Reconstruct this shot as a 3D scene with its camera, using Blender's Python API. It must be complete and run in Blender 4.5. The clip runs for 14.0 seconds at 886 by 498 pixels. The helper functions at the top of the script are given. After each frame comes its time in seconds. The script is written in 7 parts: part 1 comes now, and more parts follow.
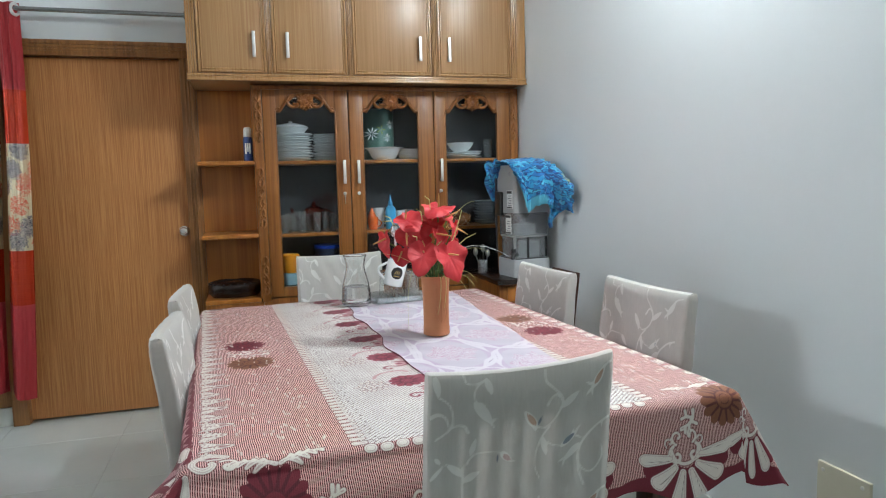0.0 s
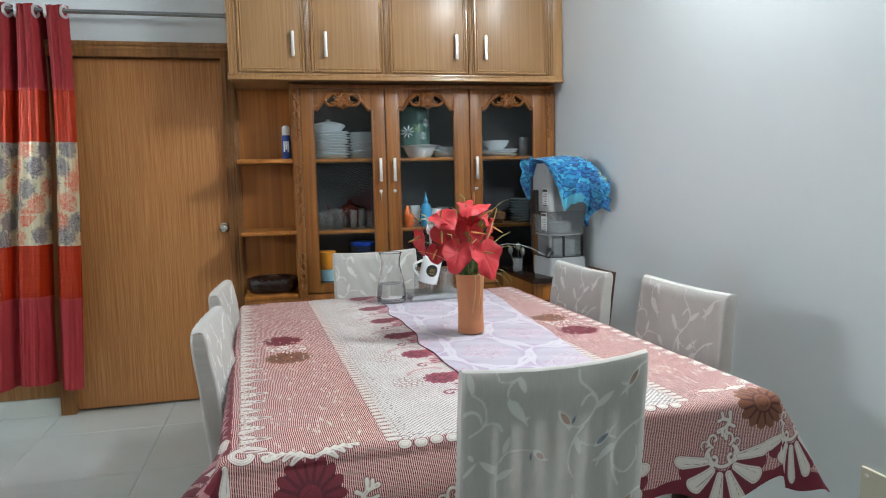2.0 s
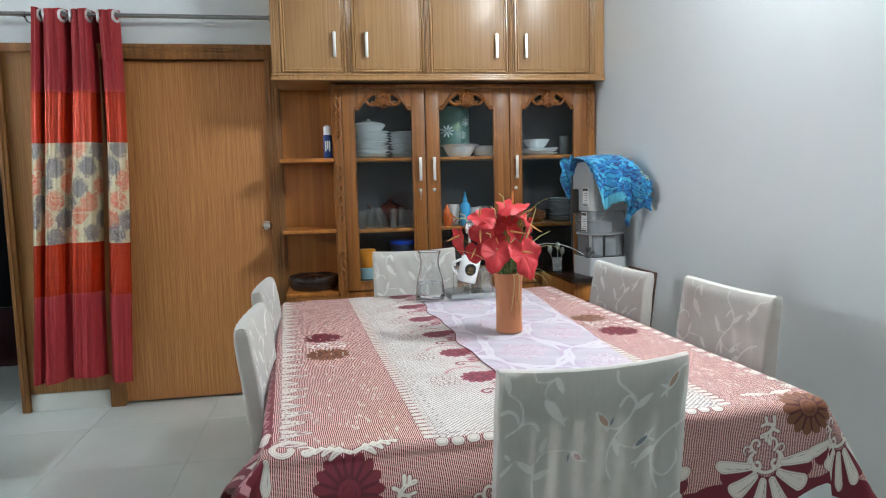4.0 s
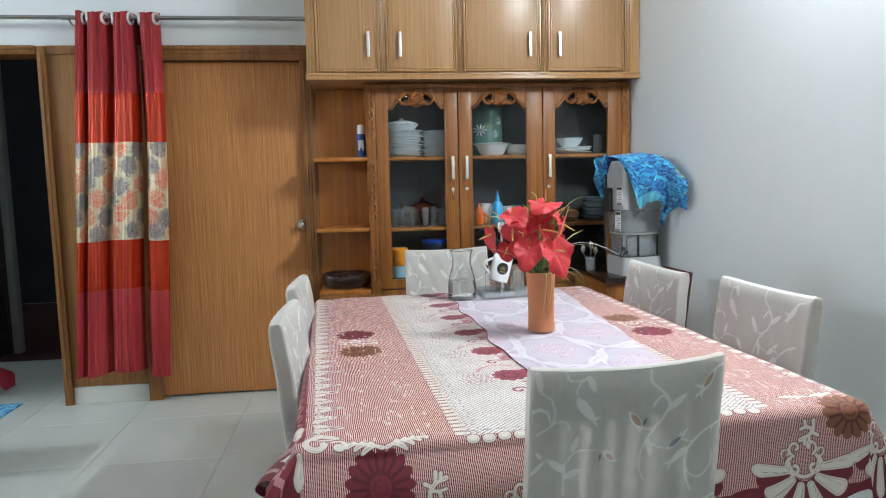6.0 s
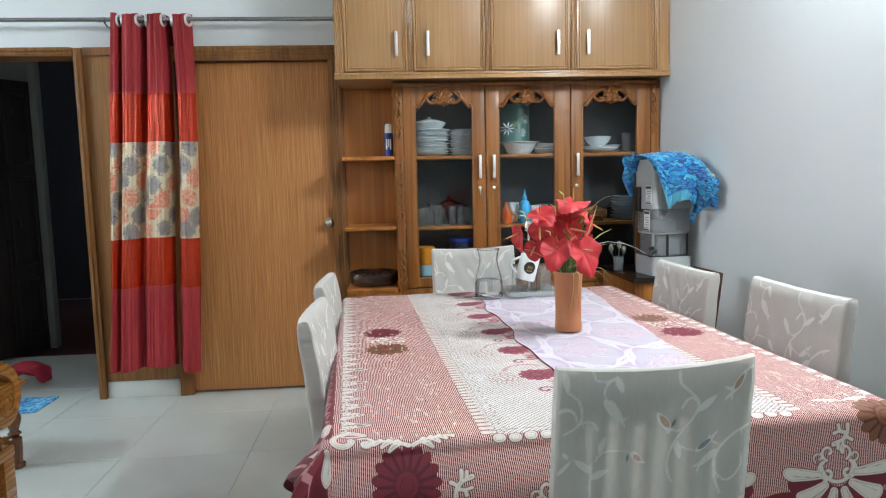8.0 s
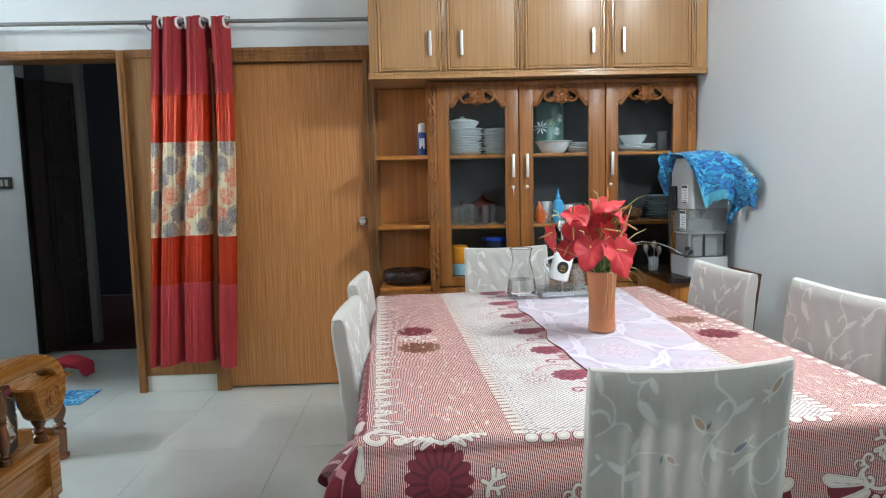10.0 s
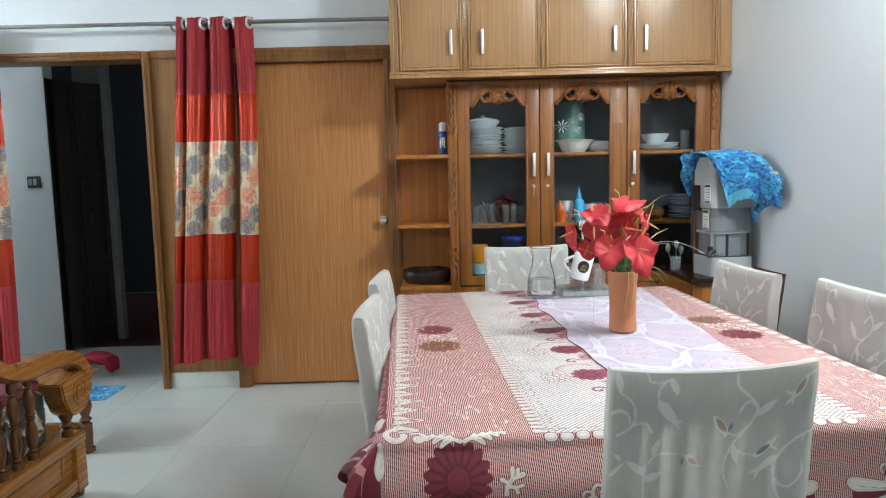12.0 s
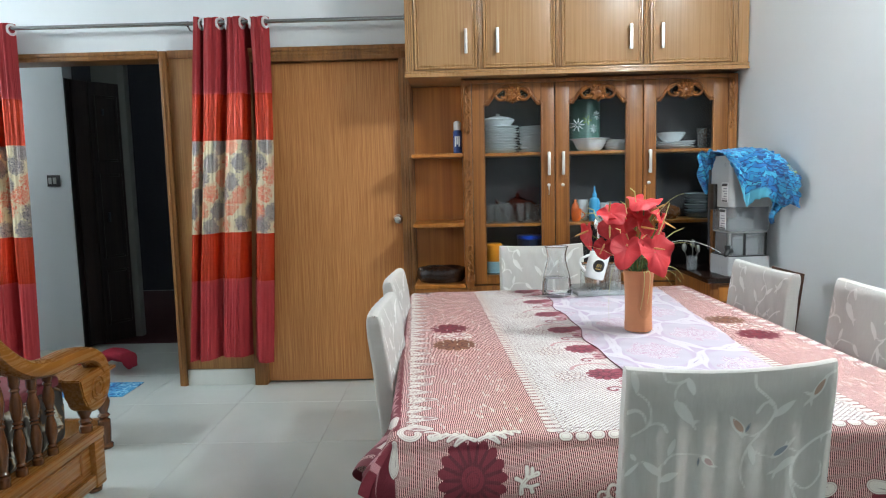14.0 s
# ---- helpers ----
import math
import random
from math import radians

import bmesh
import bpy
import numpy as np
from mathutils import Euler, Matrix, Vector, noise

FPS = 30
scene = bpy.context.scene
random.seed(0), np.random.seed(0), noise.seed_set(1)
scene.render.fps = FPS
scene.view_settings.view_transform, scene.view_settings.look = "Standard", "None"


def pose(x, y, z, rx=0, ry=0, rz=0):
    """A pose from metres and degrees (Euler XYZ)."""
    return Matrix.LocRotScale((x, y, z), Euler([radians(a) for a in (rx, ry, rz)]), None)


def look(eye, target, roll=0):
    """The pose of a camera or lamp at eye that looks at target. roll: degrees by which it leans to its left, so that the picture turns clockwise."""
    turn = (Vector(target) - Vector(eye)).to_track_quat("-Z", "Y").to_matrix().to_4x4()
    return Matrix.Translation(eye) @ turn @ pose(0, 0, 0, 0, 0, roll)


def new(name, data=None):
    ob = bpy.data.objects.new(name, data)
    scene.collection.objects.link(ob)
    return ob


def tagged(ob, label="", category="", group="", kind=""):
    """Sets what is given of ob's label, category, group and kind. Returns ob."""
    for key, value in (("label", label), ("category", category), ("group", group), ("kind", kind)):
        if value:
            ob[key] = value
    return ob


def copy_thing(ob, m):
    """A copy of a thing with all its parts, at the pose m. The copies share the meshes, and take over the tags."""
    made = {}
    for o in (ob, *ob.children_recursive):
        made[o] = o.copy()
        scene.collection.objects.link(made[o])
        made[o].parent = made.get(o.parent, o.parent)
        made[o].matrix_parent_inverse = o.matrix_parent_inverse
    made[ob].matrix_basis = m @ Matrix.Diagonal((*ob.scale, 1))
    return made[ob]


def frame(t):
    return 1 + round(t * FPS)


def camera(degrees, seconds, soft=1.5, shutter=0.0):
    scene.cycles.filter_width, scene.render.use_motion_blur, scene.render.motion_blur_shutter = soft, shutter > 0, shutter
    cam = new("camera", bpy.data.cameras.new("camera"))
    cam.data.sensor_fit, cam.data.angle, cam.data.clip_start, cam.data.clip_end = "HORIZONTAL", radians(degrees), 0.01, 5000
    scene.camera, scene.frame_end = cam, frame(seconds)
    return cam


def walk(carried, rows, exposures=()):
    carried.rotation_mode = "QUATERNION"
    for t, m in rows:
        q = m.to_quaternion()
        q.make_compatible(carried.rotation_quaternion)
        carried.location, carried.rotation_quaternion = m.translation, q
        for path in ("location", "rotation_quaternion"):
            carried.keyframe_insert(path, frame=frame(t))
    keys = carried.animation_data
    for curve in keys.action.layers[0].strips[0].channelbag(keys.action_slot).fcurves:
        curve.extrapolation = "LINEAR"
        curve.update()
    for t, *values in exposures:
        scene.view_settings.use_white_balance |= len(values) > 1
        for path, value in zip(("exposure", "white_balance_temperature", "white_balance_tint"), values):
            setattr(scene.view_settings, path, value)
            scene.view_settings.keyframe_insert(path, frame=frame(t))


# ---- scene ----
cam = camera(66.8, 14.0, 1.15)
PATH = [
    (0, (0.32, -0.071, 1.315), (0.869, 1.842, 1.116), -1.5),
    (0.5, (0.319, -0.072, 1.316), (0.856, 1.844, 1.115), -1.4),
    (1, (0.319, -0.073, 1.316), (0.83, 1.85, 1.114), -1.4),
    (1.5, (0.315, -0.075, 1.318), (0.793, 1.856, 1.116), -1.3),
    (2, (0.318, -0.08, 1.318), (0.766, 1.859, 1.114), -1.4),
    (2.5, (0.317, -0.08, 1.319), (0.738, 1.865, 1.115), -1.4),
    (3, (0.32, -0.083, 1.32), (0.709, 1.868, 1.116), -1.4),
    (5.5, (0.32, -0.09, 1.319), (0.581, 1.882, 1.114), -1.4),
    (6, (0.319, -0.092, 1.316), (0.557, 1.883, 1.112), -1.4),
    (6.5, (0.317, -0.09, 1.316), (0.537, 1.888, 1.112), -1.4),
    (7, (0.319, -0.097, 1.319), (0.519, 1.882, 1.113), -1.4),
    (7.5, (0.319, -0.095, 1.318), (0.499, 1.886, 1.112), -1.4),
    (8, (0.318, -0.095, 1.317), (0.477, 1.888, 1.111), -1.4),
    (10.5, (0.316, -0.103, 1.319), (0.359, 1.885, 1.112), -1.4),
    (11, (0.317, -0.103, 1.317), (0.345, 1.886, 1.11), -1.4),
    (11.5, (0.315, -0.107, 1.319), (0.33, 1.882, 1.11), -1.4),
    (12, (0.317, -0.106, 1.318), (0.319, 1.884, 1.11), -1.4),
    (12.5, (0.317, -0.106, 1.32), (0.306, 1.883, 1.109), -1.4),
    (13, (0.317, -0.105, 1.317), (0.296, 1.884, 1.107), -1.4),
    (13.5, (0.316, -0.105, 1.316), (0.285, 1.883, 1.107), -1.4),
    (14, (0.316, -0.106, 1.317), (0.275, 1.883, 1.107), -1.4),
]
walk(cam, [(t, look(eye, target, roll)) for t, eye, target, roll in PATH],
     exposures=((0.0, -0.07), (3.0, -0.02), (6.5, 0.15), (8.0, 0.19), (14.0, 0.24)))

# ---- light ----
scene.view_settings.exposure = 0.0
world = bpy.data.worlds.new("world")
scene.world = world
world.use_nodes = True
world.node_tree.nodes["Background"].inputs[0].default_value = (0.02, 0.025, 0.035, 1)
world.node_tree.nodes["Background"].inputs[1].default_value = 0.05


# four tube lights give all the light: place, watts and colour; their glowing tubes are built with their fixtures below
TUBE_1 = ((1.89, 1.9, 2.66), 146, (0.87, 0.968, 1.0))
TUBE_2 = ((-4.44, 2.9, 2.55), 185, (0.80, 0.93, 1.0))
# an unseen lamp behind the camera, added as weak warm fill
FILL_SOUTH = ((0.95, -2.54, 2.60), 7, (1.0, 0.91, 0.78))
# an added, unseen lamp that brightens the white passage wall
FILL_PASSAGE = ((-4.05, 4.40, 2.25), 16, (0.84, 0.95, 1.0))

# ---- helpers of this scene ----
class Nodes:
    """A small wrapper round a material's node tree."""

    def __init__(self, name):
        self.m = bpy.data.materials.new(name)
        self.m.use_nodes = True
        self.t = self.m.node_tree
        self.b = self.t.nodes["Principled BSDF"]

    def add(self, kind):
        return self.t.nodes.new(kind)

    def link(self, a, b):
        self.t.links.new(a, b)

    def put(self, key, value):
        if hasattr(value, "is_linked"):
            self.link(value, self.b.inputs[key])
        else:
            self.b.inputs[key].default_value = (*value, 1) if isinstance(value, tuple) and len(value) == 3 else value

    def coords(self, scale=(1, 1, 1), turn=(0, 0, 0), source="Object"):
        c, mp = self.add("ShaderNodeTexCoord"), self.add("ShaderNodeMapping")
        mp.inputs["Scale"].default_value = scale
        mp.inputs["Rotation"].default_value = turn
        self.link(c.outputs[source], mp.inputs[0])
        return mp.outputs[0]

    def noise(self, scale=5.0, detail=4.0, vec=None, rough=0.55, distort=0.0):
        n = self.add("ShaderNodeTexNoise")
        n.inputs["Scale"].default_value, n.inputs["Detail"].default_value = scale, detail
        n.inputs["Roughness"].default_value, n.inputs["Distortion"].default_value = rough, distort
        self.link(vec if vec is not None else self.coords(), n.inputs["Vector"])
        return n.outputs["Fac"]

    def attr(self, name):
        n = self.add("ShaderNodeAttribute")
        n.attribute_name = name
        return n.outputs["Fac"]

    def ramp(self, fac, *stops):
        r = self.add("ShaderNodeValToRGB")
        e = r.color_ramp.elements
        while len(e) < len(stops):
            e.new(0.5)
        for el, (p, c) in zip(e, stops):
            el.position = p
            el.color = (*c, 1) if isinstance(c, tuple) else (c, c, c, 1)
        self.link(fac, r.inputs[0])
        return r.outputs[0]

    def span(self, fac, a, b, lo=0.0, hi=1.0):
        r = self.add("ShaderNodeMapRange")
        for i, v in zip((1, 2, 3, 4), (a, b, lo, hi)):
            r.inputs[i].default_value = v
        self.link(fac, r.inputs[0])
        return r.outputs[0]

    def math(self, op, a, b=0.0):
        n = self.add("ShaderNodeMath")
        n.operation = op
        for i, v in enumerate((a, b)):
            if hasattr(v, "is_linked"):
                self.link(v, n.inputs[i])
            else:
                n.inputs[i].default_value = v
        return n.outputs[0]

    def mix(self, fac, a, b, mode="MIX"):
        n = self.add("ShaderNodeMix")
        n.data_type, n.blend_type = "RGBA", mode
        for i, v in ((0, fac), (6, a), (7, b)):
            if hasattr(v, "is_linked"):
                self.link(v, n.inputs[i])
            else:
                n.inputs[i].default_value = (*v, 1) if isinstance(v, tuple) else v
        return n.outputs[2]

    def bump(self, height, strength=0.2, distance=0.01):
        n = self.add("ShaderNodeBump")
        n.inputs["Strength"].default_value, n.inputs["Distance"].default_value = strength, distance
        self.link(height, n.inputs["Height"])
        self.link(n.outputs[0], self.b.inputs["Normal"])


def plain(name, colour, rough=0.5, metal=0.0, vary=0.12, scale=30.0, bump=0.05, **more):
    """A material of one colour with stains and fine relief."""
    n = Nodes(name)
    big = n.noise(scale * 0.12, 3)
    fine = n.noise(scale, 5)
    dark = tuple(c * (1 - vary) for c in colour)
    lite = tuple(min(1.0, c * (1 + vary)) for c in colour)
    n.put("Base Color", n.mix(n.math("MULTIPLY", n.math("ADD", big, fine), 0.5), dark, lite))
    n.put("Roughness", n.span(fine, 0.3, 0.7, max(0.02, rough - 0.06), min(1, rough + 0.06)))
    n.put("Metallic", metal)
    if bump:
        n.bump(fine, bump, 0.003)
    for k, v in more.items():
        n.put(k.replace("_", " "), v)
    return n.m


def wood(name, dark, lite, rough=0.3, grain=60.0, axis=2, lines=0.5, coat=0.3, gloss=0.36):
    """Varnished wood with its grain along an axis."""
    n = Nodes(name)
    sc = [grain] * 3
    sc[axis] = grain * 0.025
    fine = [grain * 2.6] * 3
    fine[axis] = grain * 0.03
    a = n.noise(1.0, 5, n.coords(tuple(sc)), 0.55, 0.3)
    b = n.noise(1.0, 3, n.coords(tuple(fine)), 0.7)
    c = n.noise(2.2, 2)
    f = n.math("ADD", n.math("MULTIPLY", a, 1 - lines), n.math("MULTIPLY", b, lines))
    col = n.ramp(f, (0.39, dark), (0.61, lite))
    col = n.mix(n.span(c, 0.3, 0.7, 0.0, 0.35), col, n.mix(0.5, col, dark))
    n.put("Base Color", col)
    n.put("Roughness", n.span(b, 0.2, 0.8, rough - 0.05, rough + 0.1))
    n.put("Coat Weight", coat * 0.6)
    n.put("Specular IOR Level", 0.32)
    n.put("Coat Roughness", gloss)
    n.bump(f, 0.08, 0.002)
    return n.m


M = {}
M["wall"] = plain("wall_paint", (0.745, 0.77, 0.78), 0.62, vary=0.02, scale=60, bump=0.06)
M["ceiling"] = plain("ceiling_paint", (0.8, 0.81, 0.82), 0.8, vary=0.02)
M["veneer"] = wood("teak_veneer", (0.305, 0.156, 0.064), (0.405, 0.230, 0.103), 0.34, 52, lines=0.65, coat=0.5, gloss=0.25)
# glossier, and lighter than the veneer: light caught by beads is in the colour
M["moulding"] = wood("polished_lit_moulding", (0.34, 0.175, 0.068), (0.45, 0.250, 0.108), 0.26, 52, lines=0.5, coat=0.9, gloss=0.16)
M["carved"] = wood("carved_wood", (0.175, 0.056, 0.011), (0.335, 0.127, 0.028), 0.36, 34, coat=0.18, gloss=0.20)
M["crest"] = wood("carved_crest", (0.145, 0.046, 0.010), (0.300, 0.108, 0.026), 0.30, 30, coat=0.25, gloss=0.24)
M["shelfwood"] = wood("shelf_board", (0.30, 0.098, 0.014), (0.46, 0.170, 0.031), 0.38, 20)
M["casing"] = wood("casing_wood", (0.165, 0.065, 0.017), (0.325, 0.142, 0.042), 0.4, 30, coat=0.15)
M["pier"] = wood("pier_veneer", (0.235, 0.100, 0.026), (0.36, 0.175, 0.055), 0.4, 60, lines=0.7, coat=0.15)
M["dark_wood"] = wood("dark_wood", (0.035, 0.014, 0.008), (0.09, 0.035, 0.018), 0.3, 25)
M["doorwood"] = wood("door_veneer", (0.37, 0.137, 0.040), (0.59, 0.270, 0.094), 0.42, 75, lines=0.85, coat=0.12)
M["steel"] = plain("brushed_steel", (0.72, 0.70, 0.67), 0.38, 0.9, vary=0.02, scale=6, bump=0)
M["knob"] = plain("knob_metal", (0.66, 0.62, 0.56), 0.14, 1.0, vary=0.05, bump=0)
M["rod"] = plain("rod_steel", (0.36, 0.36, 0.36), 0.22, 1.0, vary=0.06, scale=80, bump=0)
M["chrome"] = plain("chrome", (0.8, 0.8, 0.8), 0.10, 1.0, vary=0.02, bump=0)
M["grout"] = plain("grout", (0.42, 0.41, 0.39), 0.8)
# dark brown wood deepened to near-black, carrying the unlit room's gloom
M["gloom_black_wood"] = wood("gloom_black_wood", (0.014, 0.011, 0.011), (0.034, 0.023, 0.021), 0.4, 25, coat=0.05)
M["skirting"] = plain("skirting_tile", (0.66, 0.66, 0.62), 0.2, vary=0.05)


def floor_tile_material():
    n = Nodes("floor_tile")
    info = n.add("ShaderNodeObjectInfo")
    big = n.noise(2.0, 4)
    fine = n.noise(90.0, 3)
    col = n.mix(n.span(big, 0.3, 0.7), (0.49, 0.52, 0.49), (0.555, 0.585, 0.555))
    col = n.mix(n.math("MULTIPLY", info.outputs["Random"], 0.25), col, (0.515, 0.54, 0.515))
    n.put("Base Color", col)
    n.put("Roughness", n.span(fine, 0.3, 0.7, 0.13, 0.2))
    n.bump(big, 0.02, 0.002)
    return n.m


M["tile"] = floor_tile_material()


def base_of(ob):
    """Where a thing or part stands, adding up its parents."""
    v = Vector(ob.location)
    while ob.parent:
        ob = ob.parent
        v = v + Vector(ob.location)
    return v


def finish(bm, smooth=True):
    me = bpy.data.meshes.new("mesh")
    bmesh.ops.recalc_face_normals(bm, faces=bm.faces)
    bm.to_mesh(me)
    bm.free()
    if smooth:
        me.shade_smooth()
        me.set_sharp_from_angle(angle=radians(38))
    return me


def thing(name, place, label, category, group="", kind=""):
    ob = new(name)
    ob.location = place
    ob.empty_display_size = 0.1
    return tagged(ob, label, category, group, kind)


def part(name, bm, material, parent, label="", kind=""):
    """Links a bmesh, drawn in world coordinates, as one mesh under a thing or part."""
    bmesh.ops.translate(bm, verts=bm.verts, vec=-base_of(parent))
    ob = new(name, finish(bm))
    ob.data.materials.append(material)
    ob.parent = parent
    return tagged(ob, label, kind=kind)


def solid(name, bm, material, label, category, place=(0, 0, 0), kind="", group=""):
    """Links a bmesh, drawn in world coordinates, as one top-level thing."""
    bmesh.ops.translate(bm, verts=bm.verts, vec=-Vector(place))
    ob = new(name, finish(bm))
    ob.data.materials.append(material)
    ob.location = place
    return tagged(ob, label, category, group, kind)


def box(x0, x1, y0, y1, z0, z1, bev=0.0, bm=None, seg=2):
    bm = bm or bmesh.new()
    r = bmesh.ops.create_cube(bm, size=1.0)["verts"]
    for v in r:
        v.co = Vector(((x0 + x1) / 2 + v.co.x * (x1 - x0), (y0 + y1) / 2 + v.co.y * (y1 - y0), (z0 + z1) / 2 + v.co.z * (z1 - z0)))
    if bev:
        es = {e for v in r for e in v.link_edges}
        bmesh.ops.bevel(bm, geom=list(es), offset=bev, segments=seg, affect="EDGES", profile=0.6)
    return bm


def lathe(profile, x=0.0, y=0.0, z=0.0, segs=24, bm=None, cap=True):
    """A turned body from (radius, height) pairs."""
    bm = bm or bmesh.new()
    rings = []
    for r, h in profile:
        rings.append([bm.verts.new((x + r * math.cos(2 * math.pi * i / segs), y + r * math.sin(2 * math.pi * i / segs), z + h)) for i in range(segs)])
    for a, b in zip(rings, rings[1:]):
        for i in range(segs):
            bm.faces.new((a[i], a[(i + 1) % segs], b[(i + 1) % segs], b[i]))
    if cap:
        bm.faces.new(rings[0][::-1])
        bm.faces.new(rings[-1])
    return bm


def tube(points, radius, segs=8, bm=None, flat=1.0, closed=False):
    """A round bar along points; radius may be a list; flat squashes it along its own up."""
    bm = bm or bmesh.new()
    pts = [Vector(p) for p in points]
    n = len(pts)
    rad = radius if isinstance(radius, (list, tuple)) else [radius] * n
    rings = []
    up = Vector((0, 0, 1))
    for i, p in enumerate(pts):
        if closed:
            d = pts[(i + 1) % n] - pts[i - 1]
        else:
            d = pts[min(i + 1, n - 1)] - pts[max(i - 1, 0)]
        d = d.normalized() if d.length > 1e-9 else Vector((0, 0, 1))
        s = d.cross(up)
        if s.length < 1e-3:
            s = d.cross(Vector((0, 1, 0)))
        s.normalize()
        w = s.cross(d).normalized()
        rings.append([bm.verts.new(p + s * (rad[i] * math.cos(2 * math.pi * k / segs)) + w * (rad[i] * flat * math.sin(2 * math.pi * k / segs))) for k in range(segs)])
    pairs = list(zip(rings, rings[1:])) + ([(rings[-1], rings[0])] if closed else [])
    for a, b in pairs:
        for k in range(segs):
            bm.faces.new((a[k], a[(k + 1) % segs], b[(k + 1) % segs], b[k]))
    if not closed:
        bm.faces.new(rings[0][::-1])
        bm.faces.new(rings[-1])
    return bm


def prism(outline, y0, y1, bm=None, axis="y"):
    """A flat outline of (x, z) pairs given depth along y, or of (y, z) pairs along x, or of (x, y) pairs along z."""
    bm = bm or bmesh.new()
    put = {"y": lambda a, b, c: (a, c, b), "x": lambda a, b, c: (c, a, b), "z": lambda a, b, c: (a, b, c)}[axis]
    f = [bm.verts.new(put(a, b, y0)) for a, b in outline]
    g = [bm.verts.new(put(a, b, y1)) for a, b in outline]
    bm.faces.new(f)
    bm.faces.new(g[::-1])
    n = len(outline)
    for i in range(n):
        bm.faces.new((f[i], g[i], g[(i + 1) % n], f[(i + 1) % n]))
    return bm


def moved(bm, m):
    bmesh.ops.transform(bm, matrix=m, verts=bm.verts)
    return bm


def rim(x0, x1, z0, z1, w, y0, y1, bm=None, bev=0.0):
    """A rectangular frame in the x-z plane of bar width w."""
    bm = bm or bmesh.new()
    box(x0, x0 + w, y0, y1, z0, z1, bev, bm, 1)
    box(x1 - w, x1, y0, y1, z0, z1, bev, bm, 1)
    box(x0 + w, x1 - w, y0, y1, z0, z0 + w, bev, bm, 1)
    box(x0 + w, x1 - w, y0, y1, z1 - w, z1, bev, bm, 1)
    return bm


def sheet(pos, mask=None, thick=0.0):
    """A mesh from an array of positions (rows, columns, 3), with named float attributes per point."""
    r, c = pos.shape[:2]
    idx = np.arange(r * c).reshape(r, c)
    quads = np.stack([idx[:-1, :-1], idx[:-1, 1:], idx[1:, 1:], idx[1:, :-1]], -1).reshape(-1, 4)
    me = bpy.data.meshes.new("mesh")
    me.from_pydata(pos.reshape(-1, 3).tolist(), [], quads.tolist())
    for k, a in (mask or {}).items():
        me.attributes.new(k, "FLOAT", "POINT").data.foreach_set("value", np.ascontiguousarray(a, dtype=np.float32).ravel())
    me.shade_smooth()
    return me

# ---- the room ----
X0, X1, Y0, Y1, H = -4.5, 1.95, -2.6, 4.2, 2.95
T = 0.13
WALL = Y1 - 0.01


def shell(name, bm, label):
    return solid(name, bm, M["wall"], label, "wall", kind="structure")


shell("wall_east", box(X1, X1 + T, Y0 - T, Y1 + T, 0, H), "plain pale bluish-white painted wall beside the table")
shell("wall_west", box(X0 - T, X0, Y0 - T, 8.2, 0, H), "plain white painted wall of the living area")
shell("wall_south", box(X0, X1, Y0 - T, Y0, 0, H), "plain white painted wall")
# the wall with the two doorways: a curtained opening and a closed flush door
DOOR = (-0.957, -0.010, 2.062)
GAP = (-2.56, -1.512, 2.10)
bm = bmesh.new()
box(X0, GAP[0], WALL, Y1 + T, 0, H, bm=bm)
box(GAP[1], DOOR[0], WALL, Y1 + T, 0, GAP[2], bm=bm)
box(GAP[0], DOOR[0], WALL, Y1 + T, GAP[2], H, bm=bm)
box(DOOR[0], DOOR[1], WALL, Y1 + T, DOOR[2], H, bm=bm)
box(DOOR[1], X1, WALL, Y1 + T, 0, H, bm=bm)
shell("wall_north", bm, "white painted wall with a curtained opening and a wooden door")
solid("ceiling", box(X0 - T, X1 + T, Y0 - T, 8.3, H, H + 0.1), M["ceiling"], "plain white ceiling", "ceiling", kind="structure")

# floor: one slab with tiles laid on it
slab = solid("floor", box(X0 - T, X1 + T, Y0 - T, 8.3, -0.1, -0.0025), M["grout"], "glossy off-white ceramic tiled floor", "floor", kind="structure")
TILE = 0.62


def tile_mesh():
    me = finish(box(-TILE / 2 + 0.0012, TILE / 2 - 0.0012, -TILE / 2 + 0.0012, TILE / 2 - 0.0012, -0.006, 0.0, 0.0008, seg=1), False)
    me.materials.append(M["tile"])
    return me


# skirting along the pier between the doorways and along the east wall
bm = box(-1.467, -1.021, 4.165, WALL, 0, 0.105, 0.003)
solid("baseboard", bm, M["skirting"], "pale tiled skirting under the wood panel", "skirting", kind="structure")
solid("baseboard", box(1.938, 1.95, Y0, 3.2, 0, 0.10, 0.002), M["skirting"], "pale tiled skirting along the wall", "skirting", kind="structure")
solid("baseboard", box(X0, -2.64, 4.178, WALL, 0, 0.10, 0.002), M["skirting"], "pale tiled skirting along the wall", "skirting", kind="structure")

# wood casings of both doorways, and the wood panel that joins them
trim = thing("trim", (-1.5, 4.16, 0), "varnished wooden casings joining the two doorways", "door frame", kind="structure")
C0 = 4.145
part("jamb", box(-1.514, -1.468, C0, 4.33, 0, 2.145, 0.004), M["casing"], trim)
part("jamb", box(-1.020, -0.938, C0, 4.33, 0, 2.062, 0.004), M["casing"], trim)
part("jamb", box(-0.022, 0.061, C0, 4.33, 0, 2.062, 0.004), M["casing"], trim)
part("jamb", box(-2.62, -2.555, C0, 4.33, 0, 2.098, 0.004), M["casing"], trim)
part("lintel", box(-1.020, 0.0525, C0 - 0.003, 4.33, 2.062, 2.145, 0.004), M["casing"], trim)
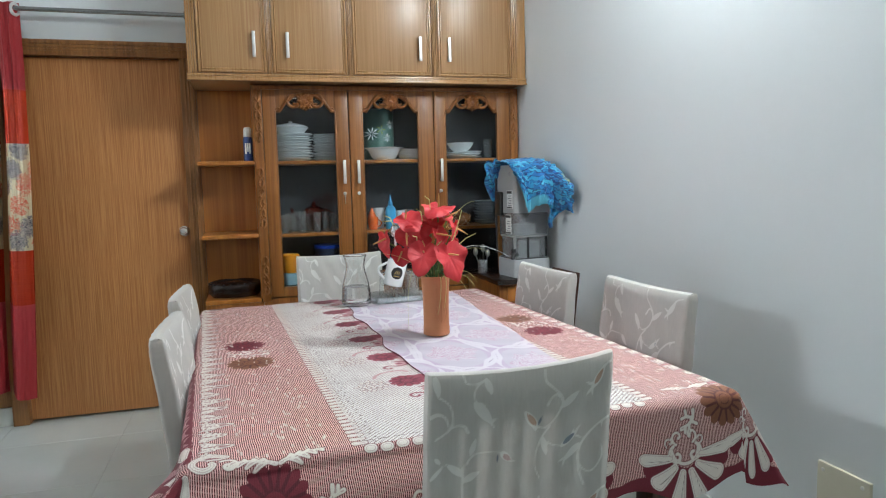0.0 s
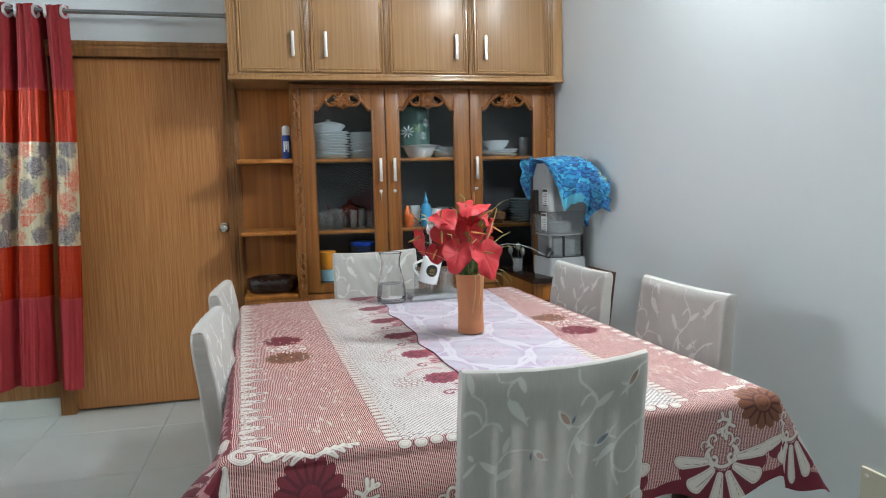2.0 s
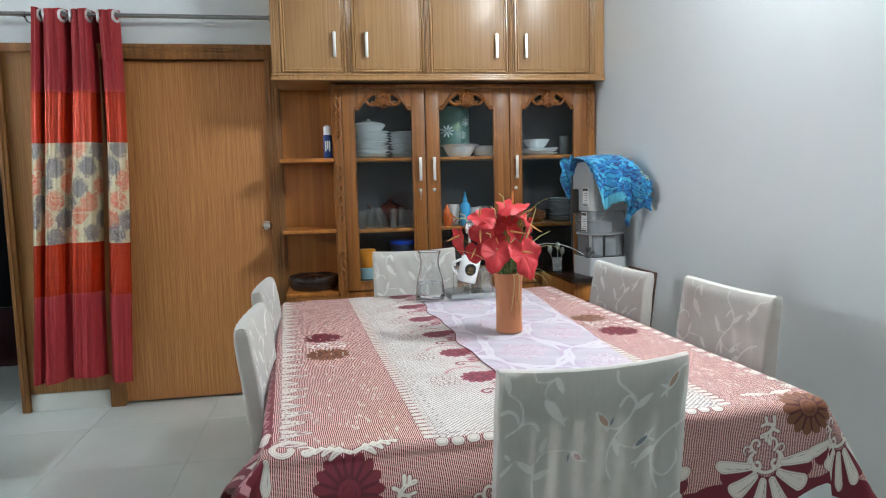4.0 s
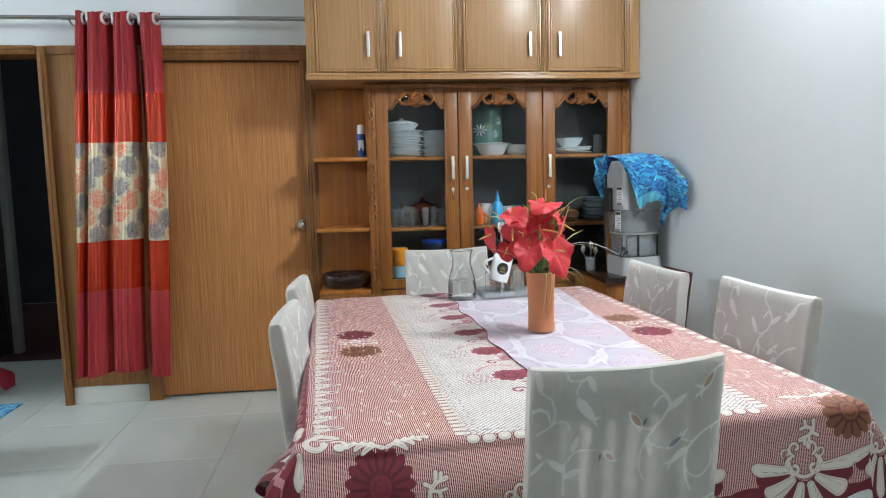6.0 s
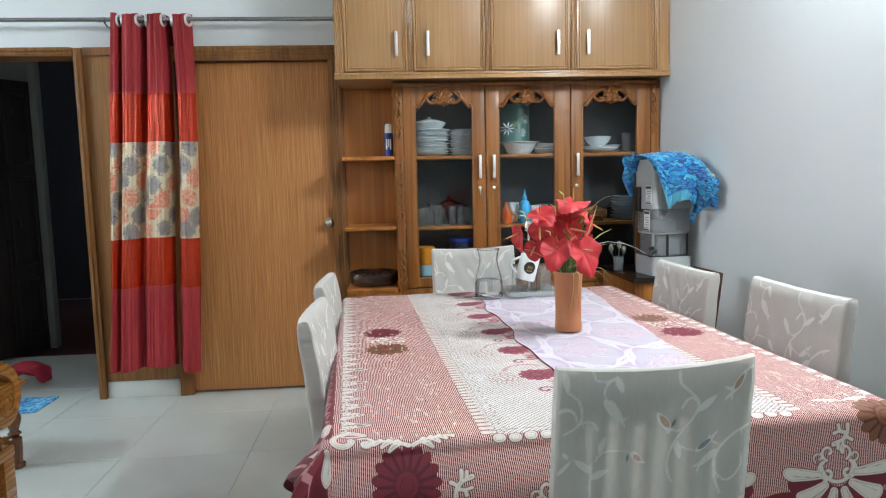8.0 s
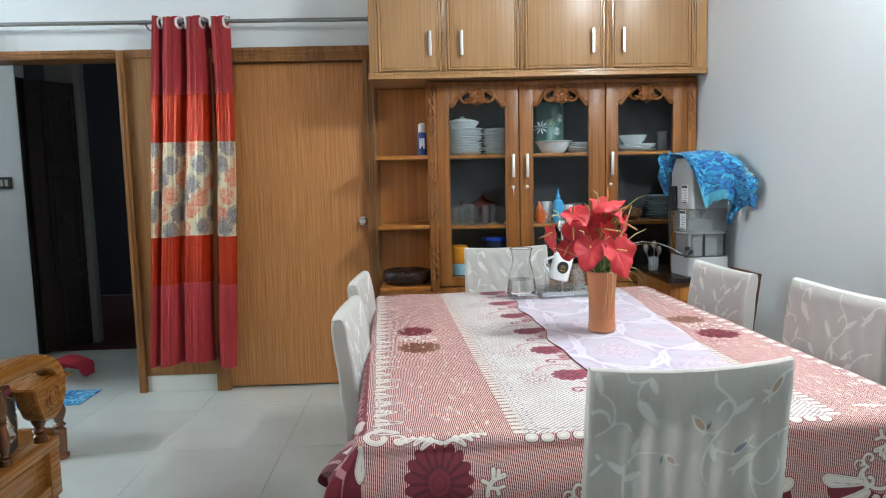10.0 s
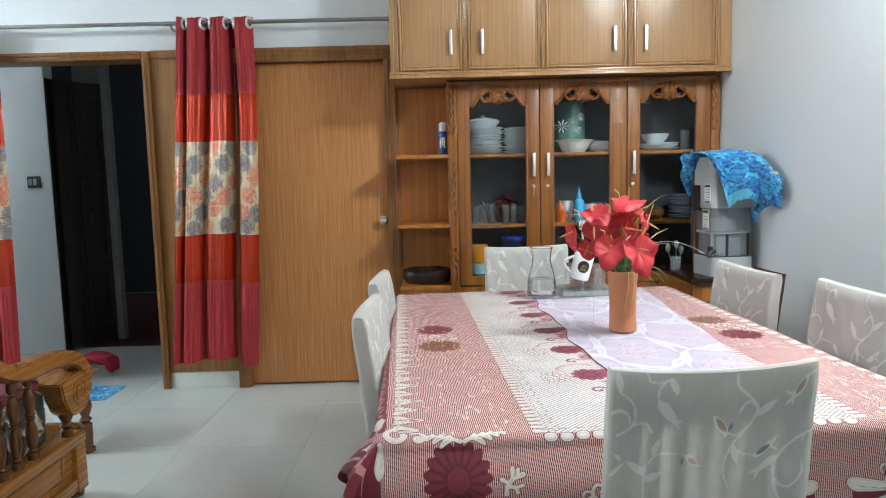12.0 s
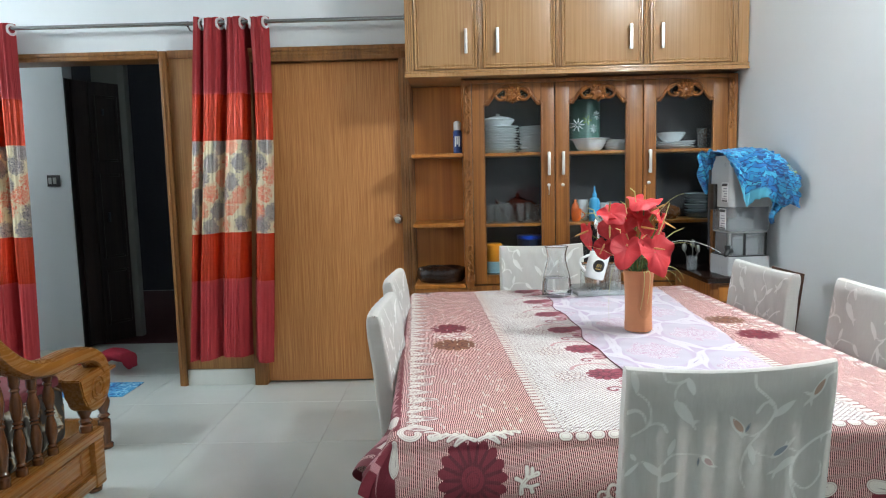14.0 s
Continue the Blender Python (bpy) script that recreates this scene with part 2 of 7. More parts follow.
part("lintel", box(-2.62, -1.514, C0 - 0.003, 4.33, 2.098, 2.145, 0.004), M["casing"], trim)
bm = bmesh.new()
box(-1.468, -1.020, 4.168, WALL, 0.108, 2.135, 0.002, bm)
part("panel", bm, M["pier"], trim)
part("moulding", box(-1.468, -1.020, 4.158, WALL, 2.10, 2.15, 0.004), M["casing"], trim)
part("bead", box(-1.500, -1.489, C0 - 0.006, C0, 0.02, 2.1, 0.002), M["casing"], trim)
part("bead", box(0.000, 0.008, C0 - 0.006, C0, 0.02, 2.06, 0.002), M["casing"], trim)
part("bead", box(-0.93, -0.02, C0 - 0.008, C0 - 0.003, 2.085, 2.097, 0.002), M["casing"], trim)

for y, z0, z1 in ((0.010, 2.122, 2.146), (0.006, 2.104, 2.121)):
    part("moulding", box(-1.018, 0.050, C0 - 0.003 - y, C0 - 0.003, z0, z1, 0.0035), M["casing"], trim)
    part("moulding", box(-2.618, -1.516, C0 - 0.003 - y, C0 - 0.003, z0 + 0.002, z1 + 0.001, 0.0035), M["casing"], trim)
for x0, x1, y in ((0.016, 0.028, 0.007), (0.030, 0.050, 0.011)):
    part("moulding", box(x0, x1, C0 - y, C0, 0.0, 2.058, 0.0035), M["casing"], trim)

door = thing("door_1", (-0.5, 4.2, 0), "closed flush door with striped teak veneer and round knob", "door", kind="structure")
part("leaf", box(DOOR[0] + 0.018, DOOR[1] - 0.016, 4.2, 4.238, 0.012, 2.06, 0.002), M["doorwood"], door)
bm = lathe([(0.001, 0), (0.030, 0.001), (0.031, 0.006), (0.026, 0.009), (0.011, 0.012), (0.010, 0.03), (0.018, 0.036), (0.026, 0.046), (0.027, 0.056), (0.022, 0.064), (0.010, 0.067), (0.001, 0.067)], segs=24)
part("door_handle", moved(bm, pose(-0.054, 4.2, 1.062, 90)), M["knob"], door, "round polished chrome knob")

# passage and dark room behind the curtained opening
bm = box(-3.5, -2.735, 5.2, 5.33, 0, H)
shell("wall_passage", bm, "white painted passage wall with a switch plate")
bm = box(-0.55, -0.55 + T, Y1 + T, 8.2, 0, H)
shell("wall_passage_side", bm, "plain passage wall in the dark")
# near-black: the unlit room's darkness is put into this wall's colour
solid("wall_far", box(X0, -0.42, 8.2, 8.3, 0, H), plain("unlit_wall_dark", (0.016, 0.017, 0.024), 0.95, vary=0.2), "wall of the unlit room, its darkness put into the colour", "wall", kind="structure")
trim2 = thing("trim_passage", (-2.7, 5.2, 0), "wooden frame of the passage doorway, blackened to stand for shade", "door frame", kind="structure")
# the jamb's black stands for shade in the doorway
part("jamb", box(-2.735, -2.722, 5.205, 5.34, 0, 2.17, 0.004), M["gloom_black_wood"], trim2)
leaf = thing("door_2", (-2.72, 5.3, 0), "dark brown panelled door standing open into an unlit room", "door", kind="structure")
# the leaf is drawn along its own x, then swung round its hinge
LEAF = pose(-2.722, 5.262, 0, 0, 0, 58)
body = part("leaf", moved(box(0, 0.40, -0.018, 0.018, 0.012, 2.165, 0.003), LEAF), M["gloom_black_wood"], leaf)
# bolt and handle steel darkened: the doorway's gloom is in the colour
M["dim_metal"] = plain("shaded_metal", (0.05, 0.055, 0.07), 0.35, 0.6)
# brown deepened the same way, with gloom in the colour
M["gloom_brown_stile"] = wood("gloom_brown_stile", (0.014, 0.008, 0.007), (0.034, 0.020, 0.017), 0.45, 25, coat=0.05)
part("stile", moved(box(0.004, 0.125, -0.026, -0.018, 0.014, 2.16, 0.003), LEAF), M["gloom_brown_stile"], body)
part("seam", moved(box(0.128, 0.134, -0.030, -0.018, 0.014, 2.16, 0.002), LEAF), M["gloom_brown_stile"], body)
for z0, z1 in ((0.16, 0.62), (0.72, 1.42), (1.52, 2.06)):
    part("panel_moulding", moved(rim(0.165, 0.375, z0, z1, 0.022, -0.027, -0.017, None, 0.004), LEAF), M["gloom_black_wood"], body)
part("bolt", moved(box(0.235, 0.252, -0.034, -0.018, 1.90, 1.95, 0.003), LEAF), M["dim_metal"], body, "small steel bolt")
part("door_handle", moved(box(0.225, 0.243, -0.040, -0.018, 1.02, 1.10, 0.004), LEAF), M["dim_metal"], body, "small steel handle")
# a dim wall: its lack of light is put into the grey
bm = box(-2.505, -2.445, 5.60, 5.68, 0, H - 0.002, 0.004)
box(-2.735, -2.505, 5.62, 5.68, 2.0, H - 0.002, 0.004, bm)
solid("trim_inner", bm, plain("shaded_grey", (0.21, 0.215, 0.20), 0.8, vary=0.05), "wall edge and header of the dark room, shade put into its grey", "wall edge", kind="structure")

sw = thing("switch_plate", (-2.866, 5.2, 1.37), "dark switch plate with two rockers on the white wall", "light switch")
part("plate", box(-2.918, -2.816, 5.188, 5.2, 1.325, 1.415, 0.004), plain("switch_dark", (0.05, 0.045, 0.045), 0.35), sw)
for x in (-2.893, -2.856):
    part("rocker", box(x - 0.012, x + 0.012, 5.183, 5.19, 1.345, 1.395, 0.002), plain("switch_rocker", (0.45, 0.45, 0.43), 0.4), sw)

# ---- upper cabinet ----
YU, YL = 3.715, 3.84


def pull(parent, x, z, y, length=0.135, lean=0.0):
    """A flat steel bar handle on two feet."""
    h = part("handle", box(x - 0.0085, x + 0.0085, y - 0.030, y - 0.022, z - length / 2, z + length / 2, 0.003), M["steel"], parent, "flat brushed steel bar handle")
    for s in (-1, 1):
        part("foot", box(x - 0.006, x + 0.006, y - 0.023, y + 0.001, z + s * (length / 2 - 0.012) - 0.007, z + s * (length / 2 - 0.012) + 0.007), M["steel"], h)
    return h


upper = thing("wall_cabinet", (1.0, YU, 1.876), "wide teak-veneered wall cabinet with four moulded doors", "cabinet")
part("body", box(0.054, 1.946, YU + 0.02, WALL - 0.002, 1.884, 2.9, 0.003), M["veneer"], upper)
bm = bmesh.new()
for k, (a, b, p) in enumerate(((1.876, 1.888, 0.016), (1.888, 1.900, 0.006), (1.900, 1.912, 0.011))):
    box(0.054 - p * 0.4, 1.948, YU - p, YU + 0.03, a, b, 0.003, bm)
part("cornice", bm, M["moulding"], upper)
for xa, xb in ((0.054, 0.10), (0.455, 0.481), (0.888, 0.914), (1.370, 1.400), (1.858, 1.946)):
    bm = bmesh.new()
    n = 4 if xb - xa < 0.06 else 3
    if xb - xa > 0.06:
        box(xa + 0.03, xb, YU, YU + 0.03, 1.912, 2.9, 0.002, bm)
        for j in range(2):
            box(xa + j * 0.014, xa + j * 0.014 + 0.011, YU - 0.006, YU + 0.02, 1.912, 2.9, 0.004, bm)
    else:
        w = (xb - xa) / n
        for j in range(n):
            box(xa + j * w + 0.0005, xa + (j + 1) * w - 0.0005, YU - 0.004 - 0.004 * (j % 2), YU + 0.02, 1.912, 2.9, 0.003, bm)
    part("stile", bm, M["moulding"], upper)
for (xa, xb), hx in zip(((0.103, 0.453), (0.483, 0.886), (0.916, 1.368), (1.402, 1.856)), (0.391, 0.565, 1.298, 1.470)):
    d = part("door", box(xa, xb, YU - 0.002, YU + 0.018, 1.916, 2.86, 0.002), M["veneer"], upper)
    part("moulding", rim(xa + 0.002, xb - 0.002, 1.918, 2.858, 0.013, YU - 0.011, YU, None, 0.005), M["moulding"], d)
    part("moulding", rim(xa + 0.018, xb - 0.018, 1.934, 2.842, 0.008, YU - 0.007, YU, None, 0.0035), M["moulding"], d)
    pull(d, hx, 2.064, YU)

# ---- open corner shelf ----
shelf = thing("open_shelf", (0.21, YL, 0.68), "open-ended varnished wooden shelf beside the glass cabinet", "shelf")
part("back_panel", box(0.062, 0.364, 4.165, WALL - 0.002, 0.68, 1.882), M["shelfwood"], shelf)
part("side_panel", box(0.364, 0.376, 3.86, WALL - 0.002, 0.68, 1.882), M["shelfwood"], shelf)
for z in (1.459, 1.051, 0.684):
    bm = box(0.063, 0.364, YL + 0.006, 4.165, z - 0.022, z, 0.004)
    part("board", bm, M["shelfwood"], shelf)
part("base", box(0.064, 0.376, YL + 0.01, WALL - 0.002, 0.0, 0.66, 0.003), M["carved"], shelf)

# ---- glass-fronted cabinet ----
glassy = thing("china_cabinet", (1.15, YL, 0.0), "carved wooden china cabinet with three glazed doors", "cabinet")


def clear_glass(name, tint=(0.985, 0.99, 0.99), rough=0.01, ior=1.45):
    n = Nodes(name)
    n.put("Base Color", tint)
    n.put("Transmission Weight", 1.0)
    n.put("Roughness", rough)
    n.put("IOR", ior)
    return n.m


def smoky(name, colour):
    n = Nodes(name)
    n.put("Base Color", colour)
    n.put("Transmission Weight", 0.75)
    n.put("Roughness", 0.12)
    n.put("IOR", 1.3)
    return n.m


M["pane"] = clear_glass("smoked_pane", (0.74, 0.79, 0.82), ior=1.3)
M["glass"] = clear_glass("clear_glass")
# near-black back and top: shade inside the cabinet is put into the colour
M["inside"] = plain("shaded_lining", (0.030, 0.030, 0.034), 0.5, bump=0)
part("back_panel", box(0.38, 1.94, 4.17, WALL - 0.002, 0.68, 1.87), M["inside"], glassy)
part("side_panel", box(0.378, 0.394, YL + 0.03, 4.17, 0.68, 1.87), M["shelfwood"], glassy)
part("side_panel", box(1.925, 1.944, YL, 4.17, 0.0, 1.87, 0.002), M["carved"], glassy)
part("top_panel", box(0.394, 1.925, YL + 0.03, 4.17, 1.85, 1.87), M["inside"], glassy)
for z in (1.455, 1.040, 0.70):
    part("board", box(0.396, 1.924, YL + 0.028, 4.168, z - 0.018, z, 0.002), M["shelfwood"], glassy)
part("base", box(0.378, 1.924, YL + 0.004, WALL - 0.002, 0.0, 0.676, 0.003), M["carved"], glassy)
part("head_rail", box(0.364, 1.944, YL + 0.002, YL + 0.03, 1.852, 1.874, 0.003), M["carved"], glassy)


def carved_post(xa, xb, turns):
    """A flat post with a twisting leaf carved down its face."""
    post = part("post", box(xa, xb, YL - 0.004, YL + 0.03, 0.66, 1.852, 0.004), M["carved"], glassy, "post carved with twisting leaves")
    w = (xb - xa) * 0.5
    for za, zb in ((1.56, 1.84), (1.08, 1.42), (0.70, 0.92)):
        bm = bmesh.new()
        n = 40
        for ph in (0.0, math.pi):
            pts = [((xa + xb) / 2 + w * 0.55 * math.sin(2 * math.pi * turns * i / n * (zb - za) / 0.34 + ph), YL - 0.007 - 0.004 * math.cos(2 * math.pi * turns * i / n + ph), za + (zb - za) * i / n) for i in range(n + 1)]
            tube(pts, [0.0045 + 0.003 * math.sin(math.pi * ((i * 5) % n) / n) for i in range(n + 1)], 6, bm)
        m = int((zb - za) / 0.035)
        for j in range(m):
            z = za + (j + 0.5) * (zb - za) / m
            s = 1 if j % 2 else -1
            pts = [((xa + xb) / 2 + s * w * 0.75 * (1 - u), YL - 0.006 - 0.006 * math.sin(math.pi * u), z + 0.022 * u) for u in (0, 0.25, 0.5, 0.75, 1.0)]
            tube(pts, [0.001, 0.005, 0.006, 0.004, 0.001], 6, bm)
        part("carving", bm, M["carved"], post)


carved_post(0.371, 0.418, 3.0)
carved_post(1.892, 1.926, 3.0)


def arch(u):
    """Height of the arched opening over the straight shoulders, for u from -1 to 1: a shoulder, an ogee, then a dome."""
    a = abs(u)
    if a > 0.90:
        return 0.0
    if a > 0.58:
        s = (0.90 - a) / 0.32
        return 0.006 + 0.052 * (s * s * (3 - 2 * s))
    s = (0.58 - a) / 0.58
    return 0.058 + 0.034 * math.sin(math.pi / 2 * min(1.0, s * 1.5))


def glazed_door(xa, xb, ga, gb, handle, key):
    """A glazed door with an arched head, a pierced carved crest and a bead round the glass."""
    ztop, zbot, gtop, gbot = 1.850, 0.684, 1.728, 0.738
    d = part("door", box(xa + 0.003, ga, YL, YL + 0.026, zbot, ztop, 0.003), M["carved"], glassy)
    part("stile", box(gb, xb - 0.003, YL, YL + 0.026, zbot, ztop, 0.003), M["carved"], d)
    part("rail", box(ga, gb, YL + 0.001, YL + 0.025, zbot, gbot, 0.002), M["carved"], d)
    n = 72
    mid, half = (ga + gb) / 2, (gb - ga) / 2
    us = [-1 + 2 * i / n for i in range(n + 1)]
    out = [(ga, ztop - 0.001)] + [(mid + half * u, gtop + arch(u)) for u in us] + [(gb, ztop - 0.001)]
    head = part("head", prism(out, YL + 0.001, YL + 0.025), M["carved"], d)
    # a rounded moulding and a finer one follow the arch
    bm = tube([(mid + half * u, YL - 0.005, gtop + arch(u) + 0.003) for u in us], 0.0085, 8)
    part("arch_moulding", bm, M["crest"], head)
    bm = tube([(mid + half * 0.97 * u, YL - 0.002, gtop + arch(u) + 0.019) for u in us[5:-5]], 0.0055, 6)
    part("arch_moulding", bm, M["crest"], head)
    for s in (-1, 1):
        # a ring round each pierced hole, curling in at its foot, and a curl on the shoulder
        cx, cz = mid + s * 0.064, gtop + 0.060
        pts = []
        for i in range(44):
            a = radians(-150) + i / 43 * radians(430)
            r = 0.0335 if i < 34 else 0.0335 - 0.0020 * (i - 33)
            pts.append((cx + s * r * math.cos(a), YL - 0.008, cz + r * math.sin(a)))
        part("scroll", tube(pts, [0.0085 - 0.003 * (i / 43) ** 3 for i in range(44)], 8), M["crest"], head)
        eye = lathe([(0.001, 0), (0.010, 0.002), (0.011, 0.008), (0.006, 0.014), (0.001, 0.015)], segs=14)
        part("scroll_eye", moved(eye, pose(cx - s * 0.013, YL + 0.004, cz - 0.021, 90)), M["crest"], head)
        curl = []
        for i in range(20):
            a = radians(250) - i / 19 * radians(330)
            r = 0.013 - 0.0045 * i / 19
            curl.append((mid + s * (half * 0.90 + 0.004) + s * r * math.cos(a), YL - 0.006, gtop + 0.010 + r * math.sin(a)))
        part("shoulder_curl", tube(curl, [0.0065 - 0.003 * i / 19 for i in range(20)], 7), M["crest"], head)
    # the shell: fluted lobes fanning up over the arch, a boss, and a bearded leaf hanging below
    for j in range(9):
        a = radians(-84 + 21 * j)
        l = 0.052 + 0.008 * math.cos(a)
        pts = [(mid + math.sin(a) * q * l * 0.82, YL - 0.008 - 0.012 * math.sin(math.pi * q), gtop + 0.052 + math.cos(a) * q * l) for q in (0.1, 0.35, 0.6, 0.85, 1.0)]
        part("shell_lobe", tube(pts, [0.005, 0.0078, 0.0098, 0.0104, 0.006], 7), M["crest"], head)
    for j in range(7):
        a = radians(110 + 23.3 * j)
        l = 0.034 + 0.016 * (1 - abs(j - 3) / 3)
        pts = [(mid + math.sin(a) * q * l * 1.05, YL - 0.010 - 0.010 * math.sin(math.pi * q), gtop + 0.054 + math.cos(a) * q * l) for q in (0.1, 0.4, 0.75, 1.0)]
        part("shell_leaf", tube(pts, [0.006, 0.0105, 0.0095, 0.004], 7), M["crest"], head)
    boss = lathe([(0.001, 0), (0.017, 0.001), (0.018, 0.010), (0.012, 0.018), (0.001, 0.020)], segs=18)
    part("boss", moved(boss, pose(mid, YL - 0.010, gtop + 0.053, 90)), M["crest"], head)
    for s in (-1, 1):
        pts = [(mid + s * (0.012 + 0.028 * q), YL - 0.012 - 0.006 * math.sin(math.pi * q), gtop + 0.036 - 0.026 * q + 0.012 * q * q) for q in (0.0, 0.3, 0.65, 1.0)]
        part("side_leaf", tube(pts, [0.006, 0.010, 0.008, 0.002], 7), M["crest"], head)
    bm = box(ga - 0.009, ga, YL - 0.004, YL + 0.004, gbot - 0.009, gtop + 0.006, 0.003)
    box(gb, gb + 0.009, YL - 0.004, YL + 0.004, gbot - 0.009, gtop + 0.006, 0.003, bm)
    box(ga, gb, YL - 0.004, YL + 0.004, gbot - 0.009, gbot, 0.003, bm)
    part("bead", bm, M["carved"], d)
    pane = part("pane", box(ga - 0.004, gb + 0.004, YL + 0.014, YL + 0.018, gbot - 0.004, gtop + 0.08), M["pane"], d, "slightly smoky glass pane")
    pane.visible_shadow = False
    pull(d, handle, 1.386, YL, 0.135)
    bm = lathe([(0.001, 0), (0.010, 0.0), (0.010, 0.004), (0.006, 0.006), (0.001, 0.006)], segs=16)
    part("lock", moved(bm, pose(key, YL, 1.262, 90)), M["steel"], d)
    return d


d1 = glazed_door(0.418, 0.898, 0.493, 0.818, 0.861, 0.861)
glazed_door(0.898, 1.406, 0.981, 1.307, 0.943, 0.943)
glazed_door(1.406, 1.892, 1.480, 1.806, 1.443, 1.440)
bm = tube([(0.861, YL - 0.007, 1.262), (0.861, YL - 0.012, 1.245), (0.861, YL - 0.01, 1.205)], [0.004, 0.004, 0.003], 6)
part("key", bm, M["steel"], d1)

# ---- dining table ----
TC, TURN, TA, TB, TZ = Vector((0.808, 2.275, 0)), radians(2.2), 0.665, 0.925, 0.755
TM = Matrix.Translation(TC) @ Matrix.Rotation(TURN, 4, "Z")

table = thing("dining_table", TC, "dark wooden dining table under a patterned cloth", "table")
part("tabletop", moved(box(-TA, TA, -TB, TB, TZ - 0.04, TZ - 0.004, 0.012), TM), M["dark_wood"], table)
part("apron", moved(box(-TA + 0.10, TA - 0.10, -TB + 0.10, TB - 0.10, TZ - 0.13, TZ - 0.042, 0.004), TM), M["dark_wood"], table)
for sx in (-1, 1):
    for sy in (-1, 1):
        bm = box(-0.04, 0.04, -0.04, 0.04, 0, TZ - 0.042, 0.006)
        part("leg", moved(bm, TM @ pose(sx * (TA - 0.13), sy * (TB - 0.13), 0)), M["dark_wood"], table)

# the cloth: positions first, then the woven pattern as fields over it
STEP = 0.0042
DROP = 0.265


def smooth(a, b, v):
    s = np.clip((v - a) / (b - a), 0, 1)
    return s * s * (3 - 2 * s)


def drape(p, q, lift=0.0):
    """Cloth-plane coordinates to places, hanging over the table's edges."""
    cx, cy = np.clip(p, -TA, TA), np.clip(q, -TB, TB)
    dx, dy = np.abs(p) - TA, np.abs(q) - TB
    ex, ey = np.maximum(dx, 0), np.maximum(dy, 0)
    d = np.hypot(ex, ey) + 1e-9
    nx, ny = ex / d * np.sign(p), ey / d * np.sign(q)
    ang = np.arctan2(ey, ex)
    corner = np.exp(-((ang - math.pi / 4) / 0.36) ** 2) * smooth(0.0, 0.05, np.minimum(ex, ey) + 0.02)
    along = np.where(ex > ey, q, p)
    ripple = 0.5 + 0.5 * np.sin(along * 14.0 + 3 * np.sin(along * 5.1 + np.sign(p) * 0.7 + np.sign(q)))
    s = np.where(ex > ey, 0.10, 0.13) + np.where(ex > ey, 0.05, 0.02) * ripple * smooth(0.0, 0.20, d) + 0.52 * corner * np.where((p < 0) & (q < 0), np.where(ex > ey, 1.0, 0.30), 0.62)
    s = s + np.where((p < 0) & (ex > 0), 0.10 * np.exp(-((q + 0.90) / 0.10) ** 2), 0.0)
    d = d * (1 - 0.22 * corner)
    # by the front corner the side is caught up into a short ear
    ear = np.where(p < 0, np.exp(-(np.maximum(q + TB, 0) / 0.10) ** 2), 0.0) * np.where(q < 0, smooth(0.0, 0.26, 0.98 - ang), 0.0) * (ex > 0)
    d = d * (1 - 0.66 * ear * smooth(0.0, 0.16, d))
    s = s + 0.05 * ear
    nx = nx * (1 - 0.35 * np.where((p < 0) & (q < 0), smooth(0.5, 1.3, ang), 0.0))
    # the hem swings up between the fans
    lobe = np.where(ex > ey, np.cos(math.pi * q / 0.305), np.cos(math.pi * (p + 0.03 * np.sign(q) - 0.47 * np.sign(-q)) / 0.34)) ** 2
    d = d * (1 - 0.17 * (1 - lobe) * smooth(0.04, 0.2, d) * np.where(np.minimum(ex, ey) > 0.02, 0.3, 1.0))
    # bend over a small radius at the edge, then hang
    r = 0.030
    s = np.minimum(s, 0.82)
    most = math.pi / 2 - np.arcsin(s)
    arc = np.minimum(d / r, most)
    hang = np.maximum(d - r * most, 0)
    out = r * np.sin(arc) + hang * s
    # the side hangs in a loose pouch by the front corner where a chair crowds it
    out = out + np.where(p < 0, 0.060 * np.sin(math.pi * np.clip(hang / 0.19, 0, 1)) * np.exp(-((np.maximum(q, -TB) + 0.88) / 0.075) ** 2), 0.0)
    z = TZ - r * (1 - np.cos(arc)) - hang * np.sqrt(1 - s * s)
    wob = 0.0012 * np.sin(p * 23 + 2 * np.sin(q * 9)) * np.sin(q * 17 + p * 4)
    return np.stack([cx + nx * (out + lift), cy + ny * (out + lift), z + wob + lift], -1)


P, Q = np.meshgrid(np.arange(-TA - DROP, TA + DROP + 1e-6, STEP), np.arange(-TB - DROP, TB + DROP + 1e-6, STEP))


def blob(u, v, r):
    return r - np.hypot(u, v)


def seg(u, v, ax, ay, bx, by, r):
    """Distance inside a round-ended stroke; r may fall to a second value at its end."""
    r0, r1 = r if isinstance(r, tuple) else (r, r)
    t = np.clip(((u - ax) * (bx - ax) + (v - ay) * (by - ay)) / ((bx - ax) ** 2 + (by - ay) ** 2), 0, 1)
    return r0 + (r1 - r0) * t - np.hypot(u - ax - t * (bx - ax), v - ay - t * (by - ay))


def spiral(u, v, r, turn, hand=1):
    """A scroll stroke."""
    f = np.full(u.shape, -9.0)
    for i in range(14):
        a, b = turn + hand * i * 0.42, turn + hand * (i + 1) * 0.42
        ra, rb = r * (1 - i / 17), r * (1 - (i + 1) / 17)
        f = np.maximum(f, seg(u, v, ra * math.cos(a), ra * math.sin(a), rb * math.cos(b), rb * math.sin(b), r * 0.16))
    return f


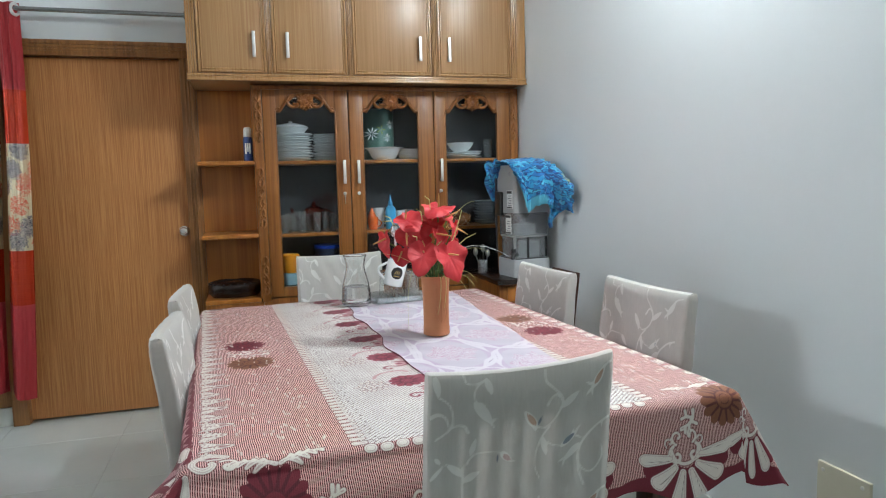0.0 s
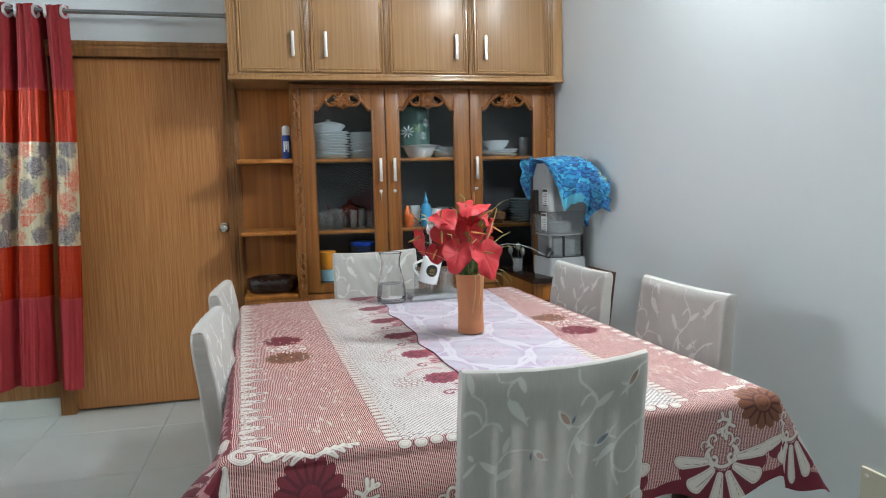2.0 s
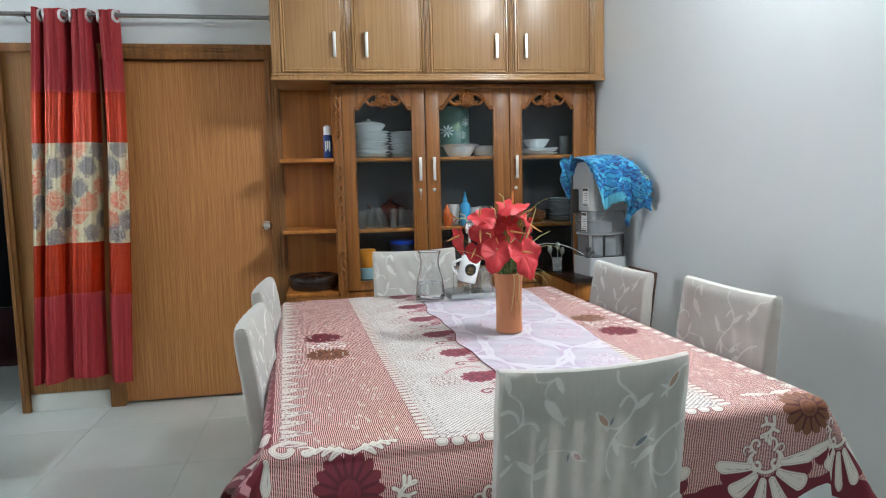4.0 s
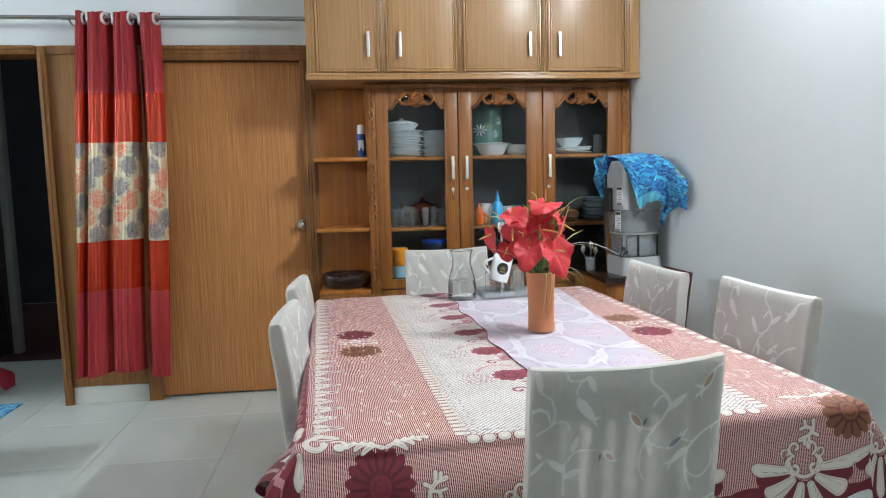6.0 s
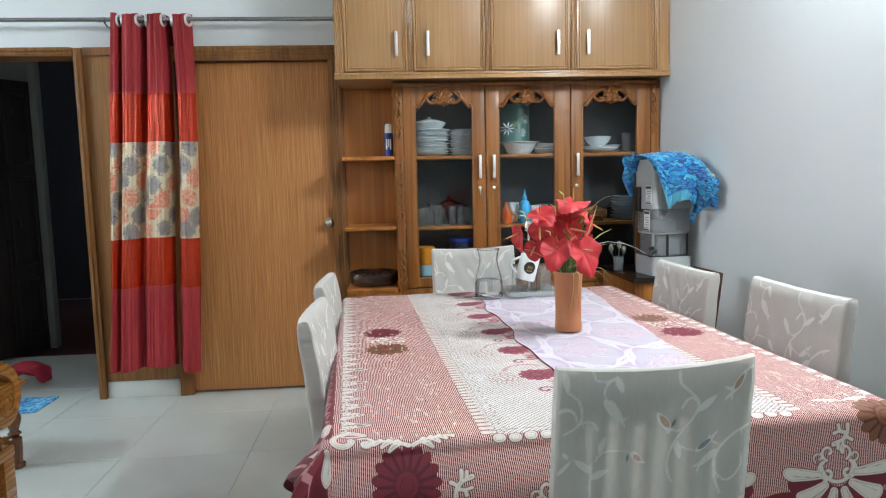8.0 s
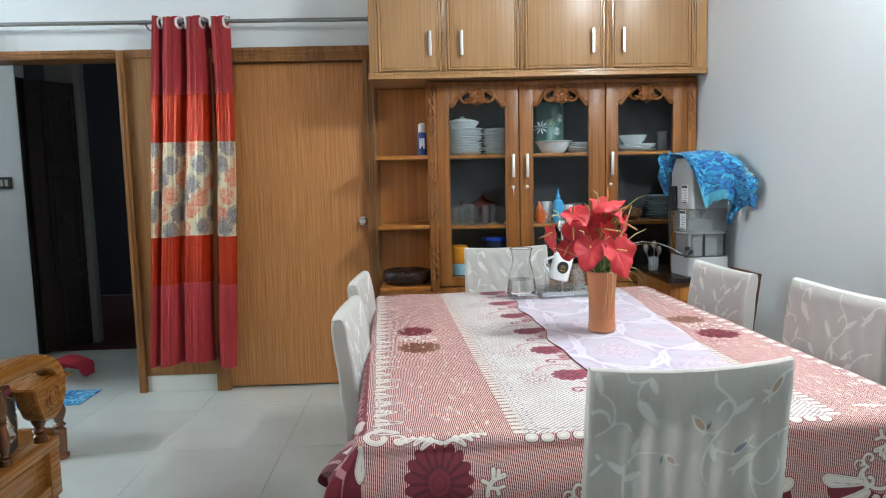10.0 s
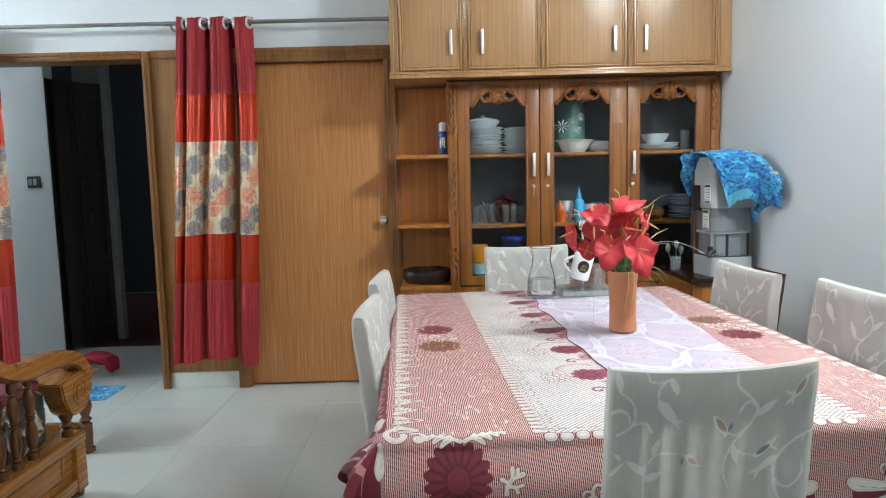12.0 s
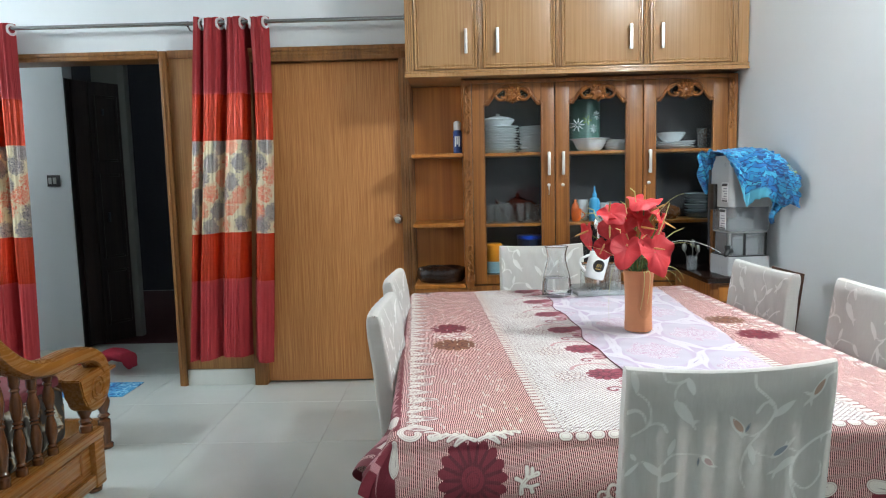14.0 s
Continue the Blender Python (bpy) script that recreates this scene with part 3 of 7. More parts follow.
def bloom(u, v, r, petals):
    """A many-petalled flower; also its petal lines."""
    a, d = np.arctan2(v, u), np.hypot(u, v)
    edge = r * (0.78 + 0.22 * np.abs(np.cos(a * petals / 2)) ** 0.7) - d
    line = np.minimum(0.0030 - np.abs(np.sin(a * petals / 2 + math.pi / 2)) * d * 2.0 / petals, d - r * 0.34)
    ring = 0.0022 - np.abs(d - r * 0.34)
    ring2 = 0.0015 - np.abs(d - r * 0.18)
    return edge, np.minimum(np.maximum(np.maximum(line, ring), ring2), edge)


# the weave's own axes lie a little askew on the table
PW, QW = P + 0.022 * Q, Q - 0.022 * P


def frond(u, v, l, lobes):
    """A stem along +u with small lobes on both sides."""
    f = seg(u, v, 0, 0, l, 0.10 * l, (0.0026, 0.0014))
    for k in range(lobes):
        t = (k + 0.6) / lobes
        x, y = t * l, 0.10 * t * l
        r = 0.30 * l * (1.1 - 0.6 * t)
        f = np.maximum(f, seg(u, v, x, y, x + r * 0.6, y + r, (0.0010, 0.0036)))
        f = np.maximum(f, seg(u, v, x, y, x + r * 0.6, y - r * 0.7, (0.0010, 0.0030)))
    return f


def acanthus(u, v, l):
    """A sweeping leaf along +u with fat curled lobes on its outer side and one long tip."""
    f = np.full(u.shape, -9.0)
    px_, py_ = 0.0, 0.0
    for i in range(8):
        t = (i + 1) / 8
        x, y = l * t, l * (0.42 * t - 0.30 * t * t)
        f = np.maximum(f, seg(u, v, px_, py_, x, y, (0.0050 - 0.003 * (i / 8), 0.0050 - 0.003 * t)))
        px_, py_ = x, y
    for k in range(4):
        t = 0.14 + 0.21 * k
        x, y = l * t, l * (0.42 * t - 0.30 * t * t)
        r = l * (0.34 - 0.05 * k)
        mx_, my_ = x + r * 0.55, y - r * 0.22
        f = np.maximum(f, seg(u, v, x, y, mx_, my_, (0.0025, 0.0062)))
        f = np.maximum(f, seg(u, v, mx_, my_, mx_ + r * 0.28, my_ - r * 0.34, (0.0062, 0.0040)))
        if k < 3:
            f = np.maximum(f, seg(u, v, x, y, x + r * 0.35, y + r * 0.34, (0.0022, 0.0044)))
    return f


def sprig(u, v, s):
    """A little coral-like sprig: a stem that forks into curled lobes."""
    f = seg(u, v, -0.5 * s, -0.5 * s, 0.0, 0.0, (0.0035, 0.005))
    for ax, ay, bx, by, r in ((0.0, 0.0, 0.95, 0.35, 0.0055), (0.0, 0.0, 0.10, 0.85, 0.0048), (0.45, 0.15, 0.55, 0.75, 0.0042), (-0.25, -0.25, -0.85, 0.10, 0.0046), (-0.5, -0.5, -0.55, -1.25, 0.0055), (-0.5, -0.5, 0.25, -0.75, 0.0048), (0.25, -0.75, 0.35, -1.30, 0.0046), (0.25, -0.75, 0.85, -0.60, 0.0042)):
        f = np.maximum(f, seg(u, v, ax * s, ay * s, bx * s, by * s, (0.0030, r)))
    return f


def tulip(u, v, l, w):
    """The outline of a long pointed petal along +u, a pair of strokes with a fill between them."""
    t = np.clip(u / l, 0, 1)
    half = w * np.sin(math.pi * np.clip(t * 0.9 + 0.08, 0, 1)) ** 0.7
    inside = np.minimum(half - np.abs(v), np.minimum(u, l - u))
    return np.minimum(0.0018 - np.abs(half - np.abs(v)), np.minimum(u + 0.002, l - u)), inside - 0.003


def cloth_fields():
    white, maroon, brown, lines, dash, rose, bare = (np.full(P.shape, -0.02) for _ in range(7))

    def window(cx, cy, r):
        r = r + 0.03
        i0, i1 = np.searchsorted(Q[:, 0], [cy - r, cy + r])
        j0, j1 = np.searchsorted(P[0], [cx - r, cx + r])
        return np.s_[i0:i1, j0:j1]

    def put(target, fn, cx, cy, r, turn=0.0):
        w = window(cx, cy, r)
        du, dv = PW[w] - cx, QW[w] - cy
        u = du * math.cos(turn) + dv * math.sin(turn)
        v = -du * math.sin(turn) + dv * math.cos(turn)
        if u.size:
            f = np.where(np.hypot(du, dv) < r * 1.5, fn(u, v), -0.02)
            np.maximum(target[w], f, out=target[w])

    def flower(cx, cy, r, target, petals=14):
        put(target, lambda u, v: bloom(u, v, r, petals)[0], cx, cy, r * 1.2)
        put(lines, lambda u, v: bloom(u, v, r, petals)[1], cx, cy, r * 1.2)
        w = window(cx, cy, r * 1.05)
        white[w] = np.minimum(white[w], -(r * 0.93 - np.hypot(PW[w] - cx, QW[w] - cy)))

    # fans round the hem: white and maroon tongues spread from a scroll
    def fans(cx, cy, inward, count, size=0.118, scrolls=(-1, 1)):
        if scrolls:
            put(maroon, lambda u, v: np.minimum(0.5 * (size - 0.026) - np.abs(np.hypot(u, v) - 0.5 * (size + 0.040)), u + 0.004), cx, cy, 0.14, inward + math.pi)
        for j in range(count):
            a = inward + math.pi + radians(-82 + 164 * j / (count - 1))
            tongue = lambda u, v: np.minimum(seg(u, v, 0.045, 0, size, 0, (0.0095, 0.0205)), u - 0.036)
            if not scrolls and j % 4 == 2:
                put(rose, tongue, cx, cy, 0.14, a)
                put(bare, tongue, cx, cy, 0.14, a)
                continue
            put(white if j % 2 == 0 else maroon, tongue, cx, cy, 0.14, a)
            if j % 2 == 0:
                put(lines, lambda u, v: np.minimum(0.0012 - np.abs(v - 0.006), np.minimum(u - 0.05, size - u)), cx, cy, 0.14, a)
        if scrolls:
            put(white, lambda u, v: np.minimum(0.0042 - np.abs(np.hypot(u, v * 0.85) - 0.034), 0.004 - u), cx + math.cos(inward) * 0.012, cy + math.sin(inward) * 0.012, 0.07, inward)
        for s in scrolls:
            ox, oy = -math.sin(inward) * 0.026 * s, math.cos(inward) * 0.026 * s
            put(white, lambda u, v: spiral(u, v, 0.025, 0.3 * s, s), cx + ox, cy + oy, 0.05, inward)
            put(white, lambda u, v: spiral(u, v, 0.015, 2.5, -s), cx + ox * 1.7 + math.cos(inward) * 0.034, cy + oy * 1.7 + math.sin(inward) * 0.034, 0.05, inward)
            put(white, lambda u, v: spiral(u, v, 0.019, 2.9 * s, -s), cx + ox * 0.75 + math.cos(inward) * 0.046, cy + oy * 0.75 + math.sin(inward) * 0.046, 0.05, inward)

    ox, oy = TA + 0.165, TB + 0.165
    for s in (-1, 1):
        for x in (-0.55, -0.21, 0.13, 0.47):
            fans(x * -s, s * oy, -s * math.pi / 2, 11)
        for y in (-0.61, -0.305, 0.0, 0.305, 0.61):
            fans(s * ox, y, math.pi if s > 0 else 0, 11)
        for t in (-1, 1):
            if s * t > 0:
                fans(s * (TA + 0.030), t * (TB - 0.03), math.pi if s > 0 else 0, 9, 0.085, ())
                put(maroon, lambda u, v: np.minimum(0.045 - np.abs(np.hypot(u, v) - 0.135), u - 0.01), s * (TA + 0.030), t * (TB - 0.03), 0.19, 0 if s > 0 else math.pi)
                fans(s * (TA + 0.10), t * (TB + 0.10), math.pi * 0.25 if s < 0 else math.pi * 1.25, 7, 0.12, ())
            else:
                fans(s * (TA + 0.05), t * (TB + 0.13), radians(105) if t < 0 else radians(-75), 11, 0.115)
    # a solid maroon hem outside the fans, scalloped inwards
    hemx, hemy = np.abs(P) - TA - 0.240, np.abs(Q) - TB - 0.240
    scal = 0.028 * np.abs(np.sin(np.where(np.abs(P) / TA > np.abs(Q) / TB, (Q + 0.1525) * 10.3, (P - 0.30) * 9.24)))
    np.maximum(maroon, np.maximum(hemx, hemy) + scal, out=maroon)
    np.maximum(maroon, np.where((P < -TA) & (Q < -TB), np.hypot(P + TA, Q + TB) - 0.19, -0.02), out=maroon)
    np.minimum(maroon, -bare, out=maroon)
    # large flowers near the corners, half over the edge
    flower(-0.530, -TB - 0.084, 0.076, maroon, 17)
    flower(0.605, -TB - 0.044, 0.074, brown, 14)
    flower(-0.60, TB + 0.03, 0.062, brown, 16)
    flower(0.525, TB + 0.092, 0.064, maroon, 16)
    for x, a in ((-0.415, 0.0), (0.49, math.pi), (0.05, 0.0)):
        put(white, lambda u, v: sprig(u, v, 0.026), x, -TB - 0.092, 0.06, a)
    # a volute on the rounded corner
    put(white, lambda u, v: spiral(u, v, 0.046, 0.6, 1), -TA + 0.012, -TB + 0.018, 0.06)
    put(white, lambda u, v: spiral(u, v, 0.024, 2.2, -1), -TA + 0.052, -TB + 0.004, 0.04)
    for s in (-1, 1):
        # low crowns of curled leaves over the big flowers
        for cx, cy, l in ((-0.515, -TB - 0.012, 0.098), (0.550, -TB + 0.035, 0.070)):
            put(white, lambda u, v: acanthus(u * s, v, l), cx + s * 0.005, cy, 0.13, 0.10 * s)
    # along the long edges: pairs of pointed petals reaching inwards, curls and rosettes between them
    for s in (-1, 1):
        inw = math.pi if s > 0 else 0.0
        for k in range(28):
            y = -TB + 0.045 + k * 0.066
            j1, j2 = math.sin(k * 2.7 + s), math.sin(k * 4.3)
            l = (0.062 if s < 0 else 0.040) + 0.012 * j1 + 0.006 * j2
            for w in ((0.0125, 0.0062) if s < 0 else (0.0100,)):
                put(white, lambda u, v: tulip(u, v, l, w)[0], s * (TA - 0.002), y, 0.09, inw + 0.05 * j2)
            put(rose, lambda u, v: tulip(u, v, l, 0.0125)[1], s * (TA - 0.002), y, 0.09, inw + 0.05 * j2)
            # lacy white leaves fill the edge between the petals
            for h in (-1, 1):
                put(white, lambda u, v: frond(u, v * h, 0.042 + 0.008 * j2, 4), s * (TA + 0.004), y + 0.033 + h * 0.007, 0.06, inw + 0.30 * h)
                put(white, lambda u, v: spiral(u, v, 0.011, 0.4 + j1, h), s * (TA - 0.012 + 0.006 * j1), y + 0.033 + h * 0.014, 0.03, inw)
            for j in range(5):
                put(rose if j % 2 else maroon, lambda u, v: seg(u, v, 0.006, 0, 0.032, 0, (0.004, 0.009)), s * (TA + 0.018), y + 0.033, 0.05, inw + math.pi + radians(-70 + 35 * j))
            if k % 2:
                put(rose, lambda u, v: seg(u, v, 0, 0, 0.035, 0, (0.006, 0.014)), s * (TA + 0.030), y, 0.05, inw + math.pi)
    # lace border of the cream middle panel: a row of loops and a beaded line
    pc, bx, by = 0.03, 0.365, TB + 0.004
    for s in (-1, 1):
        for k in range(int(2 * by / 0.024)):
            y = -by + 0.012 + k * 0.024
            put(white, lambda u, v: seg(u, v, -0.010, 0, 0.012, 0, (0.0088, 0.006)), pc + s * (bx + 0.004), y, 0.03, 0 if s < 0 else math.pi)
            put(lines, lambda u, v: blob(u, v, 0.0036), pc + s * (bx - 0.030 - 0.006 * (k % 2)), y, 0.02)
        for k in range(int(2 * bx / 0.036)):
            x = pc - bx + 0.016 + k * 0.036
            put(white, lambda u, v: seg(u, v, -0.004, 0, 0.004, 0, 0.0105), x, s * (by + 0.009 + 0.002 * (k % 2)), 0.03)
            put(lines, lambda u, v: seg(u, v, -0.012, 0, 0.012, 0, 0.002), x, s * (by - 0.022), 0.04)

    # wine-red blooms with sprays and curls along the cream panel
    def ragged(r):
        return lambda u, v: r - np.hypot(u, v) + 0.05 * r * np.sin(np.arctan2(v, u) * 9) + 0.05 * r * np.sin(np.arctan2(v, u) * 17 + 1)

    def group(cx, cy, flip):
        flower(cx, cy, 0.054, maroon, 11)
        put(maroon, ragged(0.030), cx + flip * 0.05, cy + 0.02, 0.06)
        put(lines, lambda u, v: 0.0016 - np.abs(np.hypot(u, v) - 0.024 - 0.004 * np.sin(np.arctan2(v, u) * 8)), cx, cy, 0.05)
        for k in range(22):
            a, r = k * 2.4, 0.0095 * math.sqrt(k)
            put(white, lambda u, v: blob(u, v, 0.0062), cx - flip * 0.105 + r * math.cos(a) * 1.1, cy - 0.012 + r * 1.2 * math.sin(a), 0.02)
            put(lines, lambda u, v: blob(u, v, 0.0022), cx - flip * 0.105 + r * math.cos(a) * 1.1 + 0.008, cy - 0.012 + r * 1.2 * math.sin(a), 0.02)
        put(maroon, lambda u, v: np.minimum(0.0045 - np.abs(np.hypot(u, v) - 0.026), u * flip + 0.012), cx + flip * 0.03, cy - 0.095, 0.06)
        put(maroon, lambda u, v: blob(u, v, 0.010), cx + flip * 0.03, cy - 0.095, 0.03)
        put(maroon, lambda u, v: spiral(u, v, 0.026, 0.5, flip), cx - flip * 0.012, cy - 0.135, 0.05)
        put(rose, lambda u, v: np.minimum(0.020 - np.abs(np.hypot(u, v) - 0.050), u * flip - 0.004), cx + flip * 0.012, cy - 0.052, 0.09)
        put(rose, lambda u, v: np.minimum(0.0065 - np.abs(np.hypot(u, v * 1.4) - 0.058), v - 0.006), cx - flip * 0.025, cy + 0.062, 0.08, 0.3 * flip)
        put(white, lambda u, v: np.minimum(0.0022 - np.abs(np.hypot(u, v) - 0.033), u * flip + 0.016), cx + flip * 0.03, cy - 0.095, 0.06)

    for k in range(6):
        y = -0.515 + k * 0.28
        group(-0.112, y, 1)
        group(0.145, y, -1)
    # bloom pairs on the pink fields
    rng = np.random.default_rng(4)
    for cx, a, b in ((-0.530, maroon, brown), (0.52, brown, maroon)):
        flower(cx + 0.010, 0.125, 0.073, a, 13)
        flower(cx + 0.015, -0.120, 0.076, b, 13)
        for k in range(60):
            put(white, lambda u, v: seg(u, v, 0, 0, 0.008, 0.004, 0.0034), cx - 0.055 + 0.14 * rng.random(), 0.10 * rng.random() - 0.05, 0.02, 6.3 * rng.random())
    # short bright dashes strewn in rows over the pink fields
    for k in range(520):
        x = (0.43 + 0.21 * ((k // 2 * 0.1545) % 1)) * (1 if k % 2 else -1) + pc
        y = -TB + 2 * TB * rng.random()
        put(dash, lambda u, v: seg(u, v, 0, -0.008, 0, 0.008, 0.0022), x, y, 0.02)
    panel = np.minimum(bx - np.abs(PW - pc), by - np.abs(QW))
    return {"white": white, "maroon": maroon, "brown": brown, "lines": lines, "dash": dash, "rose": rose, "panel": panel, "cu": PW, "cv": QW}


def cloth_material():
    n = Nodes("woven_tablecloth")
    u, v = n.attr("cu"), n.attr("cv")
    sharp = 0.0012
    wob = n.noise(9.0, 2)
    ph = n.math("MULTIPLY", n.math("ADD", u, n.math("MULTIPLY", wob, 0.012)), 2 * math.pi / 0.0045)
    # the stripes waver a little from row to row of the weave and break between rows
    row = n.math("MULTIPLY", v, 2 * math.pi / 0.019)
    ph = n.math("ADD", ph, n.math("MULTIPLY", n.math("SINE", row), 0.28))
    gap = n.span(n.math("SINE", n.math("ADD", n.math("MULTIPLY", row, 2.0), n.math("MULTIPLY", u, 190.0))), 0.55, 0.95, 0.0, 0.28)
    stripe = n.math("MAXIMUM", n.span(n.math("SINE", ph), -0.16, 0.50), gap)
    ph2 = n.math("MULTIPLY", n.math("ADD", v, n.math("MULTIPLY", u, 0.6)), 2 * math.pi / 0.0125)
    ph3 = n.math("MULTIPLY", u, 2 * math.pi / 0.0085)
    knots = n.span(n.math("MULTIPLY", n.math("SINE", ph2), n.math("SINE", ph3)), -0.45, -0.05)
    thread = n.noise(320.0, 3)
    field = n.mix(stripe, (0.085, 0.004, 0.007), (0.86, 0.535, 0.49))
    cream = n.mix(n.math("MULTIPLY", knots, n.span(wob, 0.3, 0.7, 0.75, 1.0)), (0.24, 0.15, 0.15), (0.755, 0.715, 0.68))
    col = n.mix(n.span(n.attr("panel"), -sharp, sharp), field, cream)
    wine = n.mix(thread, (0.125, 0.008, 0.017), (0.205, 0.020, 0.036))
    wine = n.mix(n.math("MULTIPLY", n.span(n.attr("panel"), -sharp, sharp), n.span(thread, 0.35, 0.65, 0.35, 0.75)), wine, (0.33, 0.075, 0.11))
    tan = n.mix(thread, (0.145, 0.048, 0.024), (0.26, 0.098, 0.048))
    white = n.mix(thread, (0.62, 0.55, 0.50), (0.82, 0.77, 0.71))
    col = n.mix(n.math("MULTIPLY", n.span(n.attr("rose"), -sharp, sharp), 0.8), col, (0.46, 0.20, 0.22))
    col = n.mix(n.span(n.attr("maroon"), -sharp, sharp), col, wine)
    col = n.mix(n.span(n.attr("brown"), -sharp, sharp), col, tan)
    col = n.mix(n.math("MULTIPLY", n.span(n.attr("dash"), -sharp, sharp), 0.8), col, white)
    col = n.mix(n.math("MULTIPLY", n.span(n.attr("white"), -0.0032, -0.0018), 0.7), col, (0.16, 0.02, 0.03))
    col = n.mix(n.span(n.attr("white"), -sharp, sharp), col, white)
    # a fine thread line runs inside the edge of the larger white shapes
    inner = n.math("MULTIPLY", n.span(n.attr("white"), 0.0030, 0.0038), n.span(n.attr("white"), 0.0046, 0.0054, 1.0, 0.0))
    col = n.mix(n.math("MULTIPLY", inner, 0.55), col, (0.36, 0.20, 0.20))
    col = n.mix(n.math("MULTIPLY", n.span(n.attr("lines"), -0.001, 0.001), 0.75), col, (0.06, 0.006, 0.012))
    n.put("Base Color", col)
    n.put("Roughness", 0.62)
    n.put("Sheen Weight", 0.05)
    n.put("Sheen Roughness", 0.35)
    n.put("Specular IOR Level", 0.35)
    relief = n.math("ADD", n.math("MULTIPLY", stripe, 0.3), n.math("ADD", n.math("MULTIPLY", thread, 0.4), n.span(n.attr("white"), -0.003, 0.003)))
    n.bump(relief, 0.35, 0.0015)
    return n.m


M["cloth"] = cloth_material()


def lay_cloth(name, me, material, label, category):
    ob = new(name, me)
    me.materials.append(material)
    ob.matrix_world = TM
    return tagged(ob, label, category)


lay_cloth("tablecloth", sheet(drape(P, Q), cloth_fields()), M["cloth"], "wine-red and cream woven floral tablecloth draped over the table", "tablecloth")

# ---- dining chairs in white covers ----
CW, LEAN = 0.43, 0.065


def vine_fields(S, Zc):
    """White vines with leaves and a few coloured birds over a panel; S across, Zc up, in metres."""
    vine = np.full(S.shape, -0.02)
    tan, blue, pink = (np.full(S.shape, -0.02) for _ in range(3))

    def stroke(pts, r0, r1):
        m = len(pts) - 1
        for i in range(m):
            (ax, ay), (bx, by) = pts[i], pts[i + 1]
            np.maximum(vine, seg(S, Zc, ax, ay, bx, by, (0.8 * (r0 + (r1 - r0) * i / m), 0.8 * (r0 + (r1 - r0) * (i + 1) / m))), out=vine)

    def leaf(target, x0, y0, x1, y1, w):
        a, l = math.atan2(y1 - y0, x1 - x0), math.hypot(x1 - x0, y1 - y0)
        u = (S - x0) * math.cos(a) + (Zc - y0 - oy) * math.sin(a)
        v = -(S - x0) * math.sin(a) + (Zc - y0 - oy) * math.cos(a)
        t = np.clip(u / l, 0, 1)
        np.maximum(target, np.minimum(w * 0.78 * np.sin(math.pi * t ** 0.8) ** 0.8 - np.abs(v), np.minimum(u, l - u)), out=target)

    def flow(*knots):
        """A smooth run through a few knots."""
        out = []
        for i in range(len(knots) - 1):
            p = [np.array(knots[max(0, min(len(knots) - 1, i + j))]) for j in (-1, 0, 1, 2)]
            for t in (0, 0.25, 0.5, 0.75):
                q = 0.5 * (2 * p[1] + (p[2] - p[0]) * t + (2 * p[0] - 5 * p[1] + 4 * p[2] - p[3]) * t * t + (3 * p[1] - p[0] - 3 * p[2] + p[3]) * t ** 3)
                out.append((q[0], q[1] + oy))
        return out + [(knots[-1][0], knots[-1][1] + oy)]

    for oy in (0.0, -0.30):
        # a bough with paired leaves, and a white bird hanging from a curl
        stroke(flow((0.02, 0.451), (0.044, 0.431), (0.052, 0.395), (0.044, 0.377), (0.014, 0.358)), 0.0035, 0.003)
        leaf(vine, 0.012, 0.497, 0.023, 0.446, 0.01)
        stroke(flow((0.044, 0.38), (0.036, 0.404), (0.021, 0.413), (0.005, 0.407)), 0.0028, 0.006)
        stroke(flow((0.044, 0.38), (0.062, 0.385), (0.077, 0.381), (0.084, 0.367)), 0.003, 0.0045)
        stroke(flow((0.071, 0.499), (0.077, 0.479), (0.098, 0.475), (0.119, 0.484)), 0.0032, 0.003)
        stroke(flow((0.119, 0.484), (0.101, 0.47), (0.095, 0.451), (0.1, 0.432)), 0.003, 0.003)
        leaf(vine, 0.118, 0.488, 0.133, 0.446, 0.0095)
        leaf(vine, 0.095, 0.435, 0.138, 0.379, 0.0145)
        leaf(vine, 0.129, 0.391, 0.143, 0.367, 0.0045)
        leaf(vine, 0.126, 0.387, 0.15, 0.391, 0.0045)
        leaf(vine, 0.1, 0.43, 0.119, 0.428, 0.005)
        # a long stem that turns into a scroll with a tan bird
        stroke(flow((0.252, 0.49), (0.255, 0.464), (0.276, 0.442), (0.292, 0.426), (0.3, 0.41), (0.294, 0.387), (0.278, 0.364), (0.258, 0.353), (0.238, 0.359)), 0.0042, 0.0032)
        stroke(flow((0.3, 0.406), (0.288, 0.423), (0.274, 0.425), (0.261, 0.405)), 0.0025, 0.0045)
        leaf(vine, 0.298, 0.392, 0.34, 0.428, 0.0105)
        leaf(vine, 0.24, 0.355, 0.205, 0.402, 0.0125)
        leaf(tan, 0.236, 0.362, 0.213, 0.394, 0.0085)
        leaf(blue, 0.24, 0.361, 0.25, 0.384, 0.0042)
        leaf(vine, 0.228, 0.362, 0.24, 0.345, 0.004)
        stroke(flow((0.27, 0.352), (0.252, 0.331), (0.24, 0.302), (0.238, 0.266), (0.252, 0.234)), 0.0035, 0.003)
        leaf(vine, 0.252, 0.334, 0.268, 0.282, 0.0095)
        stroke(flow((0.267, 0.317), (0.282, 0.307), (0.309, 0.302)), 0.003, 0.0028)
        # a blue bird, a white one, and a wide loop
        leaf(vine, 0.3, 0.299, 0.343, 0.331, 0.0105)
        leaf(blue, 0.305, 0.305, 0.336, 0.326, 0.0085)
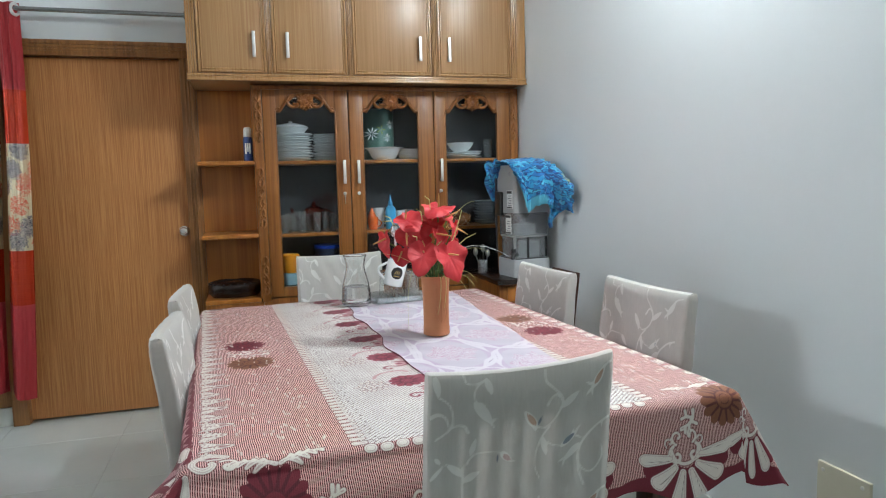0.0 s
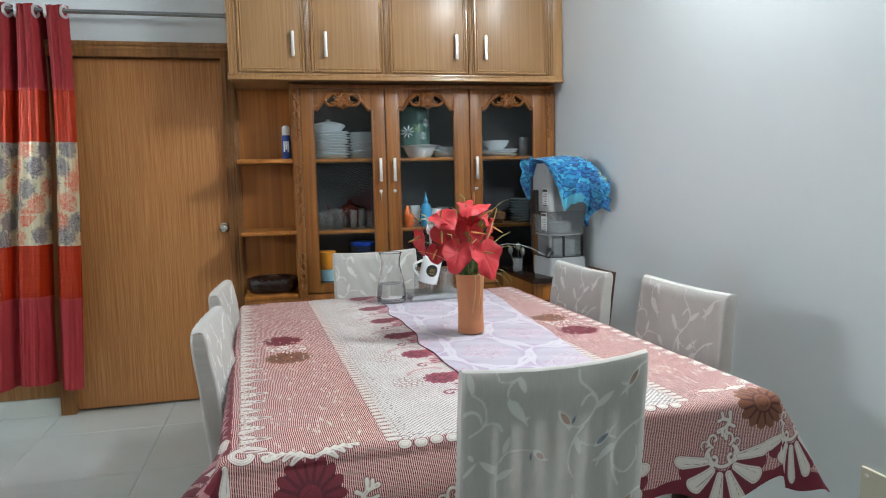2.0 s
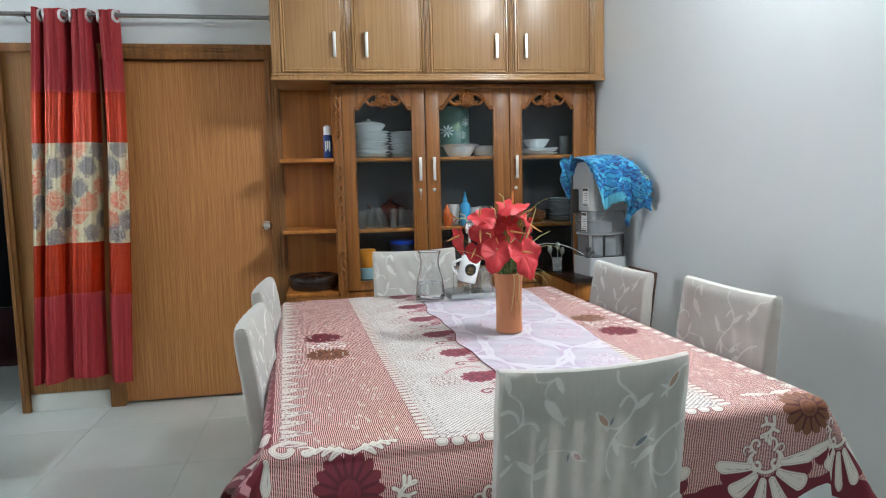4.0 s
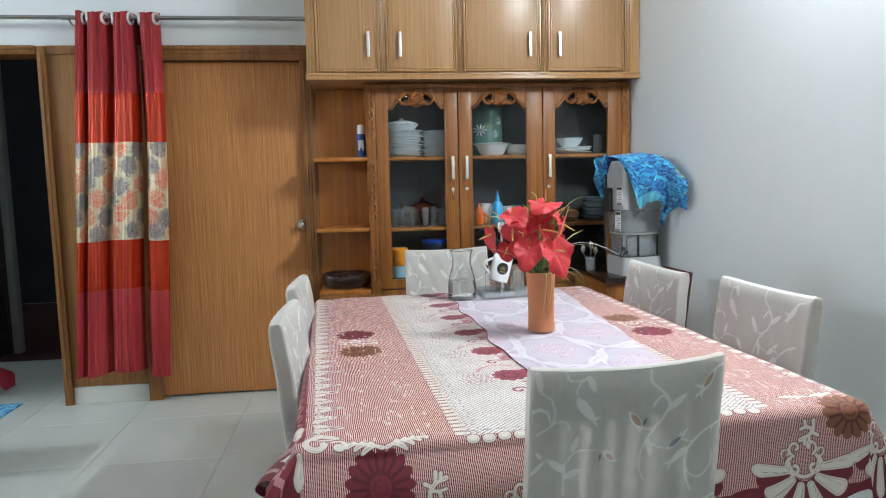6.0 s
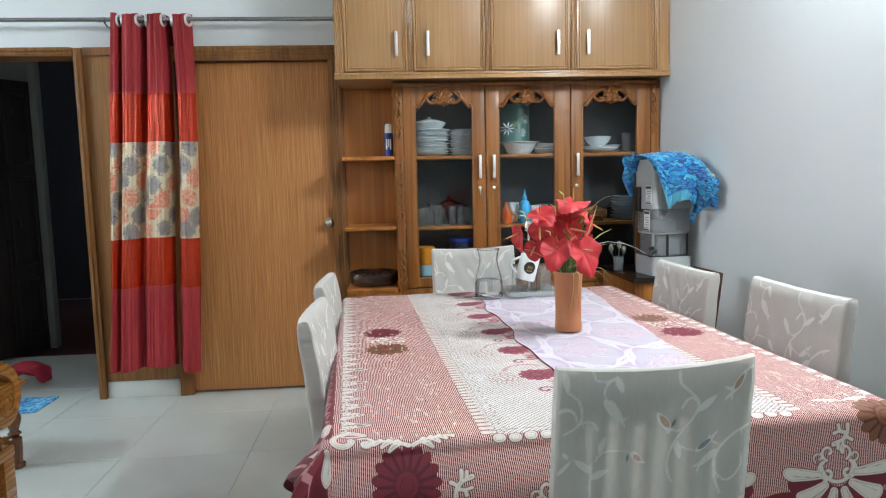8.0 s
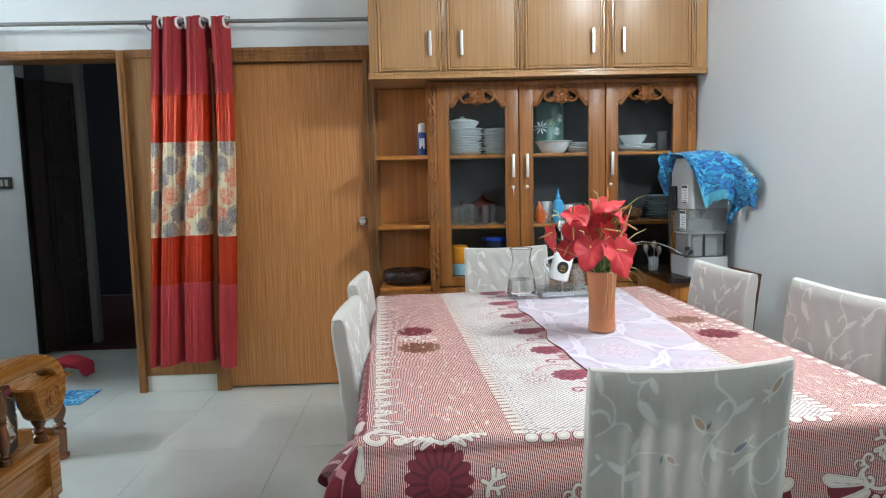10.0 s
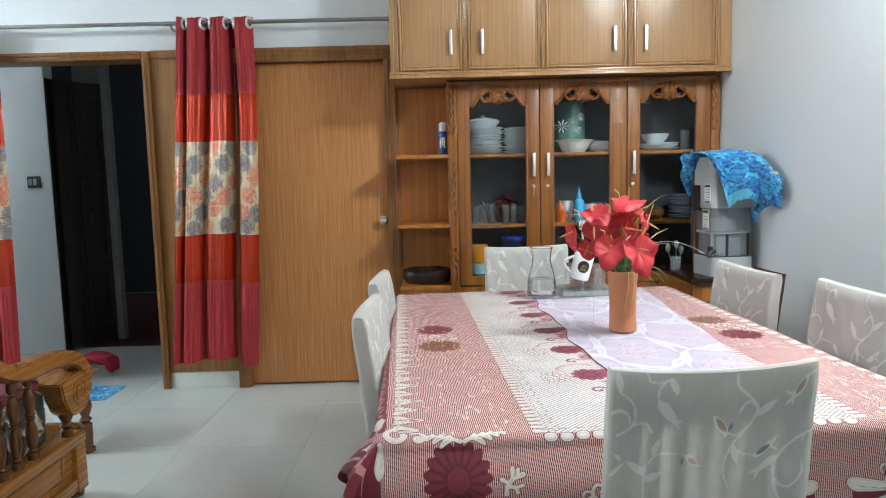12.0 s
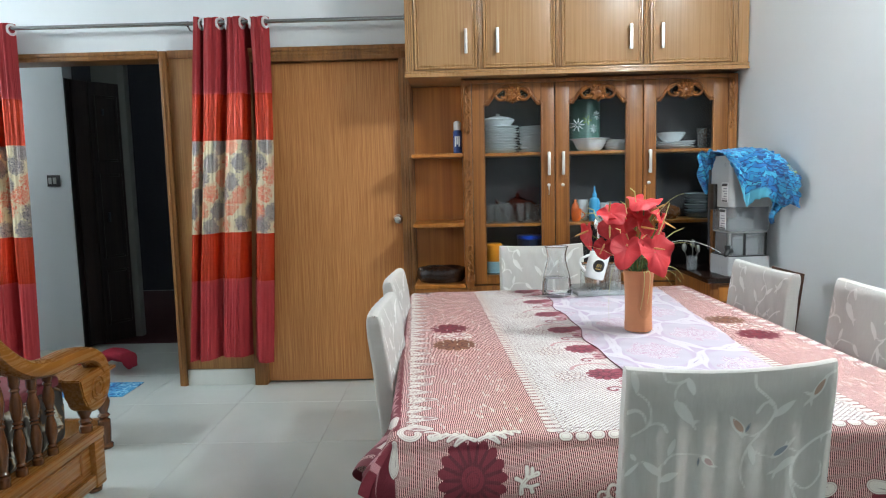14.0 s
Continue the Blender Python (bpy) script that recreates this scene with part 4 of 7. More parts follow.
        leaf(vine, 0.332, 0.323, 0.352, 0.347, 0.004)
        leaf(vine, 0.333, 0.322, 0.357, 0.309, 0.004)
        leaf(vine, 0.328, 0.322, 0.334, 0.342, 0.003)
        leaf(vine, 0.351, 0.3, 0.307, 0.261, 0.011)
        leaf(vine, 0.315, 0.272, 0.292, 0.262, 0.004)
        leaf(vine, 0.314, 0.27, 0.306, 0.246, 0.004)
        stroke(flow((0.424, 0.349), (0.389, 0.335), (0.365, 0.315), (0.351, 0.293), (0.346, 0.263), (0.357, 0.239), (0.377, 0.225), (0.397, 0.235), (0.411, 0.258), (0.407, 0.285)), 0.0038, 0.003)
        stroke(flow((0.347, 0.275), (0.351, 0.233), (0.367, 0.194)), 0.0038, 0.004)
        stroke(flow((0.414, 0.345), (0.405, 0.336), (0.408, 0.324)), 0.003, 0.002)
        # a tan bird by the corner
        leaf(vine, 0.374, 0.424, 0.408, 0.474, 0.0125)
        leaf(tan, 0.38, 0.433, 0.402, 0.467, 0.0088)
        stroke(flow((0.401, 0.469), (0.419, 0.478), (0.438, 0.481)), 0.004, 0.003)
        leaf(vine, 0.381, 0.431, 0.351, 0.445, 0.0048)
        leaf(vine, 0.376, 0.429, 0.355, 0.409, 0.0048)
        leaf(vine, 0.374, 0.427, 0.375, 0.407, 0.004)
        # an upright stem with leaves, and a pink bird
        leaf(vine, 0.155, 0.314, 0.186, 0.284, 0.01)
        leaf(pink, 0.162, 0.307, 0.182, 0.288, 0.0075)
        leaf(blue, 0.151, 0.31, 0.149, 0.288, 0.003)
        leaf(vine, 0.179, 0.289, 0.195, 0.284, 0.0035)
        stroke(flow((0.083, 0.296), (0.092, 0.31), (0.112, 0.317), (0.167, 0.313)), 0.0035, 0.0025)
        stroke(flow((0.077, 0.215), (0.074, 0.256), (0.077, 0.294)), 0.0038, 0.003)
        leaf(vine, 0.079, 0.27, 0.038, 0.303, 0.0105)
        leaf(vine, 0.076, 0.258, 0.114, 0.274, 0.0115)
        leaf(vine, 0.09, 0.314, 0.102, 0.354, 0.0085)
        leaf(vine, 0.014, 0.32, 0.029, 0.301, 0.006)
        leaf(vine, 0.002, 0.268, 0.036, 0.301, 0.006)
    return {"vine": vine, "tan": tan, "blue": blue, "pink": pink}


def cover_material():
    n = Nodes("white_cover_fabric")
    crease = n.noise(1.0, 3, n.coords((170, 170, 14)))
    weave = n.noise(420.0, 2)
    base = n.mix(crease, (0.80, 0.772, 0.725), (0.92, 0.893, 0.845))
    s = 0.0012
    col = n.mix(n.math("MULTIPLY", n.span(n.attr("vine"), -s, s), 0.9), base, (0.95, 0.94, 0.905))
    col = n.mix(n.math("MULTIPLY", n.span(n.attr("tan"), -s, s), 0.75), col, (0.50, 0.24, 0.13))
    col = n.mix(n.math("MULTIPLY", n.span(n.attr("blue"), -s, s), 0.75), col, (0.10, 0.16, 0.25))
    col = n.mix(n.math("MULTIPLY", n.span(n.attr("pink"), -s, s), 0.75), col, (0.50, 0.27, 0.27))
    n.put("Base Color", col)
    n.put("Roughness", 0.75)
    n.put("Sheen Weight", 0.2)
    n.put("Subsurface Weight", 0.0)
    n.bump(n.math("ADD", n.math("MULTIPLY", crease, 0.7), n.math("MULTIPLY", weave, 0.5)), 0.5, 0.003)
    # light, thin cloth: some light passes, and the weave itself is slightly open
    tr = n.add("ShaderNodeBsdfTranslucent")
    n.link(col, tr.inputs[0])
    mx = n.add("ShaderNodeMixShader")
    mx.inputs[0].default_value = 0.30
    n.link(n.b.outputs[0], mx.inputs[1])
    n.link(tr.outputs[0], mx.inputs[2])
    clear = n.add("ShaderNodeBsdfTransparent")
    weft = n.add("ShaderNodeMixShader")
    n.link(n.span(n.attr("vine"), -s, s, 0.25, 0.06), weft.inputs[0])
    n.link(mx.outputs[0], weft.inputs[1])
    n.link(clear.outputs[0], weft.inputs[2])
    n.link(weft.outputs[0], n.t.nodes["Material Output"].inputs[0])
    return n.m


M["cover"] = cover_material()
BACK_TOP, BACK_LOW = 0.938, 0.40


def back_cover(th, rib):
    """A closed sleeve over the chair's back: a loop round the frame, leaning back, with a gently hollow top."""
    d = 0.005
    w = CW / 2
    across = np.arange(-w, w + 1e-6, d)
    side = np.arange(-th + d, th - d / 2, d)
    loop = [(x, -th) for x in across] + [(w, y) for y in side] + [(x, th) for x in across[::-1]] + [(-w, y) for y in side[::-1]] + [(-w, -th)]
    L = np.array(loop)
    zs = np.arange(BACK_LOW - 0.22, BACK_TOP + 1e-6, d)
    X, Z = np.meshgrid(L[:, 0], zs)
    Y = np.meshgrid(L[:, 1], zs)[0]
    sgn = np.sign(Y)
    X = X.copy()
    # rounding of the vertical edges and slight waves of loose cloth
    roundoff = np.clip((np.abs(X) - w + 0.006) / 0.006, 0, 1)
    ends = np.abs(X) > w - 0.001
    Y = Y * (1 - 0.22 * roundoff ** 2)
    X = X + np.where(ends, np.sign(X) * rib * np.sin(Z * 2 * math.pi / 0.013 + 3 * np.sin(Z * 17)), 0)
    u = (Z - BACK_LOW) / (BACK_TOP - BACK_LOW)
    Y = Y + 0.003 * np.sin(X * 30 + Z * 7) * np.clip(1 - u, 0, 1) + 0.0012 * np.sin(X * 85 + 4 * np.sin(Z * 11))
    Y = Y * (1 + 0.35 * np.clip(1 - u, 0, 1.4)) * (1 - 0.38 * np.clip((u - 0.93) / 0.07, 0, 1) ** 2)
    hollow = 0.018 * (1 - (X / w) ** 2)
    lean = -LEAN * np.where(u > 0, u, 0)
    pos = np.stack([X * (1 + 0.02 * np.clip(1 - u, 0, 1)), Y + lean - hollow * np.clip(u, 0, 1), Z - 0.010 * (1 - (X / w) ** 2) * np.clip(u, 0, 1) ** 6], -1)
    f = vine_fields(np.where(sgn <= 0, X + w, w - X + 0.03), (Z - BACK_TOP) + 0.5)
    for k in ("tan", "pink"):
        f[k] = np.where(sgn <= 0, f[k], -0.02)
    f["blue"] = np.where((sgn <= 0) | (X < -0.08), f["blue"], -0.02)
    f["vine"] = np.where(ends, -0.02, f["vine"])
    # close the top with a slightly domed strip
    me = sheet(pos, f)
    return me, pos[-1]


def chair_top(ring):
    """The closing strip of the cover's top."""
    n = len(np.arange(-CW / 2, CW / 2 + 1e-6, 0.005))
    front = ring[:n]
    m = len(ring)
    back = ring[n + (m - 2 * n) // 2: n + (m - 2 * n) // 2 + n][::-1]
    rows = []
    for k in range(7):
        t = k / 6
        row = front * (1 - t) + back * t
        row[:, 2] += 0.004 * math.sin(math.pi * t)
        rows.append(row)
    return sheet(np.array(rows), {k: np.full((7, n), -0.02) for k in ("vine", "tan", "blue", "pink")})


def dining_chair(th, rib):
    c = thing("dining_chair", (0, 0, 0), "dining chair in a white vine-printed fabric cover", "chair", "chairs round the table")
    me, ring = back_cover(th, rib)
    for name, data in (("back_cover", me), ("top_seam", chair_top(ring))):
        data.materials.append(M["cover"])
        o = new(name, data)
        o.parent = c
    tagged(c.children[0], "white printed fabric back cover")
    # frame inside and below the cover
    for s in (-1, 1):
        up = moved(box(s * 0.194 - 0.0145, s * 0.194 + 0.0145, -0.007, 0.004, 0.0, 0.485, 0.003), Matrix.Translation((0, -0.006, 0.42)) @ Matrix.Rotation(math.atan2(LEAN, 0.53), 4, "X"))
        bm = box(s * 0.194 - 0.0145, s * 0.194 + 0.0145, -0.012, 0.002, 0.0, 0.425, 0.003, up)
        part("back_post", bm, M["dark_wood"], c)
        part("leg", box(s * 0.18 - 0.02, s * 0.18 + 0.02, 0.36, 0.40, 0.0, 0.43, 0.004), M["dark_wood"], c)
    tilt = Matrix.Translation((0, -0.006, 0.42)) @ Matrix.Rotation(math.atan2(LEAN, 0.53), 4, "X")
    for a, b in ((0.022, 0.068), (0.080, 0.110), (0.134, 0.166), (0.190, 0.216), (0.241, 0.264), (0.289, 0.345), (0.360, 0.408)):
        part("slat", moved(box(a - 0.215, b - 0.215, -0.0125, -0.0095, 0.0, 0.40), tilt), M["dark_wood"], c)
    part("rail", moved(box(-0.206, 0.206, -0.007, 0.002, 0.390, 0.506, 0.003), tilt), M["dark_wood"], c)
    part("seat", box(-0.21, 0.21, 0.0, 0.42, 0.43, 0.475, 0.014), M["cover_plain"], c)
    return c


M["cover_plain"] = plain("white_seat_fabric", (0.74, 0.735, 0.72), 0.75, vary=0.06)
first = dining_chair(0.015, 0.0003)
ribbed = dining_chair(0.0225, 0.0009)
# place, turn and the fit of each cover: two ends, two on each long side
PLACES = ((0.852, 1.275, 4.0), (1.530, 1.885, 92.5), (1.520, 2.665, 93.0), (0.146, 1.958, -92.0), (0.120, 2.640, -92.0), (0.755, 3.27, 186.0))
first.location, first.rotation_euler = (PLACES[0][0], PLACES[0][1], 0), (0, 0, radians(PLACES[0][2]))
ribbed.location, ribbed.rotation_euler = (PLACES[1][0], PLACES[1][1], 0), (0, 0, radians(PLACES[1][2]))
chairs = [first, ribbed] + [copy_thing(ribbed, pose(x, y, 0, 0, 0, a)) for x, y, a in PLACES[2:]]
# one chair is a little lower and wider, and its bare back frame shows past the cover
chairs[2].scale = (1.10, 1.0, 0.985)
chairs[1].scale = (1.07, 1.0, 1.02)
chairs[3].scale = (0.94, 1.0, 0.995)
chairs[4].scale = (0.96, 1.0, 0.985)
chairs[5].scale = (1.0, 1.0, 1.03)
tagged(chairs[2], "dining chair in a white printed cover with its dark frame showing")
lean = Matrix.Translation((0, -0.006, 0.42)) @ Matrix.Rotation(math.atan2(LEAN, 0.53), 4, "X")
bm = moved(box(-0.209, 0.0, -0.032, -0.025, 0.0, 0.524, 0.003), lean)
o = part("back_panel", bm, M["dark_wood"], first, "dark wooden back frame")
o.parent = chairs[2]
o.location = (0, 0, 0)
o.data.transform(Matrix.Translation(first.location))

# ---- light fixtures ----
def glow_material(watts, radius, length, colour):
    """The tube's own light, spread over its surface."""
    n = Nodes("lit_tube")
    n.put("Base Color", (0.9, 0.9, 0.9))
    n.put("Emission Color", colour)
    n.put("Emission Strength", watts / (math.pi * 2 * math.pi * radius * length))
    return n.m


M["white_plastic"] = plain("white_plastic", (0.78, 0.78, 0.77), 0.35, vary=0.03)


def tube_light(lit, length, along, wall, label):
    """A batten on a wall and the glowing tube in front of it; along is 0 for a tube along x, 1 along y."""
    place, watts, colour = lit
    at = list(place)
    at[1 - along] = wall
    f = thing("tube_light", at, label, "light")
    lo, hi = list(place), list(place)
    lo[along] -= length / 2
    hi[along] += length / 2
    depth = 0.034 if place[1 - along] > wall else -0.034
    bx = [[0, 0], [0, 0]]
    bx[along] = [lo[along] - 0.03, hi[along] + 0.03]
    bx[1 - along] = sorted((wall, wall + depth))
    part("batten", box(bx[0][0], bx[0][1], bx[1][0], bx[1][1], place[2] - 0.02, place[2] + 0.02, 0.004), M["white_plastic"], f)
    part("tube", tube([lo, hi], 0.013, 12), glow_material(watts, 0.013, length, colour), f, "glowing tube")


tube_light(TUBE_1, 0.6, 1, X1, "small white tube light on the wall by the table")
tube_light(TUBE_2, 1.15, 1, X0, "white tube light on the living area wall")
tube_light(FILL_SOUTH, 1.15, 0, Y0, "added tube light on the end wall, a weak warm fill")
tube_light(FILL_PASSAGE, 0.55, 0, Y1 + T, "added short tube light that brightens the passage wall")

# ---- curtain rod and curtains ----
ROD_Y, ROD_Z = 4.075, 2.287
rod = thing("curtain_rod", (-1.5, ROD_Y, ROD_Z), "long steel curtain rod above both doorways", "curtain rod")
part("bar", tube([(0.03, ROD_Y, ROD_Z), (-4.2, ROD_Y, ROD_Z + 0.006)], 0.0125, 14), M["rod"], rod)
part("collar", tube([(0.044, ROD_Y, ROD_Z), (0.026, ROD_Y, ROD_Z)], 0.022, 14), M["rod"], rod)
part("joint", tube([(-1.285, ROD_Y, ROD_Z + 0.001), (-1.33, ROD_Y, ROD_Z + 0.001)], 0.0145, 14), M["rod"], rod)
for x in (-3.9, -1.29):
    bm = tube([(x, ROD_Y, ROD_Z - 0.013), (x, ROD_Y + 0.03, ROD_Z - 0.03), (x, WALL, ROD_Z - 0.03)], 0.006, 8)
    part("bracket", bm, M["rod"], rod)


def curtain_material():
    n = Nodes("banded_satin_curtain")
    z, s = n.attr("cz"), n.attr("cs")
    crush = n.noise(1.0, 4, n.coords((6, 6, 260)))
    fine = n.noise(420.0, 2)
    sheer = n.mix(fine, (0.28, 0.021, 0.027), (0.38, 0.037, 0.040))
    satin = n.mix(crush, (0.42, 0.020, 0.006), (0.66, 0.060, 0.014))
    scrib = n.noise(38.0, 2, None, 0.6, 0.6)
    # scribbled contour lines fill the printed blooms
    ink = n.span(n.math("SINE", n.math("MULTIPLY", scrib, 88.0)), 0.10, 0.45)
    ink2 = n.span(n.math("SINE", n.math("MULTIPLY", scrib, 47.0)), -0.55, -0.2)
    ground = n.mix(fine, (0.70, 0.60, 0.40), (0.84, 0.74, 0.52))
    rag = n.math("MULTIPLY", n.math("SUBTRACT", n.noise(70.0, 4, None, 0.8), 0.5), 0.13)
    coral, slate = n.math("ADD", n.attr("coral"), rag), n.math("ADD", n.attr("slate"), rag)
    flo = n.mix(n.math("MULTIPLY", n.span(coral, -0.002, 0.002), ink2), ground, (0.78, 0.17, 0.10))
    flo = n.mix(n.math("MULTIPLY", n.span(slate, -0.002, 0.002), 0.6), flo, (0.40, 0.36, 0.42))
    flo = n.mix(n.math("MULTIPLY", n.span(slate, -0.004, 0.002), ink), flo, (0.03, 0.03, 0.07))
    col = n.mix(n.math("GREATER_THAN", z, 0.715), sheer, satin)
    col = n.mix(n.math("GREATER_THAN", z, 1.008), col, flo)
    col = n.mix(n.math("GREATER_THAN", z, 1.580), col, satin)
    col = n.mix(n.math("GREATER_THAN", z, 1.863), col, sheer)
    mid = n.math("MULTIPLY", n.math("GREATER_THAN", z, 0.715), n.math("LESS_THAN", z, 1.863))
    n.put("Base Color", col)
    n.put("Roughness", n.span(mid, 0, 1, 0.55, 0.27))
    n.put("Sheen Weight", 0.0)
    n.put("Metallic", n.span(mid, 0, 1, 0.0, 0.45))
    n.put("Specular IOR Level", n.span(mid, 0, 1, 0.2, 0.8))
    pleat = n.noise(1.0, 3, n.coords((55, 55, 2.2)))
    n.bump(n.math("ADD", n.math("MULTIPLY", pleat, 2.5), n.math("ADD", n.math("MULTIPLY", crush, 0.5), n.math("MULTIPLY", fine, 0.3))), 0.6, 0.004)
    return n.m


M["eyelet"] = plain("silver_eyelet", (0.78, 0.78, 0.78), 0.35, 0.6, vary=0.04, bump=0)
M["curtain"] = curtain_material()


def curtain(x0, x1, flare, seed, label):
    """A gathered eyelet curtain in deep folds, hanging from the rod."""
    rng = np.random.default_rng(seed)
    c = thing("curtain", ((x0 + x1) / 2, ROD_Y, 0.22), label, "curtain", "curtains on the rod")
    n = 260
    s = np.linspace(0, 1, n)
    z = np.arange(0.205, 2.325, 0.012)
    S, Z = np.meshgrid(s, z)
    drop = (2.32 - Z) / 2.1
    # broad crests parted by narrow valleys that wander a little on the way down, with sharp small creases on the crests
    Y = ROD_Y - 0.030 - 0.010 * np.sin(S * 11 + seed)
    for at, to, deep, wide in ((0.100, 0.075, 0.075, 0.026), (0.365, 0.340, 0.080, 0.040), (0.685, 0.735, 0.150, 0.050), (1.0, 1.0, 0.050, 0.040)):
        c_ = at + (to - at) * drop + 0.008 * np.sin(Z * 3.1 + at * 20 + seed)
        Y = Y + deep * (1 - 0.25 * drop) * np.exp(-((S - c_) / (wide * (1 + 0.25 * drop))) ** 2)
    for at, to, deep, wide in ((0.20, 0.22, 0.008, 0.018), (0.47, 0.45, 0.009, 0.016), (0.54, 0.58, 0.007, 0.012), (0.83, 0.86, 0.009, 0.016), (0.90, 0.93, 0.006, 0.011), (0.29, 0.30, 0.006, 0.010)):
        c_ = at + (to - at) * drop + 0.010 * np.sin(Z * 2.3 + at * 31)
        Y = Y - deep * np.exp(-((S - c_) / wide) ** 2)
    Y = Y - 0.0025 * np.sin(S * 90 + Z * 2.0 + 2 * np.sin(Z * 2.2)) - 0.0015 * np.sin(S * 160 - Z * 3)
    X = x0 + (x1 - x0) * S - flare * drop * (1 - S) - 0.48 * flare * S * np.clip((drop - 0.15) / 0.85, 0, 1) ** 1.3 + 0.004 * np.sin(Z * 2.3 + S * 6)
    Zw = Z - 0.014 * np.sin(S * 7 + seed) * (drop ** 2) - 0.02 * np.clip((S - 0.72) / 0.1, 0, 1) * drop ** 4 + 0.004 * np.cos(S * 19) * (Z > 2.28)
    dy, dx = np.gradient(Y, axis=1), np.gradient(X, axis=1)
    arc = np.cumsum(np.hypot(dx, dy), axis=1)
    slate, coral = np.full(S.shape, -0.05), np.full(S.shape, -0.05)
    for j in range(6):
        zc = 1.545 - j * 0.098
        for i in range(14):
            uc = i * 0.148 + (0.074 if j % 2 else 0.0) + 0.012 * rng.standard_normal()
            t = slate if (i + (j // 2)) % 2 == (j % 2) else coral
            r = 0.050 + 0.010 * rng.random()
            np.maximum(t, r - np.hypot(arc - uc, Z - zc - 0.012 * rng.standard_normal()), out=t)
    me = sheet(np.stack([X, Y, Zw], -1) - np.array(c.location), {"cz": Z, "cs": arc, "slate": slate, "coral": coral})
    me.materials.append(M["curtain"])
    o = new("panel", me)
    o.parent = c
    row = -4
    cross = np.nonzero(np.diff(np.sign(Y[row] - ROD_Y)))[0]
    for k in cross:
        a = math.atan2(Y[row, k + 1] - Y[row, k], X[row, k + 1] - X[row, k])
        bm = bmesh.new()
        ring = [Vector((0.029 * math.cos(q), 0.0, 0.029 * math.sin(q))) for q in [2 * math.pi * i / 20 for i in range(20)]]
        tube(ring, 0.0085, 8, bm, 1.0, True)
        part("eyelet", moved(bm, pose(float(X[row, k]), ROD_Y, ROD_Z - 0.004, 0, 0, math.degrees(a))), M["eyelet"], c, "silver eyelet ring")
    return c


curtain(-1.236, -0.796, 0.158, 1, "gathered red satin curtain with a floral middle band")
curtain(-2.80, -2.362, 0.05, 5, "red satin curtain with a floral band, at the opening's other side")

# ---- on the table ----
def runner_material():
    n = Nodes("lilac_runner")
    fine = n.noise(380.0, 2)
    swirl = n.noise(26.0, 4, None, 0.6, 1.4)
    lilac = n.mix(n.span(n.attr("ground"), -0.004, 0.004), (0.43, 0.31, 0.44), (0.46, 0.405, 0.48))
    lilac = n.mix(n.math("MULTIPLY", fine, 0.4), lilac, (0.54, 0.48, 0.55))
    pale = n.mix(fine, (0.56, 0.51, 0.56), (0.66, 0.61, 0.655))
    col = n.mix(n.span(n.attr("leaf"), -0.0015, 0.0015), lilac, pale)
    # looping contour lines fill the medallions, pale with rose and plum between
    bloom_ = n.span(n.attr("rose"), -0.003, 0.003)
    loops = n.math("SINE", n.math("MULTIPLY", swirl, 58.0))
    col = n.mix(n.math("MULTIPLY", bloom_, n.span(loops, 0.0, 0.5)), col, pale)
    col = n.mix(n.math("MULTIPLY", bloom_, n.span(loops, -0.25, -0.6, 0.0, 0.9)), col, n.mix(n.noise(40.0, 1), (0.30, 0.14, 0.27), (0.58, 0.30, 0.40)))
    col = n.mix(n.math("MULTIPLY", n.span(n.attr("vein"), -0.001, 0.001), n.span(n.noise(150.0, 1), 0.35, 0.5)), col, (0.28, 0.20, 0.30))
    col = n.mix(n.span(n.attr("edge"), -0.001, 0.001), col, (0.17, 0.04, 0.06))
    n.put("Base Color", col)
    n.put("Roughness", 0.6)
    n.put("Sheen Weight", 0.3)
    n.bump(n.math("ADD", fine, n.span(n.attr("leaf"), -0.003, 0.003)), 0.2, 0.001)
    return n.m


